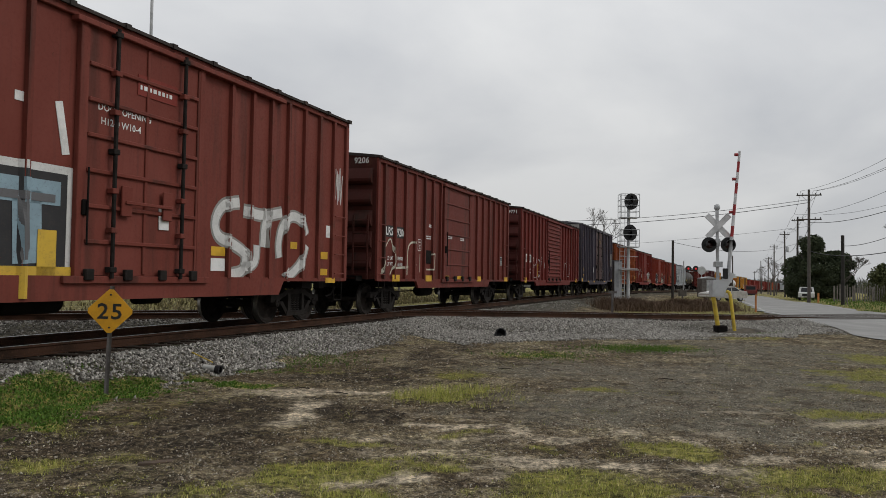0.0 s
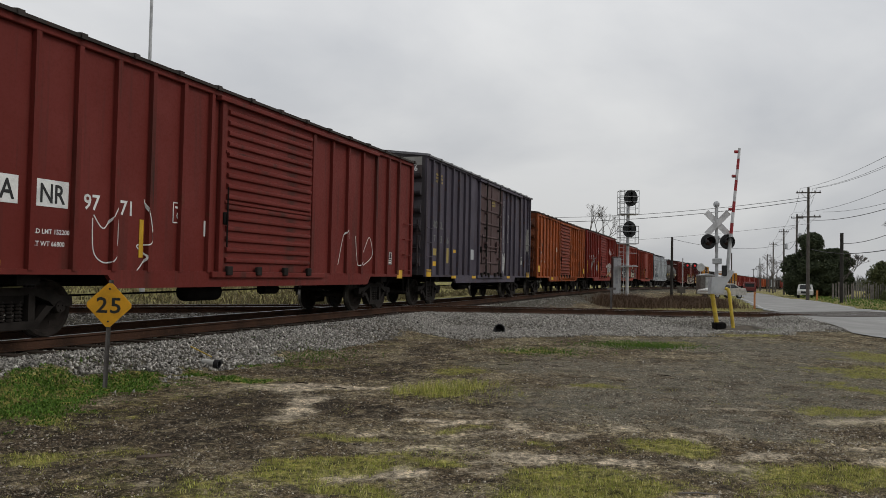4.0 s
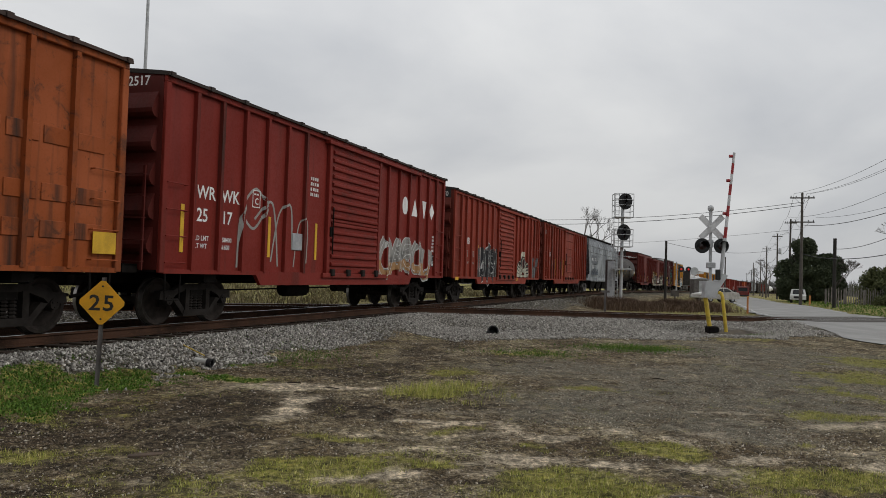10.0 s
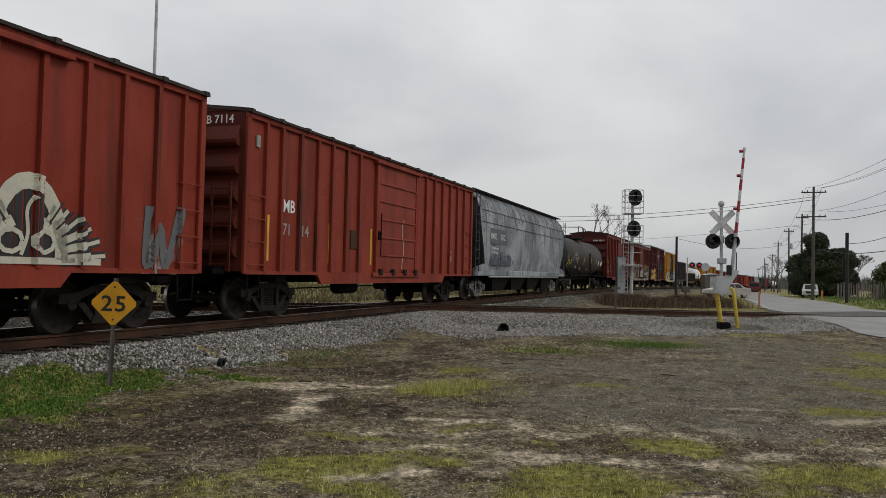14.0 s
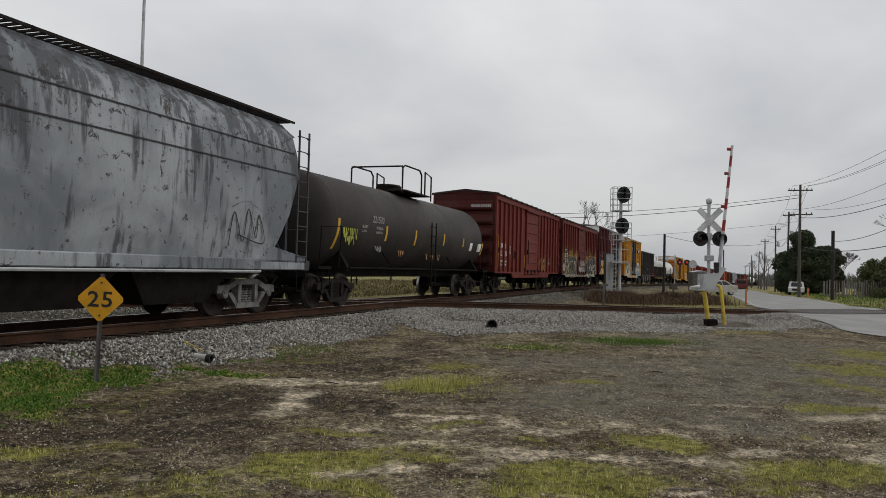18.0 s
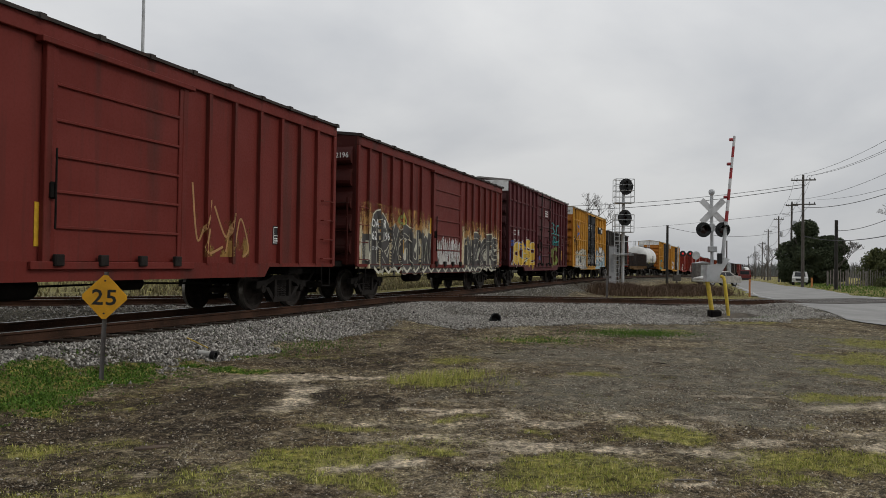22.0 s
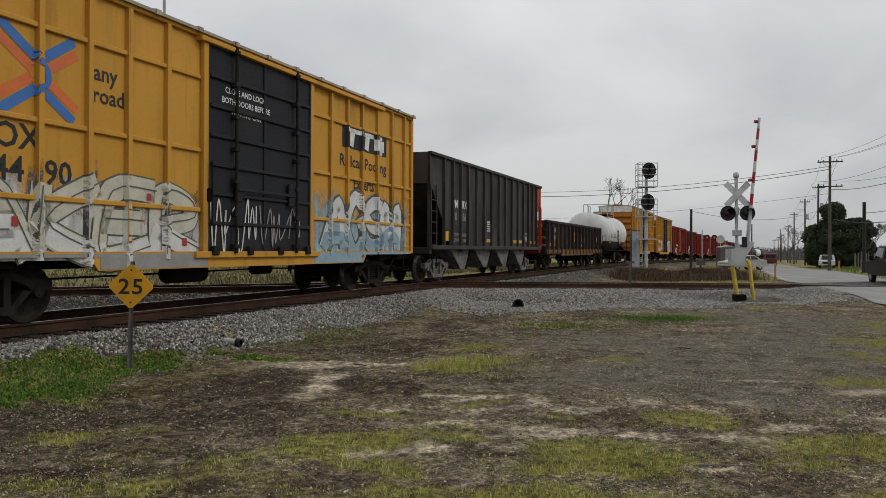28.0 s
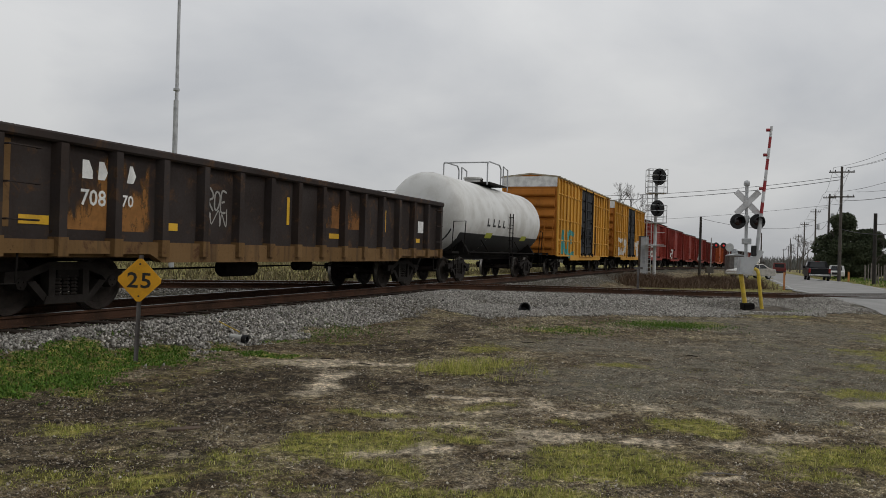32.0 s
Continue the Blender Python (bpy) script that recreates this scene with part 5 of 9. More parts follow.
def piece(car, word, x0, x1, z0, z1, fill, line, width=0.4, rim=0.04, seed=1, low=None, shine=None, name="graffiti", wild=0.07, label=""):
    """Bulky letters that touch, with a thin outline, a second colour in their feet and inner lines."""
    r = random.Random(seed)
    cw = (x1 - x0) / len(word)
    body, feet, inner = [], [], []
    for i, ch in enumerate(word):
        lean, grow_ = r.uniform(-0.12, 0.2) * cw, r.uniform(0.88, 1.08)
        for st in GLYPHS[ch]:
            pts = [(x0 + cw * (i + 0.02 + 0.96 * u) + r.uniform(-wild, wild) * cw + lean * (v - 0.5), z0 + (z1 - z0) * v * grow_ + r.uniform(-wild, wild) * (z1 - z0)) for u, v in st]
            ln = bend(pts, 4) if len(pts) > 2 else pts
            body.append((ln, width * r.uniform(0.8, 1.15)))
            lowpts = [p for p in ln if p[1] < z0 + 0.42 * (z1 - z0)]
            if len(lowpts) > 1:
                feet.append((lowpts, width * 0.8))
            k = r.uniform(-0.3, 0.3) * width
            inner.append(([(a + k, c + k * 0.6) for a, c in ln], 0.022))
    if line:
        drape(car, [(p, q + 2 * rim) for p, q in body], line, name + "_outline", 0.007)
    ob = drape(car, body, fill, name, 0.016, label)
    if low:
        drape(car, feet, low, name + "_fade", 0.021)
    if shine:
        drape(car, inner, shine, name + "_line", 0.027)
    return ob


def overspray(car, x0, x1, z0, z1, col, seed=1, dense=0.5, skip=None, lift=0.003):
    """A haze of spray that thins out upward in soft flames."""
    k = Nodes("overspray")
    sep = k.nt.nodes.new("ShaderNodeSeparateXYZ")
    k.link(k.tc.outputs["Object"], sep.inputs[0])
    c, cs = k.coords(), k.coords((1.6, 1.6, 0.45))
    a, f, g = k.noise(cs, 2.2, 4.0, 0.6, 0.4), k.noise(c, 5.0, 6.0, 0.65), k.noise(c, 60.0, 3.0, 0.7)
    up = k.math("DIVIDE", k.math("SUBTRACT", z1, sep.outputs[2]), z1 - z0)
    left, right = k.math("SUBTRACT", sep.outputs[0], x0), k.math("SUBTRACT", x1, sep.outputs[0])
    side = k.math("MULTIPLY", k.math("MINIMUM", left, right), 2.0)
    v = k.math("MINIMUM", up, side)
    v = k.math("ADD", v, k.math("MULTIPLY", k.math("SUBTRACT", a, 0.5), 2.4))
    v = k.math("ADD", v, k.math("MULTIPLY", k.math("SUBTRACT", f, 0.5), 1.3))
    v = k.math("ADD", v, k.math("MULTIPLY", k.math("SUBTRACT", g, 0.5), 0.6))
    k.link(k.ramp(v, 0.75 - dense, 1.15 - dense * 0.6), k.bsdf.inputs["Alpha"])
    mat = k.done(k.mix(k.ramp(f, 0.35, 0.7), col, tuple(q * 0.6 for q in col)), 0.7, None, 0.01, 0.0, 0.15)
    z = 0.5 * (z0 + z1)
    spans = [(x0, x1)] if not skip else [(x0, skip[0]), (skip[1], x1)]
    for p, q in spans:
        drape(car, [([(p, z), (q, z)], z1 - z0)], mat, "graffiti_haze", lift)


def scrawl(car, x0, x1, z0, z1, mat, width=0.035, seed=1, name="graffiti_tag", turns=5):
    """A quick looping tag."""
    r = random.Random(seed)
    pts = []
    for i in range(turns * 2 + 1):
        t = i / (turns * 2)
        pts.append((x0 + (x1 - x0) * t + r.uniform(-0.1, 0.1) * (x1 - x0), (z0 if i % 2 else z1) + r.uniform(-0.25, 0.25) * (z1 - z0)))
    return drape(car, [(bend(pts, 5), width)], mat, name, 0.006)


def blobs(car, spots, mat, name, lift=0.005):
    """Round splashes of paint: (x, z, rx, rz)."""
    return drape(car, [([(x - rx, z), (x + rx, z)], 2 * rz) for x, z, rx, rz in spots], mat, name, lift)


def spray_paint(name, col):
    """Sprayed paint, uneven and slightly dusty."""
    k = Nodes(name)
    c = k.coords()
    a, b = k.noise(c, 3.0, 5.0), k.noise(c, 26.0, 5.0, 0.7)
    out = k.mix(k.ramp(a, 0.35, 0.7, 0.0, 0.5), col, tuple(v * 0.6 + 0.02 for v in col))
    out = k.mix(k.ramp(b, 0.52, 0.75, 0.0, 0.45), out, (0.08, 0.05, 0.04))
    return k.done(out, 0.6, b, 0.001)


SPRAY = {n: spray_paint("spray_" + n, c) for n, c in {
    "white": (0.62, 0.62, 0.60), "cream": (0.52, 0.50, 0.40), "black": (0.018, 0.018, 0.02), "grey": (0.12, 0.12, 0.125), "yellow": (0.62, 0.40, 0.04), "lime": (0.40, 0.42, 0.05),
    "blue": (0.03, 0.07, 0.28), "teal": (0.04, 0.28, 0.27), "sky": (0.25, 0.36, 0.42), "tan": (0.36, 0.19, 0.07), "orange": (0.45, 0.16, 0.03), "green": (0.16, 0.2, 0.04), "ash": (0.28, 0.27, 0.25), "red": (0.35, 0.03, 0.02), "faded": (0.15, 0.16, 0.14), "ochre": (0.34, 0.25, 0.06), "ink": (0.09, 0.095, 0.085), "slate": (0.085, 0.095, 0.11), "charcoal": (0.05, 0.046, 0.042), "vermilion": (0.62, 0.14, 0.03), "cobalt": (0.04, 0.15, 0.42)}.items()}


# --- other kinds of car ---
def mottled_grey():
    """Weathered pale grey paint: soft smudges, dark runs from the roof, small rust spots."""
    k = Nodes("weathered_grey_paint")
    c, cs = k.coords(), k.coords((1.0, 1.0, 0.13))
    sep = k.nt.nodes.new("ShaderNodeSeparateXYZ")
    k.link(k.tc.outputs["Object"], sep.inputs[0])
    big, run, run2 = k.noise(c, 0.5, 4.0, 0.55, 0.5), k.noise(cs, 2.6, 7.0, 0.66), k.noise(cs, 7.0, 5.0, 0.6)
    flake, fine = k.noise(c, 4.2, 9.0, 0.75, 0.4), k.noise(c, 26.0, 6.0, 0.72)
    high = k.ramp(sep.outputs[2], 2.2, 4.4)
    col = k.mix(k.ramp(big, 0.35, 0.66), (0.145, 0.16, 0.173), (0.315, 0.337, 0.35))
    col = k.mix(k.ramp(run2, 0.5, 0.75, 0.0, 0.45), col, (0.16, 0.165, 0.17))
    col = k.mix(k.ramp(k.math("ADD", run, k.math("MULTIPLY", high, 0.1)), 0.54, 0.64, 0.0, 0.9), col, (0.06, 0.062, 0.068))
    col = k.mix(k.ramp(k.math("ADD", flake, k.math("MULTIPLY", high, 0.05)), 0.58, 0.63, 0.0, 0.92), col, (0.04, 0.036, 0.036))
    col = k.mix(k.ramp(fine, 0.5, 0.8, 0.0, 0.4), col, (0.12, 0.12, 0.12))
    return k.done(col, 0.65, fine, 0.003, 0.0, 0.25)


def covered_hopper(order, mid, label, paint, detailed=True, dark=None):
    """A covered hopper: bulging sides cut back at the lower ends, open end frames, running board on top."""
    L = 18.8 if detailed else 17.6
    hl, half = L / 2, L / 2 - 2.0
    car = railcar("covered_hopper", label, mid, half, order, TRUCK_GREY)
    car["category"] = "hopper car"
    dk = dark or car_paint("hopper_dark_paint", (0.05, 0.05, 0.055), 0.4, 0.5, 0.3)
    prof = [(1.42, 1.22), (1.50, 1.7), (1.55, 2.3), (1.55, 3.2), (1.50, 3.7), (1.36, 4.15), (1.05, 4.48), (0.6, 4.62), (0.0, 4.66)]
    full = [(-y, z) for y, z in prof] + [(y, z) for y, z in prof[-2::-1]]

    def reach(z):
        return hl - 0.75 if z > 2.9 else hl - 0.75 - (2.9 - z) * 0.62
    b = Build()
    cols = [-1.0, -0.75, -0.5, -0.25, 0.0, 0.25, 0.5, 0.75, 1.0]
    vs, n = [], len(full)
    for u in cols:
        for y, z in full:
            vs.append((u * reach(z), y, z))
    fs = [(i * n + j, i * n + j + 1, (i + 1) * n + j + 1, (i + 1) * n + j) for i in range(len(cols) - 1) for j in range(n - 1)]
    b.add(vs, fs)
    body = part("body", b, paint, car, smooth=True)
    # sloped end sheets
    for s in (-1, 1):
        e = Build()
        rows = [(reach(z) * s, y, z) for y, z in prof]
        vv = [(x, y, z) for x, y, z in rows] + [(x, -y, z) for x, y, z in rows]
        m = len(rows)
        e.add(vv, [(j, j + 1, m + j + 1, m + j) for j in range(m - 1)])
        part("end_sheet", e, dk, car, smooth=True)
    # weld seams along and up the side
    for z, y in ((3.75, 1.497), (3.25, 1.556)):
        for s in (-1, 1):
            part("seam", Build().box(-hl + 0.9, hl - 0.9, min(s * y, s * (y + 0.012)), max(s * y, s * (y + 0.012)), z - 0.012, z + 0.012), dk, body)
    for s in (-1, 1):
        part("side_sill", Build().box(-hl + 0.2, hl - 0.2, min(s * 1.36, s * 1.5), max(s * 1.36, s * 1.5), 1.02, 1.26, 0.02), paint, car)
        part("air_pipe", Build().cyl((-hl + 2.2, s * 1.5, 0.98), (hl - 2.2, s * 1.5, 0.98), 0.03, 6), M["galv"], car)
        for q in (-1, 1):
            # gusset at the foot of the end and corner posts
            part("gusset", Build().prism([(q * (hl - 2.6), 1.2), (q * (hl - 0.2), 1.2), (q * (hl - 0.2), 1.32), (q * (hl - 1.75), 1.55)], min(s * 1.40, s * 1.5), max(s * 1.40, s * 1.5), "y"), paint, car)
            ladder(car, pose(q * (hl - 0.45), s * 1.52, 0, 0, 0, 0 if s < 0 else 180), 0.46, 1.35, 4.2, 9, dk)
            part("stirrup_step", STIRRUP, None, car, at=(q * (hl - 0.42), s * 1.5, 0))
    for q in (-1, 1):
        part("end_sill", Build().box(min(q * (hl - 0.3), q * hl), max(q * (hl - 0.3), q * hl), -1.5, 1.5, 1.0, 1.25, 0.02), dk, car)
        part("end_roof", Build().prism([(-1.3, 4.2), (1.3, 4.2), (0.9, 4.52), (-0.9, 4.52)], min(q * (hl - 0.85), q * (hl - 0.55)), max(q * (hl - 0.85), q * (hl - 0.55)), "x"), dk, car)
        for y in (-0.9, 0.9):
            part("end_post", Build().box(min(q * (hl - 0.3), q * (hl - 0.2)), max(q * (hl - 0.3), q * (hl - 0.2)), y - 0.06, y + 0.06, 1.2, 4.3), dk, car)
        part("brace", Build().cyl((q * (hl - 0.25), -0.9, 1.3), (q * (hl - 0.8), 0.0, 3.4), 0.04, 6), dk, car)
        for z in (2.0, 2.6):
            part("grab_iron", Build().cyl((q * (hl - 0.2), -1.4, z), (q * (hl - 0.2), 1.4, z), 0.016, 6), dk, car)
    # running boards as open grating on posts
    for s in (-1, 1):
        rb = part("running_board", Build().box(-hl + 0.5, hl - 0.5, min(s * 0.78, s * 0.82), max(s * 0.78, s * 0.82), 4.54, 4.59).box(-hl + 0.5, hl - 0.5, min(s * 1.22, s * 1.26), max(s * 1.22, s * 1.26), 4.54, 4.59), M["steel_dark"], car)
        slat = Build().box(-0.018, 0.018, min(s * 0.8, s * 1.24), max(s * 0.8, s * 1.24), 4.545, 4.585).mesh("grating_bar", M["steel_dark"])
        if detailed and s < 0:
            for i in range(110):
                part("grating_bar", slat, None, rb, at=(-hl + 0.6 + i * (L - 1.2) / 109, 0, 0))
        for i in range(9):
            part("board_bracket", Build().box(-0.03, 0.03, min(s * 1.0, s * 1.06), max(s * 1.0, s * 1.06), 4.35, 4.55), M["steel_dark"], car, at=(-hl + 0.9 + i * (L - 1.8) / 8, 0, 0))
    for i in range(5):
        part("hatch", Build().lathe([(4.62, 0.0), (4.74, 0.0), (4.74, 0.36), (4.60, 0.38)], 14, "z"), dk, car, at=(-6 + i * 3.0, 0, 0))
    for i in range(4):
        x = -4.8 + i * 3.2
        h = Build()
        h.add([(x - 1.55, -1.4, 1.1), (x + 1.55, -1.4, 1.1), (x + 1.55, 1.4, 1.1), (x - 1.55, 1.4, 1.1), (x - 0.9, -1.2, 0.35), (x + 0.9, -1.2, 0.35), (x + 0.9, 1.2, 0.35), (x - 0.9, 1.2, 0.35)],
              [(0, 1, 5, 4), (1, 2, 6, 5), (2, 3, 7, 6), (3, 0, 4, 7), (4, 5, 6, 7)])
        part("hopper_chute", h, M["under"], car)
    ends_gear(car, hl)
    part("centre_sill", Build().box(-hl + 0.1, hl - 0.1, -0.25, 0.25, 0.8, 1.05), M["under"], car)
    RIBS[car.name] = ([], 1.5)
    return car, hl


def tank_car(order, mid, L, rad, label, paint, band=None, trucks=None):
    """A tank car: dished barrel on saddles, top platform with rails, side ladder."""
    hl, half = L / 2, L / 2 - 1.7
    car = railcar("tank_car", label, mid, half, order, trucks or TRUCK_DARK)
    car["category"] = "tank car"
    zc, bl = 1.0 + rad, hl - 0.4
    prof = [(-bl, 0.0)] + [(-bl + 0.55 * (1 - math.cos(a)), rad * math.sin(a)) for a in [math.pi / 2 * i / 7 for i in range(1, 7)]] + [(-bl + 0.55, rad), (0, rad), (bl - 0.55, rad)]
    prof += [(bl - 0.55 * (1 - math.cos(a)), rad * math.sin(a)) for a in [math.pi / 2 * i / 7 for i in range(6, 0, -1)]] + [(bl, 0.0)]
    barrel = part("barrel", Build().lathe(prof, 40, "x", (0, 0, zc)), paint, car, smooth=True)
    for x in (-bl + 0.56, -bl / 3, bl / 3, bl - 0.56):
        part("weld_seam", Build().lathe([(-0.02, rad), (-0.01, rad + 0.006), (0.01, rad + 0.006), (0.02, rad)], 40, "x", (x, 0, zc)), paint, barrel, smooth=True)
    if band:
        # belly coat below the middle, on a slightly larger shell
        b = Build()
        vs, n, cols = [], 17, [-bl + 0.02, -bl + 0.25, -bl + 0.56, 0.0, bl - 0.56, bl - 0.25, bl - 0.02]
        for x in cols:
            d = min(1.0, (bl - abs(x)) / 0.55)
            rr = rad * math.sqrt(max(0.0, 1 - (1 - d) ** 2)) + 0.006
            for i in range(n):
                a = math.radians(-27) - math.radians(126) * i / (n - 1)
                vs.append((x, rr * math.cos(a), zc + rr * math.sin(a)))
        b.add(vs, [(i * n + j, i * n + j + 1, (i + 1) * n + j + 1, (i + 1) * n + j) for i in range(len(cols) - 1) for j in range(n - 1)])
        part("belly_coat", b, band, barrel, smooth=True)
    dk = M["under"]
    part("centre_sill", Build().box(-hl + 0.05, hl - 0.05, -0.3, 0.3, 0.82, 1.12), dk, car)
    for s in (-1, 1):
        arc = [(0.95 * math.sin(a) * rad, zc - rad * 1.02 * math.cos(a)) for a in [math.radians(-52 + 13 * i) for i in range(9)]]
        part("saddle", Build().prism([(-0.75, 0.95), (0.75, 0.95)] + arc[::-1], s * half - 0.16, s * half + 0.16, "x"), dk, car)
        part("end_platform", Build().box(min(s * (hl - 0.7), s * hl), max(s * (hl - 0.7), s * hl), -1.4, 1.4, 1.05, 1.13), dk, car)
        for q in (-1, 1):
            part("bolster_arm", Build().prism([(0.5 * q, 0.98), (1.4 * q, 1.02), (1.4 * q, 1.12), (0.9 * q, 1.9), (0.5 * q, 1.3)], s * half - 0.08, s * half + 0.08, "x"), dk, car)
            part("hand_rail", Build().tube([(s * (hl - 0.1), q * 1.35, 1.1), (s * (hl - 0.1), q * 1.4, 2.15), (s * (hl - 1.0), q * 1.52, 2.2), (s * (hl - 1.0), q * 1.45, 1.1)], 0.018, 6), dk, car)
            part("stirrup_step", STIRRUP, None, car, at=(s * (hl - 0.4), q * 1.4, 0))
    for q in (-1, 1):
        part("side_rail", Build().tube([(-half, q * 1.42, 1.1), (half, q * 1.42, 1.1)], 0.03, 6), dk, car)
        for x in (-half * 0.5, half * 0.5):
            part("rail_brace", Build().tube([(x, q * 1.42, 1.1), (x - 0.35, q * 1.2, 1.6)], 0.02, 5), dk, car)
        ladder(car, pose(0.35, q * 1.55, 0, 0, 0, 0 if q < 0 else 180) @ pose(0, 0, 0), 0.45, 0.65, 2.6, 7, dk)
    # top fittings
    zt = zc + rad
    part("platform", Build().box(-1.15, 1.25, -1.0, 1.0, zt - 0.02, zt + 0.03).box(-0.5, 0.6, -0.55, 0.55, zt + 0.02, zt + 0.06), M["steel_dark"], car)
    part("manway", Build().lathe([(zt - 0.2, 0.33), (zt + 0.2, 0.33), (zt + 0.2, 0.38), (zt + 0.27, 0.38), (zt + 0.3, 0.0)], 16, "z", (-0.4, 0, 0)), paint if band else M["steel_dark"], car, smooth=True)
    part("valve", Build().lathe([(zt, 0.16), (zt + 0.3, 0.16), (zt + 0.36, 0.1), (zt + 0.36, 0)], 12, "z", (0.5, 0, 0)), M["steel_dark"], car, smooth=True)
    rail = M["galv"] if band else M["steel_dark"]
    for q in (-1, 1):
        part("platform_rail", Build().tube([(-1.3, q * 0.95, zt - 0.1), (-1.3, q * 0.95, zt + 0.75), (-1.1, q * 0.95, zt + 0.85), (0.3, q * 0.95, zt + 0.85), (0.5, q * 0.95, zt + 0.7), (0.5, q * 0.95, zt)], 0.03, 6), rail, car)
        part("platform_rail", Build().tube([(0.85, q * 0.95, zt), (0.85, q * 0.95, zt + 0.85), (1.5, q * 0.95, zt + 0.75), (1.5, q * 0.95, zt - 0.15)], 0.03, 6), rail, car)
    part("platform_rail", Build().tube([(-1.3, -0.95, zt + 0.8), (-1.3, 0.95, zt + 0.8)], 0.028, 6), rail, car)
    ends_gear(car, hl)
    return car, zc, rad, bl


def on_barrel(car, zc, rad, x0, x1, a0, a1, mat, name):
    """A patch of paint on the side of a barrel between two angles below the middle."""
    n = 7
    vs = [(x, -(rad + 0.006) * math.cos(math.radians(a)), zc + (rad + 0.006) * math.sin(math.radians(a))) for x in (x0, x1) for a in [a0 + (a1 - a0) * i / (n - 1) for i in range(n)]]
    return part(name, Build().add(vs, [(j, j + 1, n + j + 1, n + j) for j in range(n - 1)]), mat, car)


def open_hopper(order, mid, label):
    """A black coal hopper: ribbed sides, sloped end floors behind corner posts, chutes below the sill."""
    L, H = 14.95, 4.27
    hl, half, w = L / 2, L / 2 - 1.75, 1.47
    paint = car_paint("black_hopper_paint", (0.036, 0.033, 0.0305), 0.5, 0.6, 0.9, 0.6, (0.075, 0.05, 0.038))
    red = car_paint("red_end_paint", (0.37, 0.05, 0.025), 0.25, 0.35, 0.3)
    car = railcar("open_hopper", label, mid, half, order, TRUCK_GREY)
    car["category"] = "hopper car"
    z0 = 1.25
    for s in (-1, 1):
        lo = hl - 1.9
        sw = Build().prism([(-hl + 0.05, H), (-hl + 0.05, 3.3), (-lo, z0 + 0.2), (-lo, z0), (hl - 0.75, z0), (hl - 0.75, 3.0), (hl - 0.35, H)], min(s * w, s * (w - 0.04)), max(s * w, s * (w - 0.04)), "y")
        part("side_wall", sw, paint, car)
        part("top_chord", Build().box(-hl, hl, min(s * (w - 0.06), s * (w + 0.09)), max(s * (w - 0.06), s * (w + 0.09)), H - 0.07, H + 0.04, 0.015), paint, car)
        part("side_sill", Build().box(-hl + 0.1, hl - 0.1, min(s * (w - 0.1), s * (w + 0.09)), max(s * (w - 0.1), s * (w + 0.09)), z0 - 0.12, z0 + 0.02, 0.01), paint, car)
        rm = Build().prism([(-0.055, 0), (-0.045, -0.09), (0.045, -0.09), (0.055, 0)], z0, H - 0.06, "z").mesh("rib", paint)
        xs = [-6.25, -5.4, -4.58, -3.77, -2.79, -1.85, -0.88, 0.14, 1.09, 2.08, 3.06, 4.03, 4.92, 5.72, 6.48]
        for x in xs:
            part("rib", rm, None, car, at=pose(x, s * w, 0, 0, 0, 0 if s < 0 else 180))
        for q in (-1, 1):
            mt = red if q > 0 else paint
            part("corner_post", Build().box(min(q * hl, q * (hl - 0.1)), max(q * hl, q * (hl - 0.1)), min(s * (w - 0.08), s * (w + 0.02)), max(s * (w - 0.08), s * (w + 0.02)), 1.05, H, 0.01), mt, car)
            ladder(car, pose(q * (hl - 0.28), s * (w + 0.06), 0, 0, 0, 0 if s < 0 else 180), 0.5, 1.3, 3.1, 6, mt)
            part("stirrup_step", STIRRUP, None, car, at=(q * (hl - 0.4), s * (w + 0.03), 0))
    RIBS[car.name] = (xs, w)
    part("red_panel", Build().prism([(hl - 0.74, H), (hl - 0.74, 2.9), (hl - 0.12, H - 0.55), (hl - 0.1, H)], -w - 0.012, -w + 0.03, "y"), red, car)
    for q in (-1, 1):
        mt = red if q > 0 else paint
        part("end_wall", Build().box(min(q * (hl - 0.05), q * hl), max(q * (hl - 0.05), q * hl), -w, w, H - 1.0, H + 0.02), mt, car)
        part("slope_sheet", Build().add([(q * (hl - 0.05), -w + 0.05, H - 1.0), (q * (hl - 0.05), w - 0.05, H - 1.0), (q * (hl - 3.4), w - 0.05, 1.1), (q * (hl - 3.4), -w + 0.05, 1.1), (q * (hl - 0.05), -w + 0.05, H - 1.06), (q * (hl - 0.05), w - 0.05, H - 1.06), (q * (hl - 3.4), w - 0.05, 1.04), (q * (hl - 3.4), -w + 0.05, 1.04)], [(0, 1, 2, 3), (4, 7, 6, 5), (0, 3, 7, 4), (1, 5, 6, 2)]), mt, car)
        part("end_sill", Build().box(min(q * hl, q * (hl - 0.25)), max(q * hl, q * (hl - 0.25)), -w, w, 0.98, 1.2, 0.02), mt, car)
        for y in (-0.8, 0.0, 0.8):
            part("end_post", Build().box(min(q * (hl - 0.14), q * (hl - 0.04)), max(q * (hl - 0.14), q * (hl - 0.04)), y - 0.05, y + 0.05, 1.15, H - 0.9), mt, car)
    grey = M["steel_grey"]
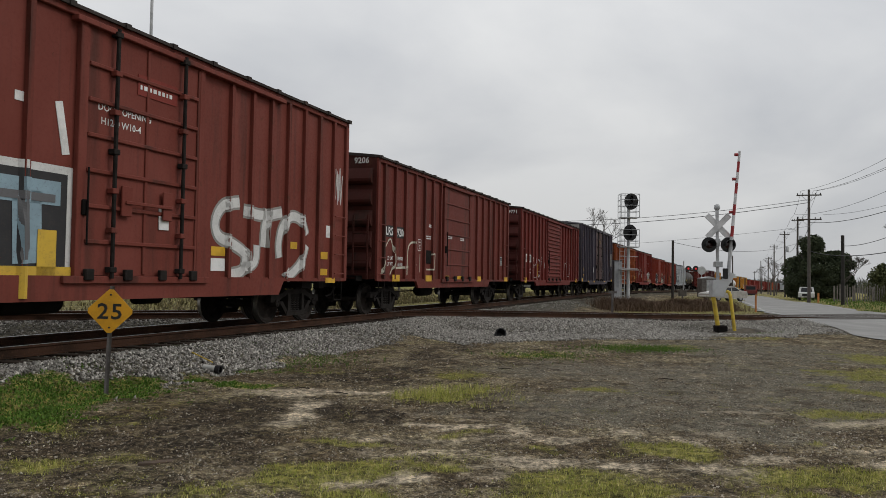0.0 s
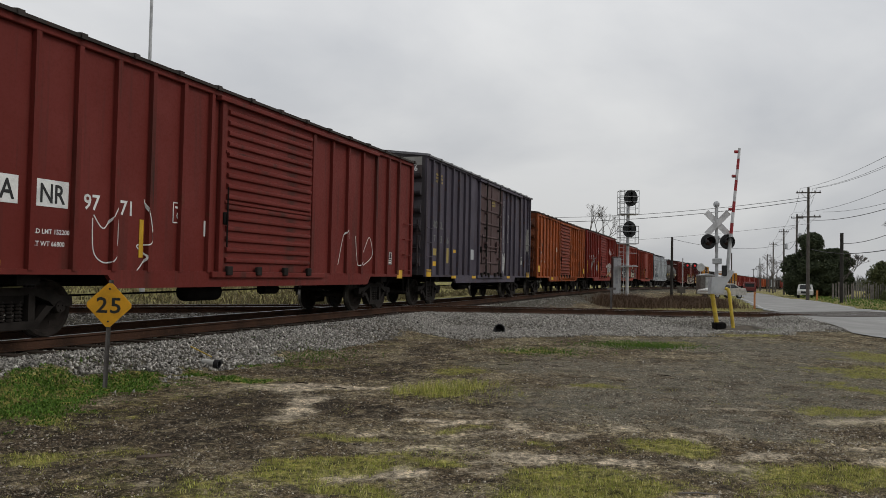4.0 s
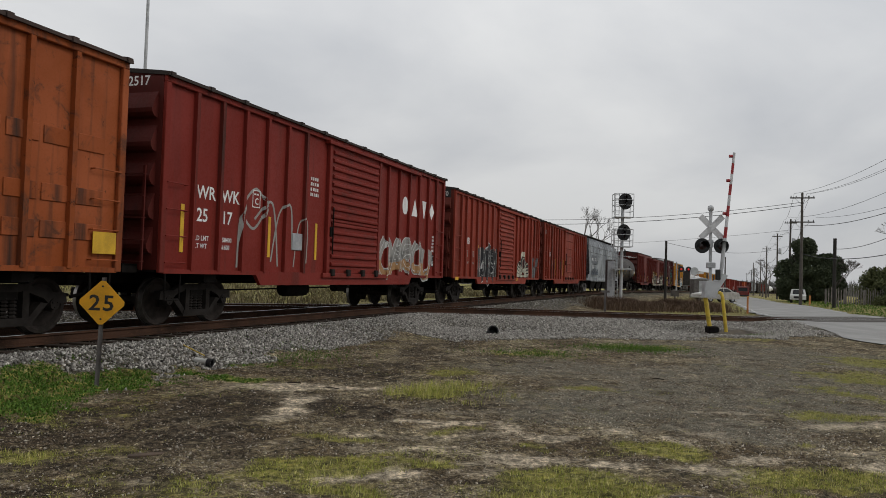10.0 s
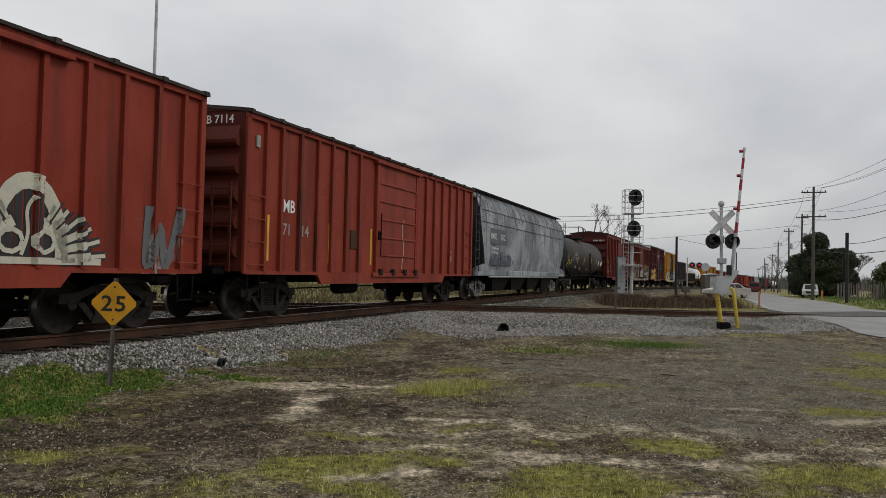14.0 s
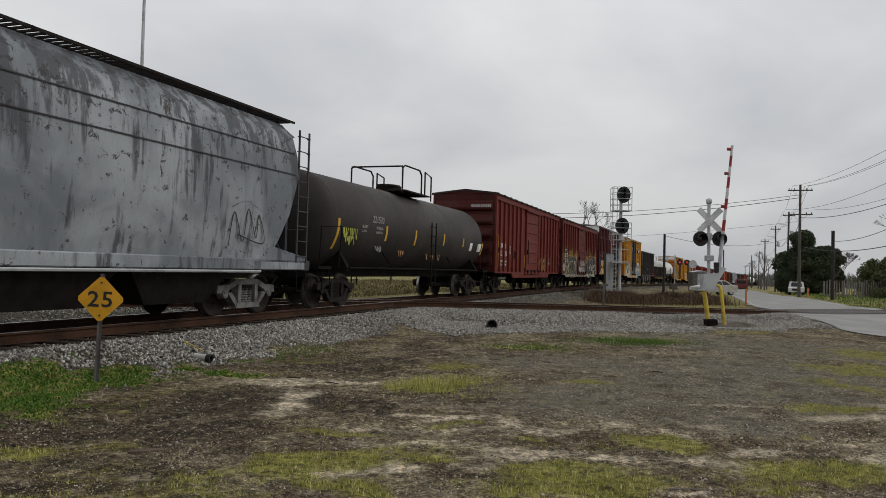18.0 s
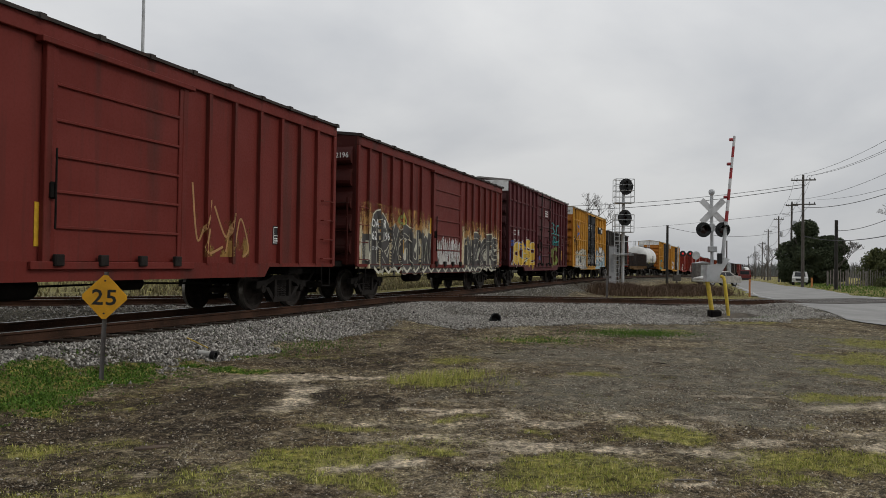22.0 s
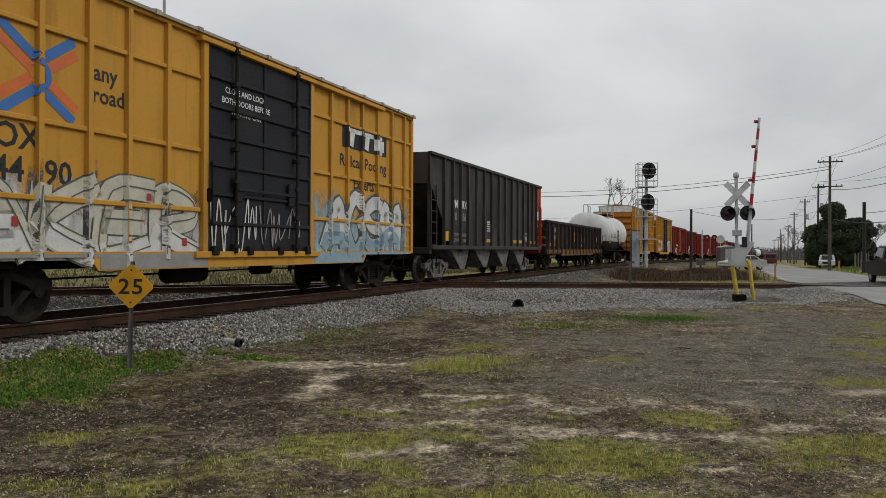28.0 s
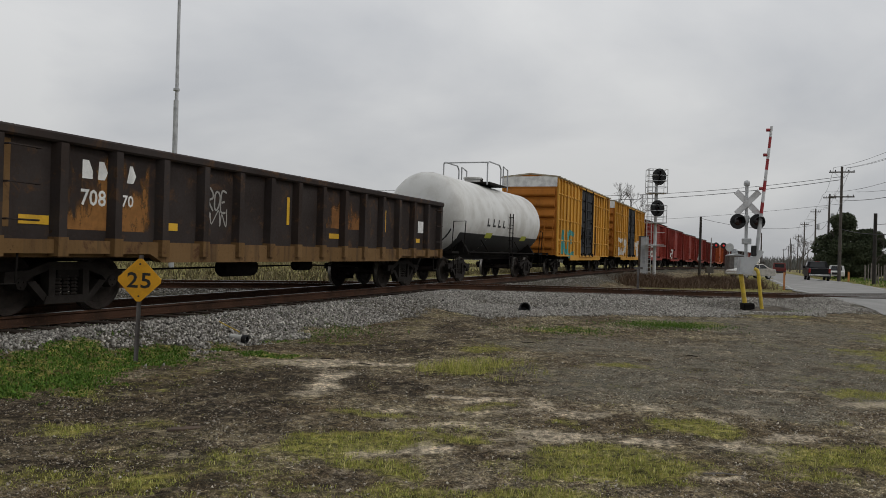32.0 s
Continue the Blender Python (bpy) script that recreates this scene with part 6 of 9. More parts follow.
    for i in range(4):
        x = -4.05 + i * 2.7
        part("hopper_chute", Build().prism([(x - 1.1, z0 - 0.05), (x + 1.1, z0 - 0.05), (x + 0.55, 0.42), (x + 0.1, 0.42)], -1.3, 1.3, "y"), grey, car)
        part("chute_door", Build().prism([(x + 0.56, 0.40), (x + 0.62, 0.40), (x + 1.12, 1.1), (x + 1.06, 1.12)], -1.35, -0.2, "y"), M["under"], car)
    part("centre_sill", Build().box(-hl + 0.1, hl - 0.1, -0.25, 0.25, 0.8, 1.05), M["under"], car)
    ends_gear(car, hl)
    return car, hl, w


def gondola(order, mid, label):
    """A long, low gondola with bent ribs and a rusty lower chord."""
    L, H = 16.3, 2.56
    hl, half, w = L / 2, L / 2 - 1.9, 1.45
    paint = car_paint("gondola_paint", (0.026, 0.020, 0.018), 0.85, 0.5, 0.5, 0.7, (0.085, 0.046, 0.024))
    rusty = car_paint("rusty_yellow_chord", (0.13, 0.075, 0.03), 0.9, 0.8, 0.4, 0.75, (0.07, 0.035, 0.02))
    car = railcar("gondola", label, mid, half, order, TRUCK_DARK)
    car["category"] = "gondola"
    z0 = 0.92
    xs = [-hl + 0.22 + i * (L - 0.44) / 15 for i in range(16)]
    for s in (-1, 1):
        part("side_wall", Build().box(-hl, hl, min(s * w, s * (w - 0.05)), max(s * w, s * (w - 0.05)), z0 + 0.2, H), paint, car)
        part("top_chord", Build().box(-hl - 0.04, hl + 0.04, min(s * (w - 0.1), s * (w + 0.13)), max(s * (w - 0.1), s * (w + 0.13)), H - 0.02, H + 0.13, 0.03), paint, car)
        part("lower_chord", Build().prism([(-hl, z0 + 0.22), (-hl, z0 + 0.02), (-half + 1.2, z0 + 0.02), (-half + 1.5, z0 - 0.12), (half - 1.5, z0 - 0.12), (half - 1.2, z0 + 0.02), (hl, z0 + 0.02), (hl, z0 + 0.22)], min(s * (w - 0.05), s * (w + 0.1)), max(s * (w - 0.05), s * (w + 0.1)), "y"), rusty, car)
        rm = Build().prism([(-0.11, 0), (-0.07, -0.15), (0.07, -0.15), (0.11, 0)], z0 + 0.2, H - 0.02, "z").mesh("rib", paint)
        foot = Build().prism([(-0.13, 0.0), (-0.09, -0.17), (0.09, -0.17), (0.13, 0.0)], z0 - 0.02, z0 + 0.26, "z").mesh("rib_foot", rusty)
        for x in xs:
            part("rib", rm, None, car, at=pose(x, s * w, 0, 0, 0, 0 if s < 0 else 180))
            part("rib_foot", foot, None, car, at=pose(x, s * w, 0, 0, 0, 0 if s < 0 else 180))
        for q in (-1, 1):
            grab_irons(car, pose(q * (hl - 0.55), s * (w + 0.22), 0, 0, 0, 0 if s < 0 else 180), 0.5, 1.4, 2.4, 3, paint)
            part("stirrup_step", STIRRUP, None, car, at=(q * (hl - 0.4), s * (w + 0.05), 0))
    for q in (-1, 1):
        part("end_wall", Build().box(min(q * hl, q * (hl - 0.06)), max(q * hl, q * (hl - 0.06)), -w, w, z0, H + 0.1), paint, car)
        for z in (1.35, 1.75, 2.15):
            part("end_rib", Build().box(min(q * hl, q * (hl + 0.09)), max(q * hl, q * (hl + 0.09)), -w, w, z - 0.08, z + 0.08, 0.03), rusty if z < 2 else paint, car)
    part("floor", Build().box(-hl + 0.05, hl - 0.05, -w + 0.06, w - 0.06, z0 - 0.04, z0 + 0.1), rusty, car)
    for i in range(13):
        load = Build()
        r = random.Random(i + 70)
        x = -hl + 1 + i * 1.15
        load.lathe([(0.0, 0.45), (0.3, 0.42), (0.45, 0.0)], 7, "z", (0, 0, 0))
        part("scrap_heap", load, M["rail_side"], car, at=pose(x, r.uniform(-0.6, 0.6), z0 + 0.1, 0, 0, r.uniform(0, 90)))
    RIBS[car.name] = ([], w)
    underframe(car, hl, half)
    ends_gear(car, hl)
    return car, hl, w, rusty


def end_number(car, hl, text, z, mat, size=0.24, y=0.1):
    """Writing on the leading end wall."""
    ob = lettering(text, size, mat, car, 0, 0, 0, "end_lettering")
    wide = max(v.co.x for v in ob.data.vertices)
    ob.matrix_basis = pose(-hl - 0.168, -1.36 + y * 0.5 + wide, z, 90, 0, -90)
    return ob


def stencils(car, w, rows, mat):
    """rows: (text, size, x, z) between the ribs."""
    for text, size, x, z in rows:
        lettering(text, size, mat, car, x, -w - 0.006, z)


def build_train():
    W, K, Y = M["white"], M["black"], M["yellow"]
    S = SPRAY
    # -- brown-red high-cube with plug door
    car, p, hl, w = boxcar(1, 18.13 - 7.4, 15.3, 5.22, (0.165, 0.056, 0.047), "brown-red high-cube boxcar with plug door and white graffiti", "plug", (-1.45, 1.45), 0.86, rust=0.4, streak=0.5, sill=0.7, ribs_at=[-6.9, -6.15, -5.4, -4.65, -3.9, -3.15, -2.4, 2.47, 3.22, 3.95, 4.67, 5.4, 6.13, 6.87])
    stencils(car, w + 0.06, [("DOOR OPENING", 0.16, -1.12, 3.72), ("H12-0 W10-4", 0.16, -1.05, 3.5)], W)
    part("notice_panel", Build().box(-0.25, 0.75, -w - 0.075, -w - 0.062, 4.15, 4.5), car_paint("notice_red", (0.2, 0.05, 0.045), 0.2, 0.2, 0.2), car)
    bars(2, W, car, -0.2, -w - 0.078, 4.37, 0.85, 0.12, seed=3)
    def letters(x0, x1, z0, z1, strokes):
        return [bend([(x0 + (x1 - x0) * u, z0 + (z1 - z0) * v) for u, v in st], 5) if len(st) > 2 else [(x0 + (x1 - x0) * u, z0 + (z1 - z0) * v) for u, v in st] for st in strokes]
    tag = letters(1.95, 5.7, 1.1, 2.62, [[(0.24, 1.0), (0.1, 0.93), (0.03, 0.72), (0.06, 0.52), (0.2, 0.42), (0.3, 0.3), (0.28, 0.08), (0.16, 0.02)], [(0.27, 0.12), (0.4, 0.2), (0.42, 0.44)], [(0.28, 0.9), (0.48, 0.87), (0.68, 0.95)], [(0.52, 0.96), (0.49, 0.7), (0.48, 0.42)],
                                          [(0.98, 0.66), (0.92, 0.86), (0.8, 0.92), (0.69, 0.75), (0.65, 0.5), (0.66, 0.28)], [(0.98, 0.5), (0.94, 0.3), (0.86, 0.12), (0.77, 0.02), (0.72, 0.1)]])
    drape(car, [(q, 0.3) for q in tag], S["ash"], "graffiti_outline", 0.005)
    drape(car, [(q, 0.2) for q in tag], S["white"], "graffiti", 0.012, "white sprayed graffiti letters")
    drape(car, [([(-7.5, 1.9), (-1.5, 1.9)], 1.65)], S["white"], "graffiti_rim", 0.005)
    drape(car, [([(-7.5, 1.88), (-1.62, 1.88)], 1.45)], S["black"], "graffiti_ground", 0.012)
    drape(car, [([(-3.6, 2.3), (-1.75, 2.3)], 0.36), ([(-2.35, 2.3), (-2.3, 1.25)], 0.5), ([(-5.6, 1.35), (-5.5, 2.45)], 0.5), ([(-5.6, 2.3), (-4.2, 2.3)], 0.34), ([(-5.6, 1.7), (-4.5, 1.7)], 0.3), ([(-7.2, 1.3), (-6.9, 2.4)], 0.45)], S["sky"], "graffiti", 0.02, "blocky blue-grey graffiti letters on black")
    drape(car, [([(-3.5, 2.22), (-1.85, 2.22)], 0.12), ([(-2.45, 2.2), (-2.4, 1.3)], 0.12), ([(-5.7, 1.4), (-5.6, 2.3)], 0.12)], S["grey"], "graffiti_shade", 0.026)
    drape(car, [([(-7.5, 0.98), (-1.5, 0.98)], 0.46), ([(-1.98, 1.0), (-1.98, 1.75)], 0.34), ([(-4.0, 1.0), (-3.95, 1.6)], 0.4)], S["yellow"], "yellow_graffiti_band", 0.03)
    drape(car, [([(-3.3, 1.3), (-2.95, 1.75), (-2.8, 1.3)], 0.1)], S["red"], "graffiti_wedge", 0.03)
    scrawl(car, 6.9, 7.45, 2.9, 3.8, S["white"], 0.035, 12)
    scrawl(car, -1.1, -0.2, 1.15, 1.6, S["white"], 0.03, 13)
    scrawl(car, 0.0, 1.2, 1.15, 1.5, S["white"], 0.03, 14)
    for x, z, a, c, m in ((1.95, 1.5, 0.45, 0.18, Y), (1.95, 1.2, 0.45, 0.25, W), (4.9, 1.75, 0.3, 0.16, Y), (6.35, 1.15, 0.35, 0.16, Y), (6.35, 1.55, 0.35, 0.18, Y), (0.35, 1.9, 0.25, 0.4, W), (-2.6, 3.55, 0.3, 0.14, W), (6.6, 2.1, 0.2, 0.3, W)):
        part("placard", Build().box(x, x + a, -w - 0.09 if -1.4 < x < 1.4 else -w - 0.01, -w - 0.07 if -1.4 < x < 1.4 else -w - 0.003, z, z + c), m, car)
    part("placard", Build().box(-0.07, 0.07, -0.008, 0.0, -0.4, 0.4), W, car, at=pose(-1.75, -w - 0.004, 3.3, 0, -12, 0))
    sill_marks(car, hl, w, (6.5,))
    # -- dark red, four-panel door
    car, p, hl, w = boxcar(2, 35.14 - 7.51, 14.66, 4.62, (0.135, 0.042, 0.036), "dark red boxcar with panel door and faint white drips", "panel", (-1.62, 1.45), rust=0.45, streak=0.6, ribs_at=[-6.8, -6.0, -5.18, -4.36, -3.5, -2.72, -1.95, 2.39, 3.26, 4.14, 4.93, 5.75, 6.51])
    for x0, x1 in ((-6.62, -5.95), (-5.78, -5.12)):
        part("number_panel", Build().box(x0, x1, -w - 0.008, -w - 0.002, 2.33, 2.68), K, car)
    stencils(car, w + 0.004, [("LRS", 0.34, -6.6, 2.39), ("LD LMT", 0.15, -6.5, 1.65), ("LT WT", 0.15, -6.5, 1.47), ("155700", 0.15, -5.72, 1.65), ("66300", 0.15, -5.68, 1.47)], W)
    lettering("9206", 0.34, W, car, -5.77, -w - 0.012, 2.39, width=0.63)
    end_number(car, hl, "9206", 4.4, W)
    plate_mark(car, -4.0, 2.0, -w - 0.003, "C", W)
    bars(2, W, car, -3.3, -w - 0.005, 2.5, 0.5, 0.07, seed=52)
    part("hatch_plate", Build().box(-3.35, -2.8, -w - 0.03, -w, 1.6, 2.05, 0.01), M["under"], car)
    drape(car, [(bend([(-6.9, 1.2), (-6.6, 2.0), (-6.2, 2.25), (-6.0, 1.6), (-6.25, 1.2)]), 0.05), (bend([(-4.9, 1.2), (-4.8, 2.1), (-4.2, 2.2), (-4.3, 1.5)]), 0.06), ([(-6.0, 1.4), (-4.8, 1.45)], 0.07), ([(-3.2, 1.4), (-2.4, 1.4), (-2.35, 1.95), (-3.1, 1.9)], 0.05), ([(-3.8, 1.9), (-3.8, 1.3)], 0.04)], S["cream"], "graffiti_tag", 0.005)
    for x in (-3.0, -1.2, 0.2):
        bars(2, W, car, x, -w - 0.005 if abs(x) > 1.6 else -w - 0.07, 2.9 - 0.3 * (x > -2), 0.45, 0.06, seed=int(x * 10) + 50)
    info_panel(car, 6.0, 1.7, -w - 0.003, 0.4, 0.42, 60)
    sill_marks(car, hl, w, (-6.2, -3.4, -1.6, -0.1, 2.4, 6.6), 1.2, 0.2, 0.55)
    # -- dark red, corrugated door
    car, p, hl, w = boxcar(3, 53.39 - 7.8, 16.2, 4.68, (0.135, 0.03, 0.027), "dark red boxcar with ribbed door and small white panels", "corrugated", (-2.05, 1.6), rust=0.22, ribs_at=[-7.3, -6.5, -5.7, -4.88, -4.05, -3.22, -2.4, 2.6, 3.5, 4.4, 5.3, 6.15, 6.95])
    end_number(car, hl, "9771", 4.38, W)
    for x0, x1, text in ((-7.15, -6.7, "IA"), (-6.4, -5.8, "NR")):
        part("number_panel", Build().box(x0, x1, -w - 0.008, -w - 0.002, 2.0, 2.4), W, car, "white panel with black letters")
        lettering(text, 0.4, K, car, x0 + 0.06, -w - 0.012, 2.06, width=x1 - x0 - 0.12)
    stencils(car, w, [("97", 0.34, -5.5, 2.03), ("71", 0.34, -4.72, 2.0), ("LD LMT 152200", 0.1, -6.42, 1.6), ("LT WT 66800", 0.1, -6.42, 1.42)], W)
    plate_mark(car, -3.4, 1.95, -w - 0.003, "C", W)
    drape(car, [(bend([(-5.3, 1.9), (-5.25, 1.35), (-4.95, 1.2), (-4.75, 1.5), (-4.8, 2.1), (-5.05, 1.75), (-5.28, 1.95)]), 0.022), (bend([(-4.4, 0.95), (-4.1, 1.3), (-4.3, 1.5), (-4.0, 1.6), (-4.15, 2.3)]), 0.022), (bend([(3.1, 1.3), (3.4, 2.1), (3.7, 2.2), (3.6, 1.4)]), 0.025), (bend([(4.1, 2.1), (4.3, 1.3), (4.7, 1.8), (5.0, 2.1), (5.2, 1.6), (4.6, 1.3)]), 0.025)], S["white"], "graffiti_tag", 0.005)
    upright_marks(car, w, (-4.25,), 1.3, 1.95)
    info_panel(car, 6.2, 1.35, -w - 0.003, 0.4, 0.4, 64)
    part("placard", Build().box(-2.5, -2.3, -w - 0.01, -w - 0.002, 1.75, 2.05), W, car)
    sill_marks(car, hl, w, (-7.4, 6.9), 1.2, 0.25, 0.4)
    # -- faded blue-purple, plug door
    car, p, hl, w = boxcar(4, 69.91 - 7.4, 15.3, 5.12, (0.060, 0.052, 0.068), "faded blue-purple boxcar with rust-stained plug door", "plug", (-1.5, 1.99), 0.88, rust=0.5, streak=0.6, fade=0.45, doorcol=(0.075, 0.046, 0.045), roofcol=(0.16, 0.16, 0.17), endcol=(0.05, 0.045, 0.05), top_edge=0.12, ribs_at=[-7.0, -6.3, -5.6, -4.86, -4.12, -3.39, -2.71, 2.86, 3.6, 4.4, 5.47, 6.3, 7.1])
    end_number(car, hl, "NOKL 570366", 4.55, W, 0.26, 0.2)
    part("end_panel", Build().box(-hl - 0.01, -hl + 0.0, -1.35, -0.3, 4.75, 5.05), S["ash"], car)
    stencils(car, w, [("NO", 0.37, -6.9, 2.7), ("KL", 0.37, -6.2, 2.7), ("57", 0.37, -6.9, 2.2), ("03", 0.37, -6.2, 2.2), ("66", 0.37, -5.48, 2.2)], S["faded"])
    for x, z, a, c in ((-6.85, 1.75, 0.45, 0.24), (-5.5, 1.5, 0.4, 0.55), (-6.85, 1.38, 0.45, 0.16), (-4.6, 1.9, 0.3, 0.12)):
        part("placard", Build().box(x, x + a, -w - 0.008, -w - 0.002, z, z + c), S["ochre"] if c > 0.2 else Y, car)
    bars(3, S["ochre"], car, -6.6, -w - 0.005, 4.55, 0.7, 0.12, seed=71)
    bars(3, S["ochre"], car, 0.2, -w - 0.075, 4.3, 0.6, 0.12, seed=72)
    info_panel(car, 5.6, 1.6, -w - 0.003, 0.5, 0.42, 56)
    part("placard", Build().box(-2.6, -2.1, -w - 0.03, -w - 0.002, 1.7, 2.1), M["galv"], car)
    scrawl(car, 2.3, 2.8, 1.3, 2.0, S["white"], 0.035, 41)
    scrawl(car, 6.85, 7.1, 2.3, 3.4, S["ash"], 0.03, 42)
    drape(car, [([(2.5, 1.6), (2.5, 4.6)], 0.03), ([(3.3, 2.6), (3.3, 3.9)], 0.03)], S["white"], "graffiti_drip", 0.005)
    sill_marks(car, hl, w, (-7.5, 6.9), 1.25, 0.24, 0.45)
    sill_marks(car, hl, w, (-4.9, -2.4, 3.0), 1.05, 0.1, 0.5)
    # -- orange, rusted
    car, p, hl, w = boxcar(5, 86.88 - 7.4, 15.3, 4.55, (0.26, 0.085, 0.026), "orange-red boxcar with rusted ribbed door", "corrugated", (-1.41, 1.76), rust=0.75, streak=0.8, fade=0.6, doorcol=(0.165, 0.038, 0.019), roofcol=(0.05, 0.035, 0.03), ribs_at=[-6.89, -6.05, -5.2, -4.35, -3.5, -2.65, -1.81, 2.3, 3.15, 4.0, 4.85, 5.7, 6.55])
    stencils(car, w, [("ATW", 0.37, -6.78, 2.75), ("740", 0.36, -6.75, 2.2), ("92", 0.36, -5.92, 2.2), ("LD LMT", 0.16, -6.65, 1.85), ("LT WT", 0.16, -6.6, 1.65), ("153900", 0.15, -5.8, 1.85)], S["ash"])
    lv = Build().box(-0.28, 0.28, -0.02, 0.0, 0.0, 0.26, 0.008).mesh("side_panel", p)
    for i in range(8):
        for z in (1.5, 2.05, 2.9):
            part("side_panel", lv, None, car, at=(-6.35 + i * 0.6 if i < 7 else 2.4, -w, z))
            part("side_panel", lv, None, car, at=(2.4 + i * 0.65, -w, z))
    part("placard", Build().box(-2.35, -2.05, -w - 0.01, -w - 0.002, 2.55, 2.82), S["cream"], car)
    sill_marks(car, hl, w, (-7.4, 7.0), 1.65, 0.35, 0.5)
    sill_marks(car, hl, w, (-3.9, 0.0, 3.2), 1.02, 0.16, 0.55)
    tooth = Build().prism([(-0.09, 0.0), (0.09, 0.0), (0.05, -0.2), (-0.05, -0.2)], -0.03, 0.03, "y").mesh("sill_tooth", p)
    for i in range(17):
        part("sill_tooth", tooth, None, car, at=(-1.5 + i * 0.36, -w - 0.1, 1.06))
    # -- dark red with large white letters
    car, p, hl, w = boxcar(6, 103.12 - 7.4, 15.3, 4.6, (0.175, 0.028, 0.022), "dark red boxcar with white lettering and silver graffiti", "corrugated", (-1.33, 1.8), rust=0.18, streak=0.35, ribs_at=[-6.73, -5.91, -5.08, -4.23, -3.37, -2.51, 2.51, 3.38, 4.24, 5.1, 5.98, 6.78])
    end_number(car, hl, "WRWK 2517", 4.35, W)
    stencils(car, w, [("WR", 0.36, -6.6, 2.46), ("WK", 0.36, -5.8, 2.46), ("25", 0.36, -6.58, 2.02), ("17", 0.36, -5.78, 2.02), ("LD LMT", 0.13, -6.62, 1.65), ("LT WT", 0.13, -6.62, 1.5), ("158400", 0.13, -5.8, 1.65), ("61600", 0.13, -5.8, 1.5)], W)
    plate_mark(car, -4.7, 2.45, -w - 0.003, "C", W)
    for q in ([(3.98 + 0.24 * math.cos(k * 0.524), 3.3 + 0.29 * math.sin(k * 0.524)) for k in range(12)], [(4.55, 3.02), (5.08, 3.02), (4.82, 3.6)], [(5.5, 3.6), (5.66, 3.02), (5.72, 3.02), (5.9, 3.6)], [(6.2, 3.3), (6.45, 3.02), (6.7, 3.3), (6.45, 3.6)]):
        flat_shape([q], W, car, -w - 0.006, "owner_mark", "white block shape of the owner's mark")
    drape(car, [(bend([(-5.2, 1.15), (-5.1, 2.3), (-4.6, 2.85), (-4.2, 2.5), (-4.6, 2.0), (-5.0, 2.2)]), 0.06), (bend([(-4.6, 2.2), (-3.9, 2.6), (-3.6, 1.2)]), 0.06), (bend([(-3.9, 1.3), (-3.6, 2.4), (-3.1, 2.6), (-3.0, 1.6)]), 0.055), (bend([(-2.9, 1.2), (-2.7, 2.2), (-2.3, 2.3), (-2.3, 1.3)]), 0.045)], S["ash"], "graffiti_tag", 0.006)
    piece(car, "OAROU", 2.0, 6.4, 1.15, 2.1, S["ash"], S["white"], 0.3, 0.025, 22, S["tan"], S["white"], wild=0.12, label="silver graffiti letters with tan shading")
    part("hatch_plate", Build().box(-3.0, -2.55, -w - 0.03, -w, 1.6, 2.0, 0.01), M["galv"], car)
    bars(4, W, car, -2.2, -w - 0.005, 3.35, 0.4, 0.13, seed=81)
    info_panel(car, 6.55, 1.4, -w - 0.003, 0.42, 0.4, 83)
    bars(5, W, car, 6.55, -w - 0.005, 2.4, 0.4, 0.12, seed=84)
    upright_marks(car, w, (-7.05, -4.05, -1.9), 1.4, 2.3)
    # -- red with black and white graffiti
    car, p, hl, w = boxcar(7, 119.62 - 7.4, 15.3, 4.42, (0.225, 0.047, 0.03), "red boxcar with ribbed door and black-and-white graffiti", "corrugated", (-1.2, 1.6), 0.82, rust=0.28, streak=0.4, fade=0.4, ribs_at=[-6.76, -6.1, -5.33, -4.56, -3.75, -2.99, -2.15, 2.33, 3.13, 3.94, 4.77, 5.56, 6.37, 7.06])
    part("end_panel", Build().box(-hl - 0.01, -hl, -1.35, 1.35, 4.05, 4.4), K, car)
    end_number(car, hl, "MB 7170", 4.12, W, 0.24)
    stencils(car, w, [("MB", 0.37, -5.97, 2.4)], W)
    stencils(car, w, [("71", 0.37, -5.97, 1.88), ("70", 0.37, -5.2, 1.88), ("LD LMT", 0.13, -5.97, 1.6), ("158400", 0.13, -5.2, 1.6)], S["ash"])
    piece(car, "UOGXW", -4.3, -1.15, 1.05, 2.3, S["black"], S["white"], 0.5, 0.035, 27, None, S["white"], label="black graffiti letters with white outline")
    drape(car, [([(x, 1.7), (x + 0.22, 1.7)], 0.03) for x in (-3.6, -2.7, -1.8)] + [([(x + 0.11, 1.58), (x + 0.11, 1.82)], 0.03) for x in (-3.6, -2.7, -1.8)], S["white"], "graffiti_star", 0.032)
    cx, cz = 3.78, 1.15
    fan = []
    for q in (-1, 1):
        for i in range(6):
            a = math.radians(6 + 12 * i)
            r0, r1 = 0.62, 1.5 - 0.07 * i
            fan += [([(cx + q * r0 * math.cos(a), cz + r0 * math.sin(a) * 0.85), (cx + q * (r1 - 0.3) * math.cos(a), cz + (r1 - 0.3) * math.sin(a) * 0.8)], 0.17), ([(cx + q * (r1 - 0.34) * math.cos(a), cz + (r1 - 0.34) * math.sin(a) * 0.8), (cx + q * r1 * math.cos(a), cz + r1 * math.sin(a) * 0.8)], 0.08)]
    arc = [(cx + 0.62 * math.cos(math.radians(a)), cz + 0.05 + 1.12 * math.sin(math.radians(a))) for a in range(0, 181, 15)]
    drape(car, [([(x, cz + 0.02), (x, z)], 0.13) for x, z in arc[2:-2]], S["black"], "graffiti_ground", 0.008)
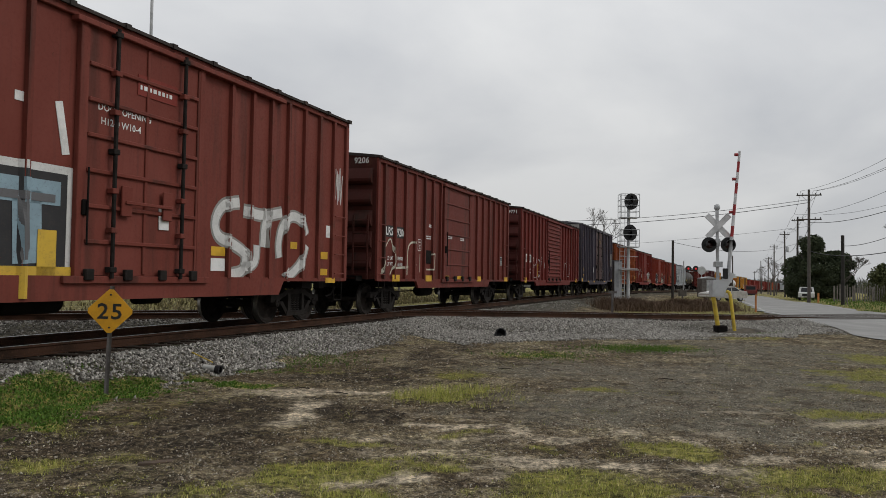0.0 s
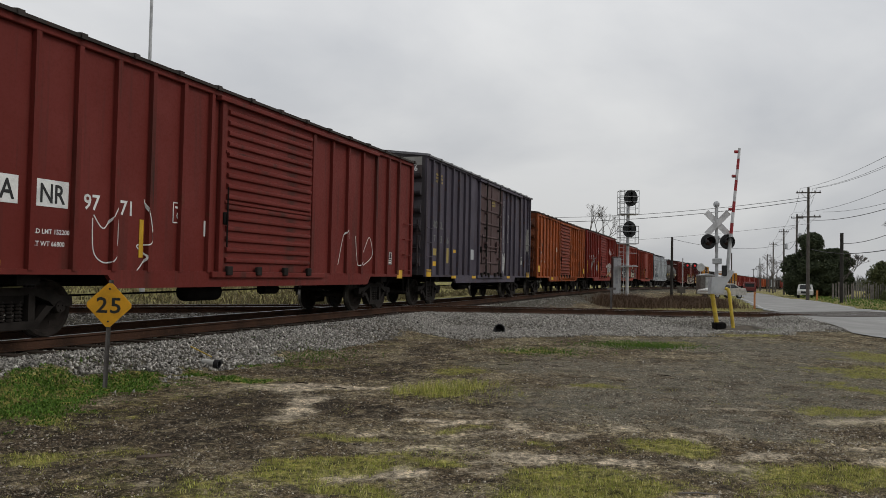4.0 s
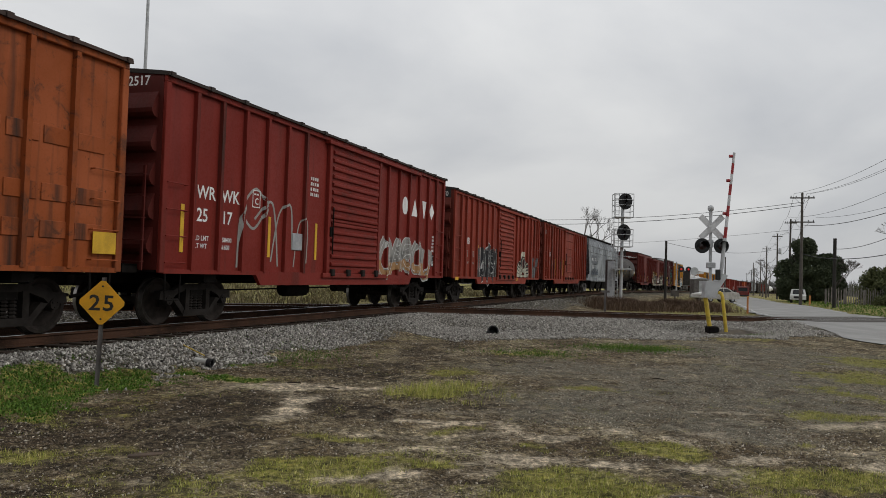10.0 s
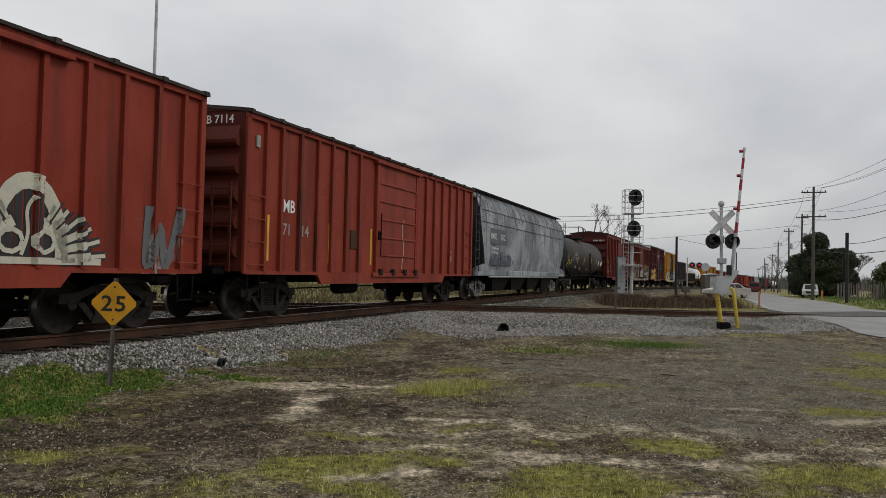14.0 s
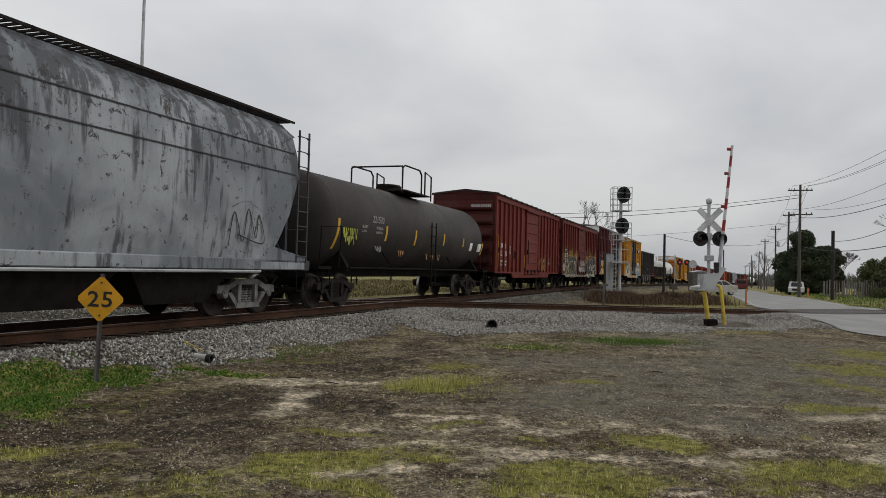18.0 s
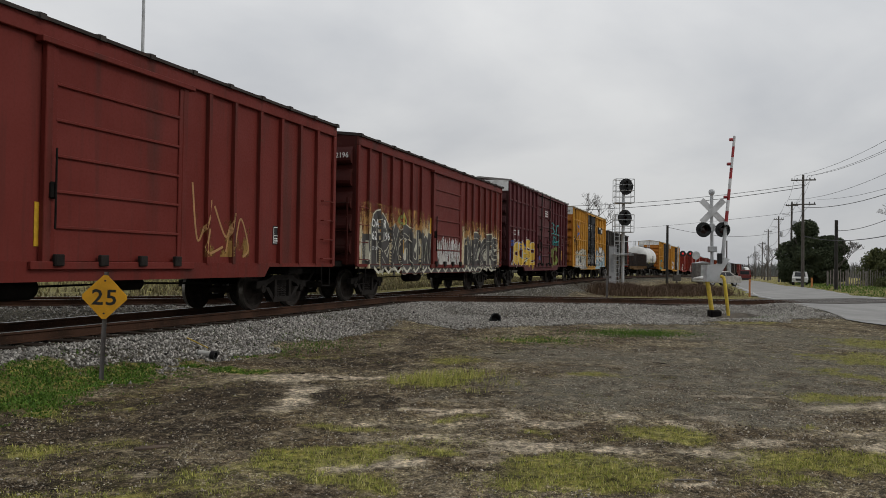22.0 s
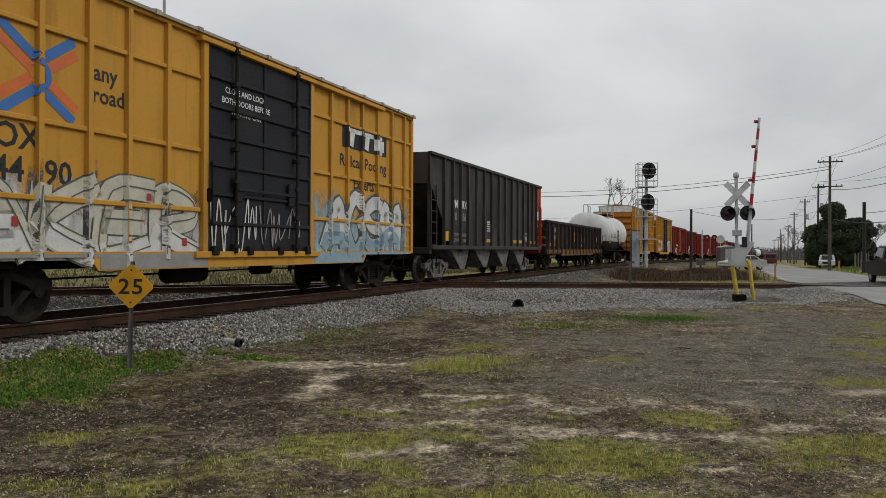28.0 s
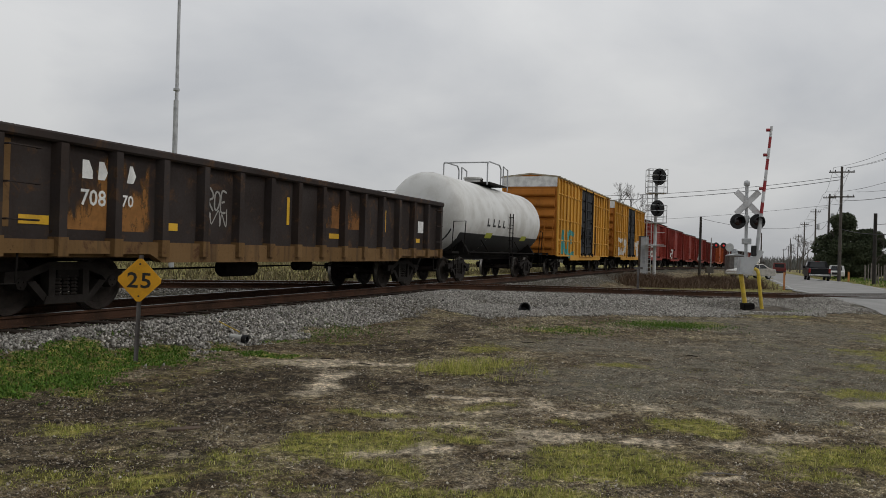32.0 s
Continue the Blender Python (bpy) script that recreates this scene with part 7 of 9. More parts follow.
    drape(car, [(q, k + 0.07) for q, k in fan], S["black"], "graffiti_outline", 0.008)
    drape(car, [(q, k * 0.8) for q, k in fan] + [(arc, 0.24), ([(cx - 1.4, cz + 0.02), (cx + 1.4, cz + 0.02)], 0.1)], S["cream"], "white_graffiti", 0.016, "cream winged dome graffiti")
    drape(car, [([(cx + q * 0.75 * math.cos(math.radians(12 + 12 * i)), cz + 0.66 * math.sin(math.radians(12 + 12 * i))), (cx + q * 1.25 * math.cos(math.radians(12 + 12 * i)), cz + 1.05 * math.sin(math.radians(12 + 12 * i)))], 0.035) for i in range(5) for q in (-1, 1)], S["black"], "graffiti_line", 0.022)
    for q in (-1, 1):
        ring = [(cx + q * 0.28 + 0.2 * math.cos(0.7 * i), cz + 0.3 + 0.16 * math.sin(0.7 * i)) for i in range(10)]
        drape(car, [(ring, 0.07)], S["cream"], "graffiti_ring", 0.022)
    drape(car, [(bend([(cx - 0.1, cz + 0.1), (cx, cz + 0.4), (cx - 0.02, cz + 0.75), (cx + 0.1, cz + 0.95)]), 0.06)], S["cream"], "graffiti_line", 0.022)
    overspray(car, 5.9, 7.2, 1.0, 2.4, (0.34, 0.31, 0.28), 31, 0.3)
    sprayed(car, "W", 6.1, 7.0, 1.1, 2.2, S["grey"], None, 0.16, seed=30)
    upright_marks(car, w, (-6.65, -4.3), 1.3, 2.4)
    sill_marks(car, hl, w, (-7.4, 2.2), 1.06, 0.12, 0.4)
    # -- red, plain
    car, p, hl, w = boxcar(8, 136.28 - 7.4, 15.3, 4.42, (0.22, 0.048, 0.03), "red boxcar with panel door and white initials", "panel", (-1.21, 1.85), 0.81, rust=0.3, streak=0.4, fade=0.4, ribs_at=[-6.89, -6.25, -5.44, -4.62, -3.88, -3.07, -2.31, 2.65, 3.45, 4.25, 5.05, 5.85, 6.65])
    end_number(car, hl, "MB 7114", 4.12, W, 0.24)
    stencils(car, w, [("MB", 0.4, -6.12, 2.42)], W)
    stencils(car, w, [("71", 0.37, -6.1, 1.9), ("14", 0.37, -5.3, 1.9)], S["ash"])
    drape(car, [(bend([(0.6, 1.2), (0.75, 1.8), (0.6, 2.4), (0.75, 2.7)]), 0.03)], S["cream"], "graffiti_drip", 0.08)
    info_panel(car, 5.0, 1.5, -w - 0.003, 0.4, 0.42, 50)
    part("hatch_plate", Build().box(-2.75, -2.25, -w - 0.03, -w, 1.7, 2.2, 0.01), M["rail_side"], car)
    part("placard", Build().box(-7.25, -7.12, -w - 0.04, -w - 0.002, 3.7, 3.95), S["ash"], car)
    upright_marks(car, w, (-6.75, -3.95, -1.5, 6.8), 1.3, 2.3)
    # -- grey covered hopper
    car, hl = covered_hopper(9, 155.4 - 9.1, "weathered grey covered hopper with dark peeling patches", mottled_grey())
    part("number_panel", Build().box(-7.3, -4.7, -1.56, -1.548, 2.4, 3.05), S["slate"], car)
    overspray(car, -7.4, -3.6, 1.5, 2.6, (0.10, 0.115, 0.14), 53, 0.35, lift=0.05)
    stencils(car, 1.556, [("7112", 0.36, -5.7, 2.6), ("PMIX", 0.36, -7.2, 2.6), ("LD LMT 188100", 0.15, -7.0, 2.15), ("LT WT 72900", 0.15, -7.0, 1.97)], S["white"])
    drape(car, [(bend([(5.9, 1.5), (6.1, 2.2), (6.4, 1.6), (6.6, 2.3), (6.9, 1.7), (7.0, 2.2), (7.2, 1.6), (6.2, 1.75)]), 0.03), (bend([(6.0, 2.3), (6.5, 2.45), (7.1, 2.3)]), 0.025)], S["black"], "graffiti_tag", 0.05)
    scrawl(car, -5.5, -1.5, 1.5, 2.0, S["grey"], 0.03, 51, turns=9)
    # -- black tank car
    blackp = car_paint("black_tank_paint", (0.032, 0.028, 0.025), 0.3, 0.35, 0.5, 0.5, (0.06, 0.035, 0.025))
    car, zc, rad, bl = tank_car(10, 170.8 - 6.6, 15.7, 1.38, "black tank car with top platform and yellow marks", blackp)
    for x, a0, a1 in ((-6.5, 2, -34), (-3.25, 1, -18), (-0.75, 1, -20), (2.18, 2, -16), (4.56, 0, -14), (7.3, -4, -26)):
        on_barrel(car, zc, rad, x - 0.3, x - 0.17, a0, a1, Y, "reflector_strip")
    for z, size, text, x in ((3, 0.28, "221530", -4.3), (-5, 0.12, "LD LMT", -5.0), (-10, 0.12, "LT WT", -5.0), (-5, 0.12, "87280 KG", -4.0), (-10, 0.12, "32000 KG", -4.0)):
        a = math.radians(z)
        ob = lettering(text, size, S["ash"], car, 0, 0, 0)
        ob.matrix_basis = pose(x - 0.3, -(rad + 0.02) * math.cos(a), zc + rad * math.sin(a), 90 + z, 0, 0)
    for x, x1 in ((6.65, 7.2), (5.55, 5.9)):
        on_barrel(car, zc, rad, x - 0.3, x1 - 0.3, -6, -20, W, "placard")
    for sd, x0, x1, m, zz in ((61, -6.2, -5.3, "lime", 1.95), (66, -5.9, -5.4, "lime", 1.8), (62, -1.85, -1.35, "tan", 1.55), (63, 0.75, 2.3, "tan", 1.5), (64, -3.75, -3.3, "ash", 1.62)):
        RIBS[car.name] = ([], math.sqrt(max(0.1, rad ** 2 - (zc - zz - 0.1) ** 2)) + 0.02)
        scrawl(car, x0 - 0.3, x1 - 0.3, zz, zz + (0.35 if m != "ash" else 0.15), S[m], 0.03, sd, turns=7)
    # -- two dark red sisters
    car, p, hl, w = boxcar(11, 187.93 - 7.4, 15.3, 4.66, (0.13, 0.027, 0.023), "dark red boxcar with white lettering and tan scrawl", "panel", (-1.55, 1.55), 0.86, rust=0.22, streak=0.4, top_edge=0.3, ribs_at=[-6.88, -6.06, -5.21, -4.4, -3.55, -2.72, 2.33, 3.18, 4.12, 4.99, 5.84, 6.67])
    end_number(car, hl, "OAR 62151", 4.0, W, 0.2)
    stencils(car, w, [("OA", 0.35, -6.66, 2.18), ("R", 0.35, -5.81, 2.18), ("62", 0.35, -6.62, 1.82), ("151", 0.35, -5.85, 1.82), ("LD LMT", 0.13, -6.6, 1.52), ("LT WT", 0.13, -6.6, 1.36), ("200100", 0.13, -5.8, 1.52), ("67900", 0.13, -5.8, 1.36)], W)
    plate_mark(car, -4.95, 1.95, -w - 0.003, "C", W)
    drape(car, [(bend([(1.9, 2.6), (2.1, 1.5), (2.5, 2.3), (2.3, 1.3), (2.9, 1.4)]), 0.05), (bend([(2.6, 2.2), (3.0, 1.6), (3.2, 2.1), (3.0, 1.3)]), 0.05), (bend([(3.3, 1.3), (3.5, 2.0), (3.8, 1.4), (3.6, 1.2)]), 0.045)], S["tan"], "graffiti_tag", 0.006)
    overspray(car, 1.8, 4.2, 1.2, 2.8, (0.3, 0.17, 0.05), 66, -0.1)
    part("hatch_plate", Build().box(-4.15, -3.65, -w - 0.03, -w, 1.75, 2.1, 0.01), M["under"], car, "dark steel card board")
    upright_marks(car, w, (-6.98, -4.45, -1.7, 5.8), 1.3, 1.95)
    upright_marks(car, w, (-6.98,), 2.2, 2.8)
    info_panel(car, 4.75, 1.5, -w - 0.003, 0.4, 0.42, 47)
    car, p, hl, w = boxcar(12, 204.55 - 7.4, 15.3, 4.66, (0.115, 0.024, 0.021), "dark red boxcar with a full-length band of white graffiti", "panel", (-1.55, 1.55), 0.86, rust=0.25, streak=0.4, top_edge=0.3, ribs_at=[-6.88, -6.06, -5.21, -4.4, -3.55, -2.72, 2.33, 3.18, 4.12, 4.99, 5.84, 6.67])
    end_number(car, hl, "OAR 62196", 4.0, W, 0.2)
    stencils(car, w + 0.034, [("OA", 0.35, -6.66, 2.15), ("R", 0.35, -5.81, 2.15), ("62", 0.35, -6.62, 1.79), ("196", 0.35, -5.85, 1.79), ("LD LMT", 0.13, -6.6, 1.5)], W)
    overspray(car, -7.6, 7.6, 0.95, 2.85, (0.46, 0.25, 0.09), 91, 0.85, (-1.4, 1.8))
    overspray(car, -7.6, 7.6, 0.95, 2.6, (0.62, 0.53, 0.34), 92, 0.7, (-1.4, 1.8), 0.005)
    drape(car, [([(-7.2, 1.5), (-1.75, 1.5)], 0.86)], S["charcoal"], "graffiti_ground", 0.006)
    drape(car, [([(2.2, 1.45), (7.0, 1.45)], 0.8)], S["charcoal"], "graffiti_ground", 0.006)
    drape(car, [([(-6.9 + 0.93 * i, 1.2 + 0.3 * (i % 3)), (-6.7 + 0.93 * i, 1.75 - 0.2 * (i % 2))], 0.16 + 0.1 * (i % 2)) for i in range(6)] + [([(2.5 + 0.8 * i, 1.25 + 0.25 * (i % 3)), (2.62 + 0.8 * i, 1.7)], 0.15) for i in range(6)], S["cream"], "graffiti_gap", 0.013)
    piece(car, "RXGUW", -6.4, -1.7, 1.0, 2.25, S["charcoal"], S["cream"], 0.5, 0.04, 33, None, S["cream"], label="grey and cream graffiti letters")
    piece(car, "NZKTS", 2.3, 7.0, 1.0, 2.15, S["charcoal"], S["cream"], 0.42, 0.04, 34, None, S["cream"])
    part("sill_graffiti", Build().box(-6.9, 7.2, -w - 0.0685, -w - 0.066, 1.0, 1.06).box(-4.4, 4.4, -w - 0.0685, -w - 0.066, 0.8, 1.0), S["charcoal"], car)
    for i, x in enumerate((-1.2, -0.5, 0.2, 0.9)):
        RIBS[car.name] = (RIBS[car.name][0], w + 0.075)
        scrawl(car, x, x + 0.6, 1.25, 1.95, S["white"], 0.04, 95 + i, turns=4)
    overspray(car, -1.3, 1.7, 1.05, 2.5, (0.5, 0.48, 0.44), 96, 0.35, lift=0.014)
    RIBS[car.name] = (RIBS[car.name][0], w)
    scrawl(car, -7.5, -6.8, 1.2, 1.7, S["cream"], 0.05, 99)
    drape(car, [([(-4.6, 2.45), (-4.2, 2.75), (-3.9, 2.45), (-4.2, 2.2), (-4.6, 2.45)], 0.09)], S["green"], "graffiti_loop", 0.01)
    drape(car, [([(-6.5 + i * 0.75, 0.98), (-6.2 + i * 0.75, 0.82), (-5.9 + i * 0.75, 0.98)], 0.08) for i in range(17)], S["cream"], "graffiti_edge", 0.07)
    upright_marks(car, w, (-6.9, -4.2, -1.7), 1.3, 2.7)
    # -- purple
    car, p, hl, w = boxcar(13, 221.29 - 7.4, 15.3, 5.17, (0.085, 0.026, 0.034), "purple-brown boxcar with belt rails and yellow graffiti", "plug", (-1.63, 2.2), 0.88, rust=0.12, streak=0.3, rails=(2.95, 4.25), capcol=W, top_edge=0.12, roofcol=(0.2, 0.19, 0.18), ribs_at=[-6.92, -6.09, -5.19, -4.29, -3.42, -2.55, 2.7, 3.62, 4.5, 5.36, 6.25, 7.1])
    end_number(car, hl, "COER 174044", 4.72, K, 0.22, 0.5)
    bars(4, W, car, 6.1, -w - 0.006, 2.7, 0.4, 0.13, seed=95)
    stencils(car, w, [("CO", 0.36, -6.61, 2.57), ("ER", 0.36, -5.82, 2.57), ("17", 0.36, -6.58, 2.12), ("40", 0.36, -5.8, 2.12), ("44", 0.36, -4.9, 2.12)], W)
    plate_mark(car, -4.05, 2.15, -w - 0.003, "F", W)
    blobs(car, [(-6.8, 2.15, 0.25, 0.15), (-5.4, 2.05, 0.4, 0.2), (-4.3, 2.0, 0.2, 0.15), (-2.4, 2.0, 0.2, 0.15), (-7.2, 1.6, 0.12, 0.3)], S["blue"], "blue_graffiti")
    piece(car, "KOSE", -6.9, -1.75, 1.12, 2.15, S["yellow"], S["white"], 0.36, 0.03, 44, None, None, label="yellow graffiti letters")
    blobs(car, [(-5.7, 2.0, 0.12, 0.15), (-4.75, 1.6, 0.1, 0.2), (-4.0, 1.3, 0.2, 0.06), (-5.0, 1.35, 0.12, 0.06), (-3.1, 2.0, 0.15, 0.1)], S["sky"], "pale_graffiti_patch", 0.023)
    sprayed(car, "ESOO", 2.45, 4.75, 3.0, 3.6, S["teal"], None, 0.09, seed=43, label="teal graffiti")
    sprayed(car, "OSU", 2.7, 4.7, 2.5, 3.0, S["teal"], None, 0.08, seed=46)
    overspray(car, 2.3, 4.9, 2.3, 3.8, (0.03, 0.17, 0.17), 47, 0.1)
    overspray(car, 2.4, 4.6, 1.05, 2.3, (0.2, 0.13, 0.03), 48, 0.4)
    sprayed(car, "EOS", 2.5, 4.5, 1.15, 2.1, S["green"], None, 0.16, seed=44)
    bars(3, W, car, 0.5, -w - 0.075, 4.15, 0.75, 0.13, seed=92)
    bars(4, K, car, -3.9, -w - 0.012, 1.6, 0.6, 0.1, seed=93)
    bars(4, W, car, 5.3, -w - 0.006, 2.6, 0.5, 0.13, seed=94)
    blobs(car, [(-0.9, 1.5, 0.2, 0.12)], S["blue"], "blue_graffiti", 0.08)
    upright_marks(car, w, (-1.95, 5.9), 1.4, 2.0)
    # -- yellow with black doors
    for order, e, seed in ((14, 239.29, 45), (18, 305.3, 46), (19, 323.5, 47)):
        lab = {14: "yellow boxcar with black plug doors and white graffiti", 18: "yellow boxcar with black doors and teal graffiti", 19: "yellow boxcar with black doors and pale graffiti"}[order]
        car, p, hl, w = boxcar(order, e - 7.55, 15.66, 5.16, (0.50, 0.255, 0.04), lab, "plug", (-1.99, 1.84), 0.87, rust=0.12, streak=0.28, fade=0.2, rails=(1.85, 2.95, 4.3), doorcol=(0.018, 0.019, 0.022), endcol=(0.34, 0.165, 0.028), capcol=M["white"], roofcol=(0.3, 0.27, 0.2), top_edge=0.12, ribs_at=[-7.08, -6.42, -5.61, -4.71, -3.89, -2.97, 2.8, 3.66, 4.47, 5.39, 6.33, 7.2])
        if order == 14:
            stencils(car, w, [("next", 0.36, -7.02, 3.85), ("load", 0.36, -6.98, 3.5), ("any", 0.36, -4.6, 3.75), ("road", 0.36, -4.62, 3.4), ("FB", 0.48, -7.0, 2.52), ("OX", 0.5, -6.33, 2.52), ("50", 0.5, -7.0, 2.06), ("44", 0.5, -6.33, 2.06), ("90", 0.5, -5.5, 2.06)], K)
            stencils(car, w + 0.065, [("CLOSE AND LOCK", 0.16, -1.4, 4.15), ("BOTH DOORS BEFORE", 0.16, -1.5, 3.95), ("MOVING CAR", 0.16, -1.2, 3.75)], W)
            m = -5.6
            drape(car, [([(m + a * 0.68, 3.62 + b * 0.42), (m + a * 0.12, 3.62 + b * 0.06)], 0.15) for a in (-1, 1) for b in (-1, 1)], S["vermilion"], "emblem_red", 0.006)
            drape(car, [([(m + a * 0.62, 3.62 + b * 0.6), (m + a * 0.06, 3.62 + b * 0.22)], 0.15) for a in (-1, 1) for b in (-1, 1)] + [(bend([(m - 0.05, 3.4), (m + 0.13, 3.48), (m + 0.17, 3.6), (m + 0.13, 3.72), (m - 0.05, 3.8)]), 0.1)], S["cobalt"], "emblem_blue", 0.009)
            drape(car, [([(3.45, 4.0), (6.05, 4.0)], 0.56)], K, "emblem_panel", 0.008, "black panel behind a white mark")
            for q in ([([(3.6, 4.18), (4.45, 4.18)], 0.12), ([(4.0, 4.18), (3.9, 3.78)], 0.24)], [([(4.5, 4.18), (5.2, 4.18)], 0.12), ([(4.85, 4.18), (4.78, 3.78)], 0.24)], [([(5.25, 3.98), (5.85, 3.98)], 0.3), ([(5.4, 3.78), (5.75, 3.78)], 0.1), ([(5.4, 4.19), (5.75, 4.19)], 0.1)]):
                drape(car, q, W, "owner_mark", 0.016, "white block shape on a black panel")
            lettering("Railcar Pooling", 0.42, M["black"], car, 3.3, -w - 0.007, 3.25, width=2.75)
            lettering("Experts", 0.42, M["black"], car, 4.05, -w - 0.007, 2.7, width=1.2)
            overspray(car, -6.4, -1.9, 1.0, 2.5, (0.10, 0.10, 0.11), 143, 0.45)
            overspray(car, -7.2, -1.9, 0.95, 2.2, (0.6, 0.6, 0.56), 147, 0.75, lift=0.005)
            piece(car, "AKER", -6.9, -2.1, 1.05, 2.05, S["cream"], S["ink"], 0.42, 0.03, seed, S["white"], S["ink"], label="pale grey graffiti letters")
            for x0, x1, m in ((-7.3, -1.9, "ash"), (2.0, 7.5, "sky")):
                part("sill_graffiti", Build().box(x0, x1, -w - 0.069, -w - 0.066, 0.99, 1.05).box(max(x0, -4.5), min(x1, 4.5), -w - 0.069, -w - 0.066, 0.8, 0.99), S[m], car)
            blobs(car, [(-6.0, 1.5, 0.05, 0.07), (-3.4, 2.0, 0.05, 0.06), (-2.5, 1.25, 0.06, 0.07)], S["red"], "graffiti_dot", 0.032)
            overspray(car, 1.95, 7.6, 1.0, 2.6, (0.33, 0.45, 0.50), 151, 0.75)
            piece(car, "AGSM", 2.55, 6.9, 1.15, 2.4, S["white"], S["ink"], 0.4, 0.07, seed + 9, S["sky"], None, label="pale blue and white graffiti letters")
            end_number(car, hl, "FBOX 504490", 4.76, K, 0.24)
            scrawl(car, -7.75, -7.0, 2.75, 3.2, S["black"], 0.04, 97)
            RIBS[car.name] = (RIBS[car.name][0], w + 0.075)
            scrawl(car, -1.8, -0.3, 1.2, 2.0, S["white"], 0.035, 98, turns=7)
            scrawl(car, -0.2, 1.3, 1.3, 1.9, S["ash"], 0.035, 96, turns=6)
        elif order == 18:
            sprayed(car, "NE", -6.8, -3.5, 1.15, 2.3, S["teal"], None, 0.26, seed=seed)
        else:
            sprayed(car, "STAN", -6.5, -1.5, 1.15, 2.4, S["white"], None, 0.3, seed=seed)
            sprayed(car, "NET", 2.2, 6.0, 1.15, 2.3, S["white"], None, 0.28, seed=seed + 3)
    # -- black coal hopper with a red tail
    car, hl, w = open_hopper(15, 256.0 - 7.45, "black open coal hopper with a red end panel")
    stencils(car, w, [("PM", 0.4, -5.3, 2.6), ("RX", 0.4, -4.32, 2.6)], W)
    stencils(car, w, [("10", 0.4, -5.26, 2.16), ("86", 0.4, -4.28, 2.16)], S["ash"])
    stencils(car, w, [("LD LMT", 0.17, -5.2, 1.6), ("LT WT", 0.17, -5.15, 1.4), ("234200", 0.15, -4.3, 1.6), ("51800", 0.15, -4.25, 1.4)], S["ash"])
    for x in (-6.2, -1.4, 2.5, 3.4, 5.4, 6.3):
        part("placard", Build().box(x, x + 0.5, -w - 0.008, -w - 0.002, 1.42, 1.55 + 0.2 * (x < -6)), Y, car)
    bars(5, W, car, -1.35, -w - 0.006, 2.2, 0.4, 0.09, seed=101)
    info_panel(car, 4.4, 1.5, -w - 0.003, 0.4, 0.42, 44)
    # -- rusty gondola
    car, hl, w, rusty = gondola(16, 273.3 - 7.85, "dark brown gondola with rusty yellow lower chord")
    for i in range(4):
        x = -6.42 + 0.3 * i
        flat_shape([[(x, 2.08), (x + 0.2 - 0.06 * (i % 2), 2.08), (x + 0.2, 2.2), (x + 0.12, 2.36), (x + 0.02 * i, 2.36)]], W, car, -w - 0.006, "owner_mark", "white block shape of the owner's mark")
    stencils(car, w, [("708", 0.34, -6.45, 1.68), ("870", 0.26, -5.75, 1.7)], W)
    end_number(car, hl, "708870", 2.3, W, 0.22)
    sprayed(car, "CROE", -3.7, -2.95, 1.75, 2.15, S["ash"], None, 0.04, seed=60)
    scrawl(car, -3.75, -2.9, 1.5, 1.75, S["ash"], 0.03, 61)
    for x, z, a, c in ((-6.85, 1.5, 0.12, 1.0), (-7.5, 1.35, 0.5, 0.13), (-4.85, 1.35, 0.55, 0.13), (1.0, 1.35, 0.5, 0.12), (-0.85, 1.6, 0.1, 0.6), (4.0, 1.6, 0.1, 0.6), (6.0, 1.35, 0.5, 0.12), (-7.9, 1.3, 0.25, 1.2)):
        part("reflector_strip", Build().box(x, x + a, -w - 0.01, -w - 0.002, z, z + c), Y if c != 1.2 else rusty, car)
    overspray(car, -7.0, -4.9, 1.3, 2.65, (0.28, 0.13, 0.04), 160, 0.4)
    overspray(car, 0.6, 3.0, 1.6, 2.6, (0.22, 0.10, 0.035), 161, 0.35)
    part("placard", Build().box(6.35, 6.75, -w - 0.01, -w - 0.002, 1.65, 2.0), W, car)
    # -- white tank car with a black belly
    car, zc, rad, bl = tank_car(17, 287.4 - 6.25, 12.5, 1.47, "white tank car with black lower half and top rails", surface("white_tank_paint", (0.60, 0.60, 0.58), (0.46, 0.45, 0.42), (0.68, 0.68, 0.66), 30, 1.2, 0.5), M["black"], TRUCK_DARK)
    for i, x in enumerate((-2.6, -1.9, -1.25, -0.6)):
        on_barrel(car, zc, rad, x, x + 0.12, -2, -14, M["black"], "owner_mark")
        on_barrel(car, zc, rad, x, x + 0.37, -11, -14, M["black"], "owner_mark")
    ob = lettering("24695", 0.34, K, car, 0, 0, 0)
    ob.matrix_basis = pose(0.1, -(rad + 0.02) * math.cos(0.24), zc - rad * math.sin(0.24), 90 - 14, 0, 0)
    for x in (-2.4, 2.6):
        on_barrel(car, zc, rad, x, x + 0.8, -24, -33, S["lime"], "placard")
    end = lettering("24695", 0.22, K, car, 0, 0, 0, "end_lettering")
    end.matrix_basis = pose(-bl - 0.012, 0.55, zc + 0.2, 90, 0, -90)
    # -- the tail of the train, far off
    e = 323.7
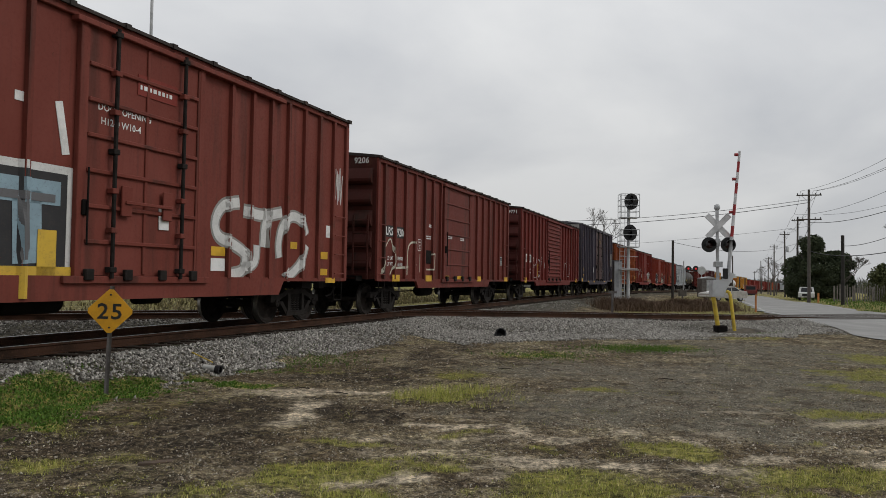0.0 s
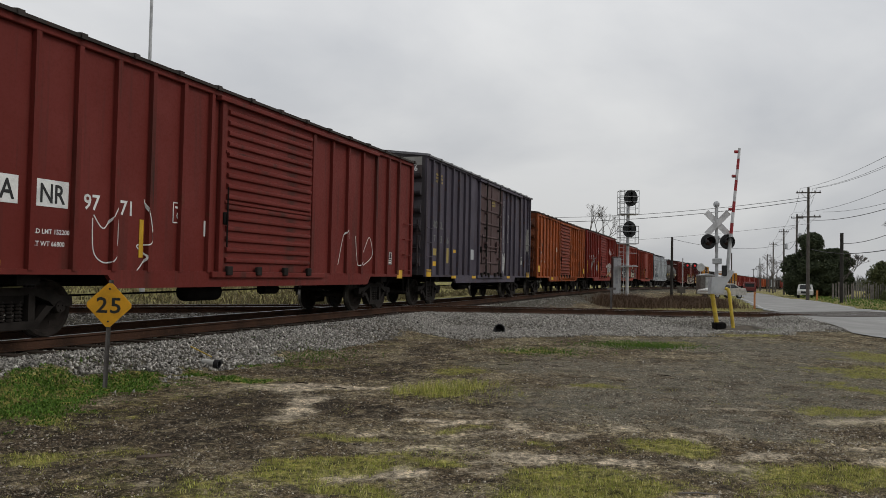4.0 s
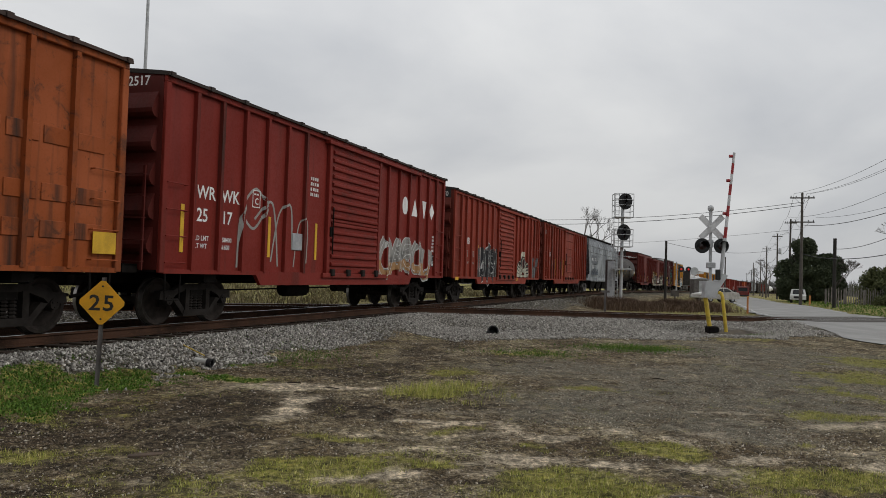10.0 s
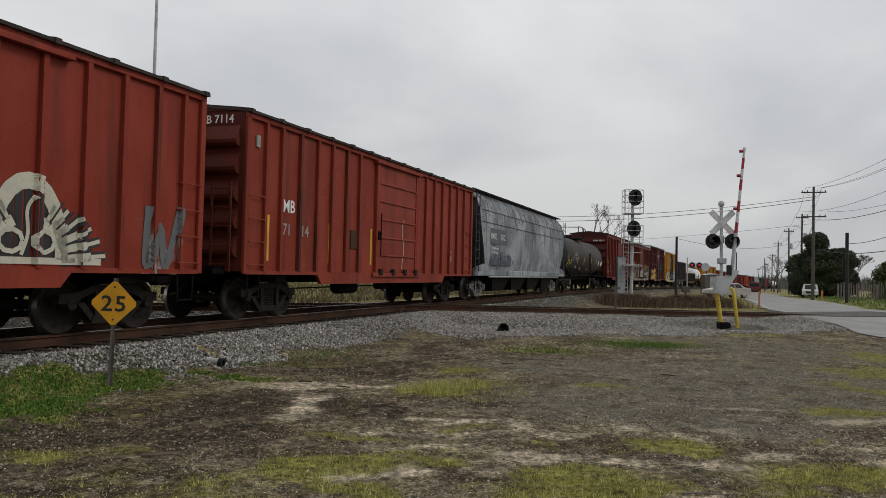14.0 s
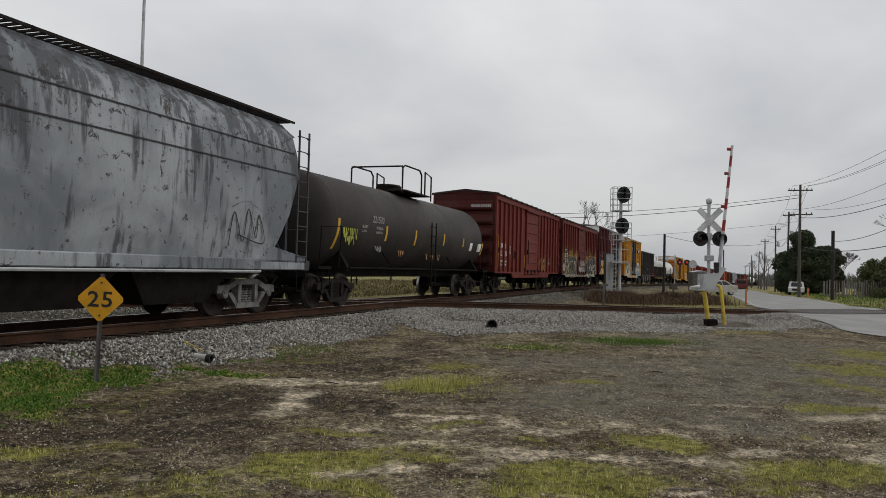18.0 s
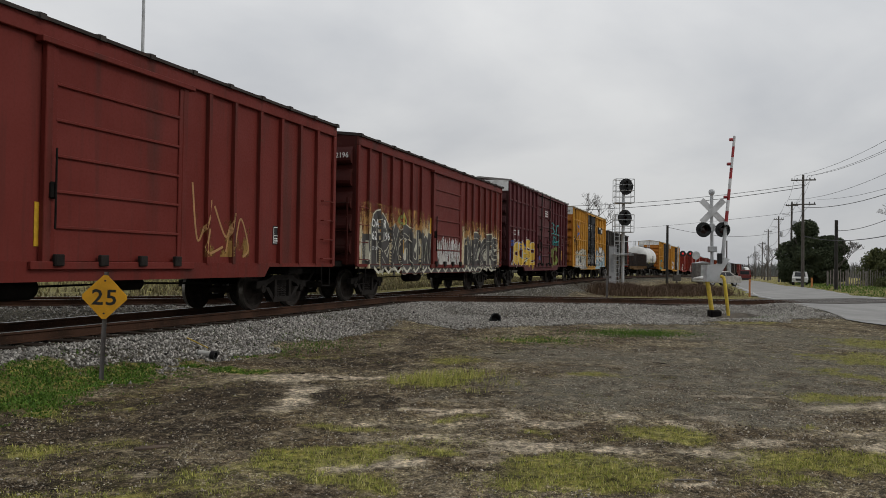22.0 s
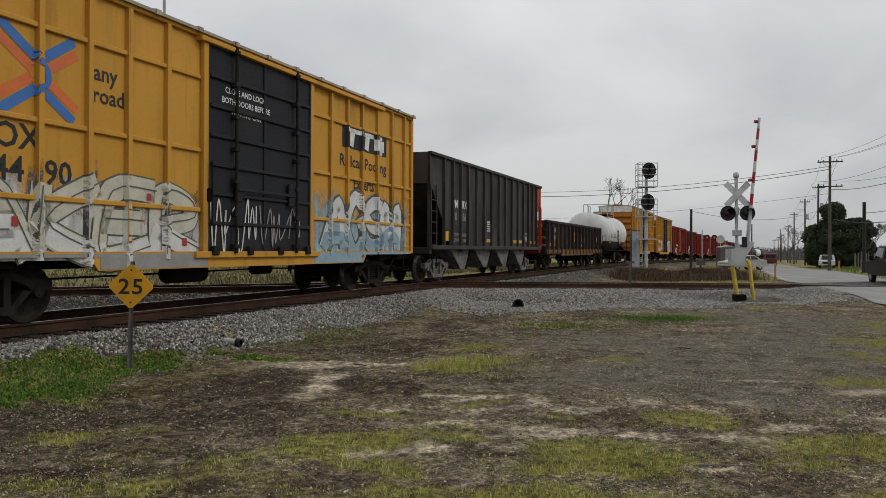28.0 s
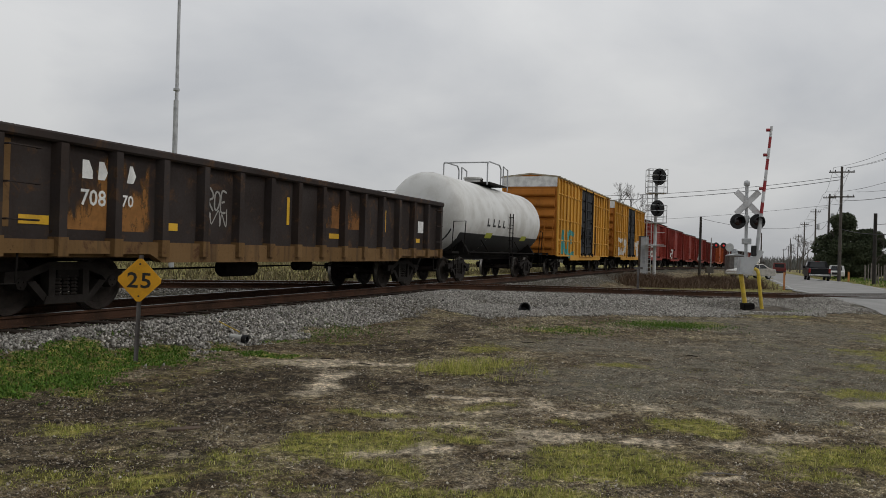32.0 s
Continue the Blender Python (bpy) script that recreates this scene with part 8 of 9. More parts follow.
    tail = [(20, 4.6, (0.24, 0.04, 0.03), "red boxcar with panel door"), (21, 4.6, (0.23, 0.036, 0.03), "red boxcar with pale graffiti low down"), (22, 4.6, (0.24, 0.045, 0.034), "bright red boxcar in the train's tail"), (23, 4.6, (0.20, 0.035, 0.028), "red boxcar with ribbed door"), (24, 4.5, (0.17, 0.035, 0.03), "brown-red boxcar in the train's tail"), (25, 4.6, (0.34, 0.10, 0.035), "orange-brown boxcar in the train's tail"), (26, 4.5, (0.10, 0.03, 0.027), "dark maroon boxcar in the train's tail")]
    for order, H, col, lab in tail:
        e += 16.9
        car, p, hl, w = boxcar(order, e - 7.35, 15.5, H, col, lab, "panel" if order % 2 else "corrugated", rust=0.3, gear=False, rib=1.0)
        if order in (20, 21, 23):
            sprayed(car, "NET", -5.5, -2.2, 1.2, 2.1, S["white"], None, 0.2, seed=order)
    e += 19.0
    covered_hopper(27, e - 8.75, "pale grey covered hopper in the train's tail", mottled_grey(), False)
    e += 16.9
    boxcar(28, e - 7.35, 15.5, 4.4, (0.05, 0.04, 0.035), "dark brown boxcar in the train's tail", "panel", gear=False, rib=1.0)
    e += 16.9
    boxcar(29, e - 7.35, 15.5, 4.5, (0.17, 0.04, 0.03), "brown boxcar in the train's tail", "panel", gear=False, rib=1.0)
    for order in (30, 31, 32):
        e += 15.5
        tank_car(order, e - 6.9, 13.6, 1.42, "black tank car at the end of the train" if order != 31 else "white tank car near the end of the train", blackp if order != 31 else M["white"])


build_train()


# ---- things beside the tracks ----
def gz(x, y):
    return float(ground_z(np.array([x]), np.array([y]))[0])


T = {
    "sign_yellow": plain("sign_yellow", (0.70, 0.34, 0.012), 0.5),
    "post_steel": surface("sign_post_steel", (0.12, 0.11, 0.105), (0.07, 0.06, 0.055), (0.2, 0.19, 0.18), 30, 3, 0.7),
    "white_metal": surface("painted_white_metal", (0.47, 0.48, 0.485), (0.32, 0.33, 0.335), (0.56, 0.56, 0.56), 25, 2, 0.55),
    "arm_red": plain("gate_red", (0.30, 0.022, 0.025), 0.5),
    "arm_white": plain("gate_white", (0.58, 0.58, 0.58), 0.5),
    "black_metal": surface("black_enamel", (0.012, 0.012, 0.013), (0.008, 0.008, 0.008), (0.03, 0.03, 0.03), 30, 3, 0.6),
    "bollard": surface("yellow_enamel", (0.56, 0.40, 0.04), (0.36, 0.25, 0.04), (0.64, 0.48, 0.08), 18, 4, 0.55),
    "pole_wood": surface("weathered_pole", (0.085, 0.075, 0.066), (0.05, 0.044, 0.038), (0.14, 0.125, 0.11), 20, 2, 0.9, 0.01),
    "dark_wood": surface("tarred_post", (0.028, 0.025, 0.022), (0.018, 0.016, 0.014), (0.05, 0.045, 0.04), 20, 2, 0.9, 0.01),
    "wire": plain("cable_black", (0.03, 0.03, 0.032), 0.7),
    "lens": plain("dark_lens", (0.03, 0.012, 0.012), 0.15),
    "rubber": plain("tyre_rubber", (0.018, 0.018, 0.018), 0.85),
    "rim": plain("wheel_rim", (0.3, 0.3, 0.31), 0.4, 0.6),
    "glass": plain("dark_car_glass", (0.014, 0.016, 0.018), 0.12),
    "car_beige": plain("beige_car_paint", (0.36, 0.34, 0.30), 0.3),
    "car_red": plain("dark_red_car_paint", (0.15, 0.025, 0.02), 0.35),
    "car_black": surface("black_car_paint", (0.010, 0.010, 0.011), (0.007, 0.007, 0.008), (0.016, 0.016, 0.017), 40, 3, 0.45, 0.001, spec=0.15),
    "car_white": plain("white_car_paint", (0.55, 0.55, 0.53), 0.4),
    "tail_red": plain("tail_lamp_red", (0.25, 0.012, 0.01), 0.25),
    "chrome": plain("bright_bumper", (0.5, 0.5, 0.5), 0.3, 0.7),
    "orange": plain("orange_marker", (0.5, 0.2, 0.06), 0.6),
    "fence": surface("grey_fence_boards", (0.17, 0.155, 0.14), (0.10, 0.09, 0.08), (0.24, 0.22, 0.2), 20, 3, 0.9),
    "bark": surface("bare_bark", (0.11, 0.098, 0.086), (0.07, 0.06, 0.052), (0.16, 0.145, 0.13), 30, 4, 0.95),
    "pipe": surface("pvc_pipe", (0.5, 0.5, 0.47), (0.36, 0.35, 0.32), (0.58, 0.58, 0.55), 20, 3, 0.5),
}


def red_lamp():
    k = Nodes("lit_red_lens")
    b = k.bsdf
    b.inputs["Base Color"].default_value = (0.3, 0.01, 0.01, 1)
    b.inputs["Emission Color"].default_value = (1.0, 0.03, 0.03, 1)
    b.inputs["Emission Strength"].default_value = 0.32
    return k.mat


T["lit"] = red_lamp()


def speed_sign():
    x, y = -4.62, 10.72
    s = thing("speed_sign", "yellow diamond speed sign on a leaning steel post", "sign", pose(x, y, gz(x, y), 0, 1.6, 3))
    a = 0.232
    pl = Build()
    b = 0.04
    pl.prism([(-a + b, -a), (a - b, -a), (a, -a + b), (a, a - b), (a - b, a), (-a + b, a), (-a, a - b), (-a, -a + b)], -0.004, 0.004, "y")
    part("panel", pl, T["sign_yellow"], s, at=pose(0, -0.03, 1.155, 0, 45, 0))
    for i, ch in enumerate("25"):
        lettering(ch, 0.30, M["black"], s, -0.178 + i * 0.185, -0.0365, 1.05, "numeral", width=0.155 if ch == "5" else 0.16)
    for z in (0.93, 1.38):
        part("bolt", Build().lathe([(-0.05, 0.0), (-0.048, 0.012), (-0.035, 0.014)], 8, "y", (0, 0, z)), M["black"], s)
    post = Build()
    post.prism([(-0.032, 0.0), (-0.024, 0.012), (-0.01, 0.03), (0.01, 0.03), (0.024, 0.012), (0.032, 0.0), (0.024, 0.004), (0.008, 0.022), (-0.008, 0.022), (-0.024, 0.004)], -0.3, 1.5, "z")
    part("post", post, T["post_steel"], s)


def crossing_gate():
    x, y = 10.62, 30.0
    g = thing("crossing_gate", "railway crossing gate with raised striped arm, crossbuck and dark lamps", "crossing gate", pose(x, y, -0.24, 0, -0.8, 0))
    part("mast", Build().cyl((0, 0, 1.9), (0, 0, 4.45), 0.06, 12).cyl((0, 0, 2.6), (0, 0, 2.66), 0.09, 12), T["white_metal"], g, smooth=True)
    part("lower_mast", Build().cyl((0.02, 0, 0.0), (-0.2, 0, 1.5), 0.085, 12), T["bollard"], g, "yellow painted lower mast", smooth=True)
    part("bell", Build().lathe([(-0.10, 0.0), (-0.09, 0.09), (-0.02, 0.13), (0.02, 0.13), (0.09, 0.09), (0.1, 0)], 14, "x", (0.0, 0, 4.82)).box(-0.05, 0.05, -0.05, 0.05, 4.45, 4.75), T["white_metal"], g, "grey crossing bell", smooth=True)
    for i, a in enumerate((45, -45)):
        part("crossbuck_blade", Build().box(-0.61, 0.61, -0.012, 0.012, -0.115, 0.115, 0.004), T["arm_white"], g, at=pose(0.0, -0.09 - 0.03 * i, 4.08, 0, a, 0))
    for sx in (-0.37, 0.37):
        lamp = part("flashing_lamp", Build().lathe([(-0.02, 0.0), (-0.02, 0.29), (0.02, 0.29), (0.03, 0.16), (0.16, 0.14), (0.18, 0.0)], 24, "y"), T["black_metal"], g, "unlit warning lamp on a black disc", at=(sx + 0.0, -0.14, 3.36), smooth=True)
        part("lens", Build().lathe([(-0.05, 0.0), (-0.045, 0.1), (-0.02, 0.15)], 18, "y"), T["lens"], lamp, smooth=True)
        hood = Build()
        n = 12
        vs = []
        for k in range(n + 1):
            a = math.radians(-20 + 220 * k / n)
            vs += [(0.17 * math.cos(a), -0.02, 0.17 * math.sin(a)), (0.18 * math.cos(a), -0.30, 0.18 * math.sin(a) + 0.0)]
        hood.add(vs, [(2 * k, 2 * k + 1, 2 * k + 3, 2 * k + 2) for k in range(n)])
        part("hood", hood, T["black_metal"], lamp, smooth=True)
    part("lamp_bracket", Build().cyl((-0.4, 0, 3.5), (0.4, 0, 3.5), 0.03, 8).box(-0.1, 0.1, -0.06, 0.06, 3.3, 3.6, 0.02), T["white_metal"], g)
    mech = Build().prism([(-0.3, 1.36), (0.2, 1.36), (0.24, 1.62), (0.62, 2.22), (0.42, 2.3), (0.2, 2.02), (-0.24, 2.0)], -0.2, 0.16, "y")
    part("gate_mechanism", mech, T["white_metal"], g, "grey gate machine housing")
    part("junction_box", Build().box(-0.14, 0.16, -0.14, 0.1, 2.5, 2.72, 0.02), T["white_metal"], g)
    part("counterweight", Build().box(0.12, 0.3, -0.3, -0.18, 2.05, 2.45, 0.02), T["black_metal"], g)
    # the arm stands nearly upright, striped red and white
    p0, p1 = Vector((0.33, -0.22, 2.25)), Vector((0.82, -0.22, 6.98))
    arm = part("gate_arm", Build().cyl(p0, p0 + (p1 - p0) * 0.30, 0.075, 8), T["white_metal"], g, "raised gate arm")
    n = 8
    for i in range(n):
        a, b = p0 + (p1 - p0) * (0.3 + 0.7 * i / n), p0 + (p1 - p0) * (0.3 + 0.7 * (i + 1) / n)
        part("stripe", Build().cyl(a, b, 0.066 - 0.002 * i, 8), T["arm_red"] if i % 2 == 0 else T["arm_white"], arm)
    for f in (0.50, 0.77, 0.97):
        q = p0 + (p1 - p0) * f
        part("arm_lamp", Build().lathe([(-0.06, 0.0), (-0.06, 0.06), (0.06, 0.06), (0.06, 0.0)], 10, "x", (q.x - 0.12, q.y, q.z)), T["arm_red"], arm, smooth=True)
    part("foundation", Build().box(-0.14, 0.27, -0.3, 0.2, -0.25, 0.26, 0.05), M["under"], g, "black gate foundation")
    b = thing("bollard", "bent yellow steel pipe bollard beside the crossing gate", "bollard", pose(x + 0.3, y - 0.35, -0.25))
    part("pipe", Build().tube([(0.22, 0, -0.1), (0.03, 0, 1.42), (0.0, 0.04, 1.54), (-0.06, 0.12, 1.58)], 0.065, 10), T["bollard"], b)


def signal_mast():
    x, y = 13.78, 58.0
    s = thing("signal_mast", "two-headed railway signal mast with caged platforms and ladder", "signal", (x, y, 0.15))
    w = T["white_metal"]
    part("mast", Build().cyl((0, 0, 0), (0, 0, 7.9), 0.12, 12), w, s, smooth=True)
    part("mast_foot", Build().box(-0.3, 0.3, -0.3, 0.3, -0.3, 0.12, 0.03), M["galv"], s)
    for z, dx in ((7.42, 0.12), (5.08, 0.05)):
        h = part("signal_head", Build().lathe([(-0.02, 0.0), (-0.02, 0.54), (0.03, 0.54), (0.03, 0.0)], 26, "y"), T["black_metal"], s, "black round signal head", at=pose(dx, -0.3, z) @ Matrix.Diagonal((0.95, 1, 1.15, 1)))
        part("signal_case", Build().box(-0.2, 0.2, 0.03, 0.35, -0.42, 0.42, 0.03), w, h)
        for k in (-0.26, 0.0, 0.26):
            part("signal_lens", Build().lathe([(-0.06, 0.0), (-0.05, 0.07), (-0.02, 0.1)], 12, "y", (0, 0, k)), T["lens"], h, smooth=True)
            part("lens_hood", Build().lathe([(-0.02, 0.115), (-0.28, 0.11), (-0.28, 0.1), (-0.02, 0.1)], 12, "y", (0, 0, k)), T["black_metal"], h, smooth=True)
    for z in (6.22, 4.02, 2.32):
        f = part("platform", Build().box(-0.68, 0.68, -0.55, 0.5, z - 0.03, z + 0.03), w, s)
        if z > 4:
            for a, b in ((-0.68, -0.55), (0.68, -0.55), (0.68, 0.5), (-0.68, 0.5)):
                part("rail_post", Build().cyl((a, b, z), (a, b, z + (1.75 if z > 6 else 1.3)), 0.025, 6), w, f)
            for hgt in (0.45, 0.9, 1.3) + ((1.75,) if z > 6 else ()):
                part("guard_rail", Build().tube([(-0.68, -0.55, z + hgt), (0.68, -0.55, z + hgt), (0.68, 0.5, z + hgt), (-0.68, 0.5, z + hgt), (-0.68, -0.55, z + hgt)], 0.02, 6), w, f)
    lad = part("ladder", Build().box(-0.72, -0.68, -0.3, -0.26, 0.2, 8.0).box(-0.36, -0.32, -0.3, -0.26, 0.2, 8.0), w, s)
    st = Build().cyl((-0.7, -0.28, 0), (-0.34, -0.28, 0), 0.016, 6).mesh("rung", w)
    for i in range(26):
        part("rung", st, None, lad, at=(0, 0, 0.4 + i * 0.3))
    for z in (2.4, 3.3):
        part("cage_hoop", Build().tube([(-0.72, -0.3, z), (-0.75, -0.7, z), (-0.3, -0.75, z), (0.55, -0.6, z), (0.6, 0.3, z)], 0.02, 6), w, s)
    c = thing("relay_cabinet", "tall grey steel relay cabinet beside the signal", "cabinet", (x - 0.62, y + 0.9, 0.1))
    part("cabinet_body", Build().box(-0.32, 0.32, -0.3, 0.3, 0.1, 3.1, 0.02), T["post_steel"], c)
    part("cabinet_door", Build().box(-0.28, 0.28, -0.325, -0.302, 0.2, 3.0, 0.006), M["galv"], c)
    part("cabinet_base", Build().box(-0.3, 0.3, -0.28, 0.28, -0.2, 0.12), M["tie"], c)


def tall_mast():
    x, y = -18.6, 48.0
    m = thing("lighting_mast", "tall tapering grey steel mast behind the train", "mast", (x, y, gz(x, y)))
    part("lower_tube", Build().cyl((0, 0, -0.2), (0, 0, 10.6), 0.165, 12, 0.15), M["galv"], m, smooth=True)
    part("upper_tube", Build().cyl((0.02, 0, 10.4), (0.02, 0, 27.0), 0.11, 12, 0.07), M["galv"], m, smooth=True)
    part("collar", Build().cyl((0, 0, 11.2), (0, 0, 11.35), 0.19, 12), M["galv"], m, smooth=True)


def poles_and_wires():
    tops = []
    # x, y, height, arms
    spots = [(36.7, 78.0, 11.4, 2), (48.7, 107.0, 11.3, 1), (58.5, 133.0, 11.2, 1), (71.5, 168.0, 11.0, 1), (94.0, 225.0, 10.8, 1), (96.5, 236.0, 10.0, 0), (123.0, 300.0, 10.5, 1), (134.0, 330.0, 10.3, 1), (149.0, 372.0, 10.2, 1), (27.6, 39.5, 11.0, 1), (-5.7, 99.0, 10.2, 1), (-16.4, 99.0, 10.0, 0), (55.8, 150.0, 7.8, 0)]
    for i, (x, y, h, arms) in enumerate(spots):
        z = gz(x, y)
        p = thing("utility_pole", "weathered wooden utility pole with crossarms" if arms else "plain weathered wooden utility pole", "utility pole", pose(x, y, z - 0.2, 0, 0.6 * math.sin(i * 2.1), 0), group="utility poles")
        part("pole", Build().cyl((0, 0, 0), (0, 0, h + 0.2), 0.17, 10, 0.11), T["pole_wood"], p, smooth=True)
        for k in range(arms):
            za = h - 0.35 - 2.45 * k
            aw = 1.15 if i in (0, 9) else 0.8
            arm = part("crossarm", Build().box(-aw, aw, -0.16, -0.06, za - 0.06, za + 0.06), T["pole_wood"], p, at=pose(0, 0, 0, 0, 0, -20))
            for xx in (-aw + 0.1, -0.5 * aw, 0.5 * aw, aw - 0.1):
                part("insulator", Build().lathe([(za + 0.06, 0.02), (za + 0.12, 0.05), (za + 0.2, 0.04), (za + 0.24, 0.0)], 8, "z", (xx, -0.11, 0)), M["black"], arm, smooth=True)
            for sx in (-1, 1):
                part("brace", Build().cyl((sx * 0.6 * aw, -0.1, za - 0.04), (sx * 0.05, -0.12, za - 0.7), 0.018, 5), M["galv"], p, at=pose(0, 0, 0, 0, 0, -20))
        if i in (1, 2):
            part("transformer", Build().lathe([(h - 3.3, 0.0), (h - 3.3, 0.24), (h - 2.5, 0.24), (h - 2.45, 0.2), (h - 2.4, 0)], 14, "z", (0.42, -0.1, 0)), M["galv"], p, smooth=True)
            part("lamp_arm", Build().tube([(0, 0, h - 1.9), (-0.6, -0.2, h - 1.6), (-1.5, -0.4, h - 1.65)], 0.03, 6), M["galv"], p)
        tops.append((Vector((x, y, z)), h))

    def wire(a, b, sag, rad=0.014, n=14):
        a, b = Vector(a), Vector(b)
        pts = [a.lerp(b, k / n) - Vector((0, 0, sag * 4 * (k / n) * (1 - k / n))) for k in range(n + 1)]
        w = thing("overhead_wire", "thin black overhead wire strung between poles", "wire", group="overhead wires")
        part("cable", Build().tube(pts, rad, 5), T["wire"], w)

    def top(i, dx, dz):
        p, h = tops[i]
        return p + Vector((dx * 0.94, dx * -0.34, h - 0.1 - dz))
    order = [9, 0, 1, 2, 3, 4, 6, 7]
    for a, b in zip(order[:-1], order[1:]):
        for dx, dz in ((-0.75, 0.0), (0.75, 0.0), (0.4, 0.02)):
            wire(top(a, dx, dz), top(b, dx, dz), 0.7)
        wire(top(a, 0.1, 3.2), top(b, 0.1, 3.2), 0.8, 0.025)
    for dx, dz in ((-1.3, 2.4), (1.3, 2.4)):
        wire(top(9, dx, dz), top(0, dx, dz), 0.8)
    wire(top(9, 0.2, 5.8), top(0, 0.1, 6.1), 1.0, 0.03)
    wire(top(0, -0.1, 0.9), top(10, 0.1, 0.4), 1.4, 0.024)
    wire(top(0, -0.1, 1.2), top(10, 0.1, 0.9), 1.5, 0.03)
    wire(top(10, 0, 0.4), top(11, 0, 0.4), 0.3, 0.02)
    wire(top(0, -0.1, 3.6), (-4, 130, 7.0), 1.2, 0.014)
    # post beside the main track and its wire
    x, y = 21.24, 72.0
    p = thing("dark_post", "slender tarred wooden post beside the track", "post", (x, y, gz(x, y) - 0.2))
    part("post", Build().cyl((0, 0, 0), (0, 0, 5.8), 0.13, 8, 0.11), T["dark_wood"], p, smooth=True)
    wire((x, y, 5.3), top(1, 0, 3.6), 1.0, 0.018)
    x, y = 34.95, 68.0
    p = thing("dark_post", "thick tarred wooden post on the road verge", "post", (x, y, gz(x, y) - 0.2))
    part("post", Build().cyl((0, 0, 0), (0, 0, 6.3), 0.15, 10, 0.14), T["dark_wood"], p, smooth=True)
    wire((x, y, 5.0), (27.6, 39.5, 7.2), 0.9, 0.022)
    x, y = 7.83, 36.0
    p = thing("marker_post", "thin rusty steel marker post between the tracks", "post", (x, y, gz(x, y) - 0.1))
    part("post", Build().box(-0.045, 0.045, -0.03, 0.03, 0.0, 1.35), T["post_steel"], p)
    part("cap", Build().box(-0.2, 0.2, -0.012, 0.012, 1.3, 1.4), T["post_steel"], p)
    x, y = 19.3, 48.0
    p = thing("marker_post", "orange plastic marker post at the road edge", "post", (x, y, gz(x, y) - 0.1))
    part("post", Build().cyl((0, 0, 0), (0, 0, 1.2), 0.06, 8), T["orange"], p, smooth=True)


def far_crossing():
    x, y = 29.36, 95.0
    s = thing("crossing_signal", "far crossing signal with two lit red lamps", "crossing signal", (x, y, gz(x, y) - 0.1))
    part("mast", Build().cyl((0, 0, 0), (0, 0, 4.5), 0.07, 8), M["galv"], s, smooth=True)
    part("lamp_bar", Build().cyl((0, 0, 3.55), (1.6, 0, 3.55), 0.04, 6), M["galv"], s)
    for dx in (0.55, 1.45):
        d = part("warning_lamp", Build().lathe([(-0.02, 0.0), (-0.02, 0.36), (0.03, 0.36), (0.03, 0.0)], 18, "y"), T["black_metal"], s, at=(dx, -0.1, 3.6), smooth=True)
        part("lit_lens", Build().lathe([(-0.05, 0.0), (-0.045, 0.10), (-0.021, 0.13)], 16, "y"), T["lit"], d, "glowing red lens", smooth=True)
    x = 31.4
    s = thing("round_sign", "grey back of a round road sign on a post", "sign", (x, y - 0.5, gz(x, y) - 0.1))
    part("disc", Build().lathe([(-0.015, 0.0), (-0.015, 0.5), (0.015, 0.5), (0.015, 0.0)], 24, "y"), T["white_metal"], s, at=(0, 0, 3.4), smooth=True)
    part("post", Build().cyl((0, 0.04, 0), (0, 0.04, 3.8), 0.05, 8), M["galv"], s, smooth=True)
    x, y = 30.6, 90.0
    c = thing("relay_house", "silver-grey steel relay house by the far crossing", "cabinet", (x, y, gz(x, y)))
    part("house_body", Build().box(-0.95, 0.95, -0.8, 0.8, 0.1, 2.3, 0.02), T["post_steel"], c)
    part("house_roof", Build().prism([(-1.0, 2.28), (1.0, 2.28), (0.0, 2.5)], -0.85, 0.85, "y"), M["galv"], c)
    part("house_door", Build().box(-0.4, 0.4, -0.83, -0.802, 0.25, 2.1, 0.008), M["galv"], c)
    x, y = 20.3, 66.0
    b = thing("utility_box", "small tan utility box on a stake in the grass", "cabinet", (x, y, gz(x, y)))
    part("stake", Build().box(-0.05, 0.05, -0.05, 0.05, -0.1, 0.6), T["pole_wood"], b)
    part("box", Build().box(-0.3, 0.3, -0.2, 0.2, 0.55, 1.05, 0.02), T["pole_wood"], b)


# ---- vehicles ----
def wheel(parent, x, y, r, wdt=0.22):
    t = part("wheel", Build().lathe([(-wdt / 2, r * 0.6), (-wdt / 2, r * 0.93), (-wdt * 0.35, r), (wdt * 0.35, r), (wdt / 2, r * 0.93), (wdt / 2, r * 0.6)], 20, "y"), T["rubber"], parent, at=(x, y, r), smooth=True)
    part("rim", Build().lathe([(-wdt * 0.42, 0.0), (-wdt * 0.45, r * 0.3), (-wdt * 0.5, r * 0.62), (wdt * 0.5, r * 0.62), (wdt * 0.45, r * 0.3), (wdt * 0.42, 0.0)], 14, "y"), T["rim"], t, smooth=True)
    return t


def car_body(side, width, taper=0.1, shoulder=0.95):
    """A body from a closed side outline; points above the shoulder lean inward."""
    n = len(side)
    hw = width / 2
    vs = []
    for s in (-1, 1):
        for x, z in side:
            vs.append((x, s * (hw - max(0, z - shoulder) * taper * 2.2), z))
    fs = [(i, (i + 1) % n, n + (i + 1) % n, n + i) for i in range(n)] + [tuple(range(n - 1, -1, -1)), tuple(range(n, 2 * n))]
    return Build().add(vs, fs)


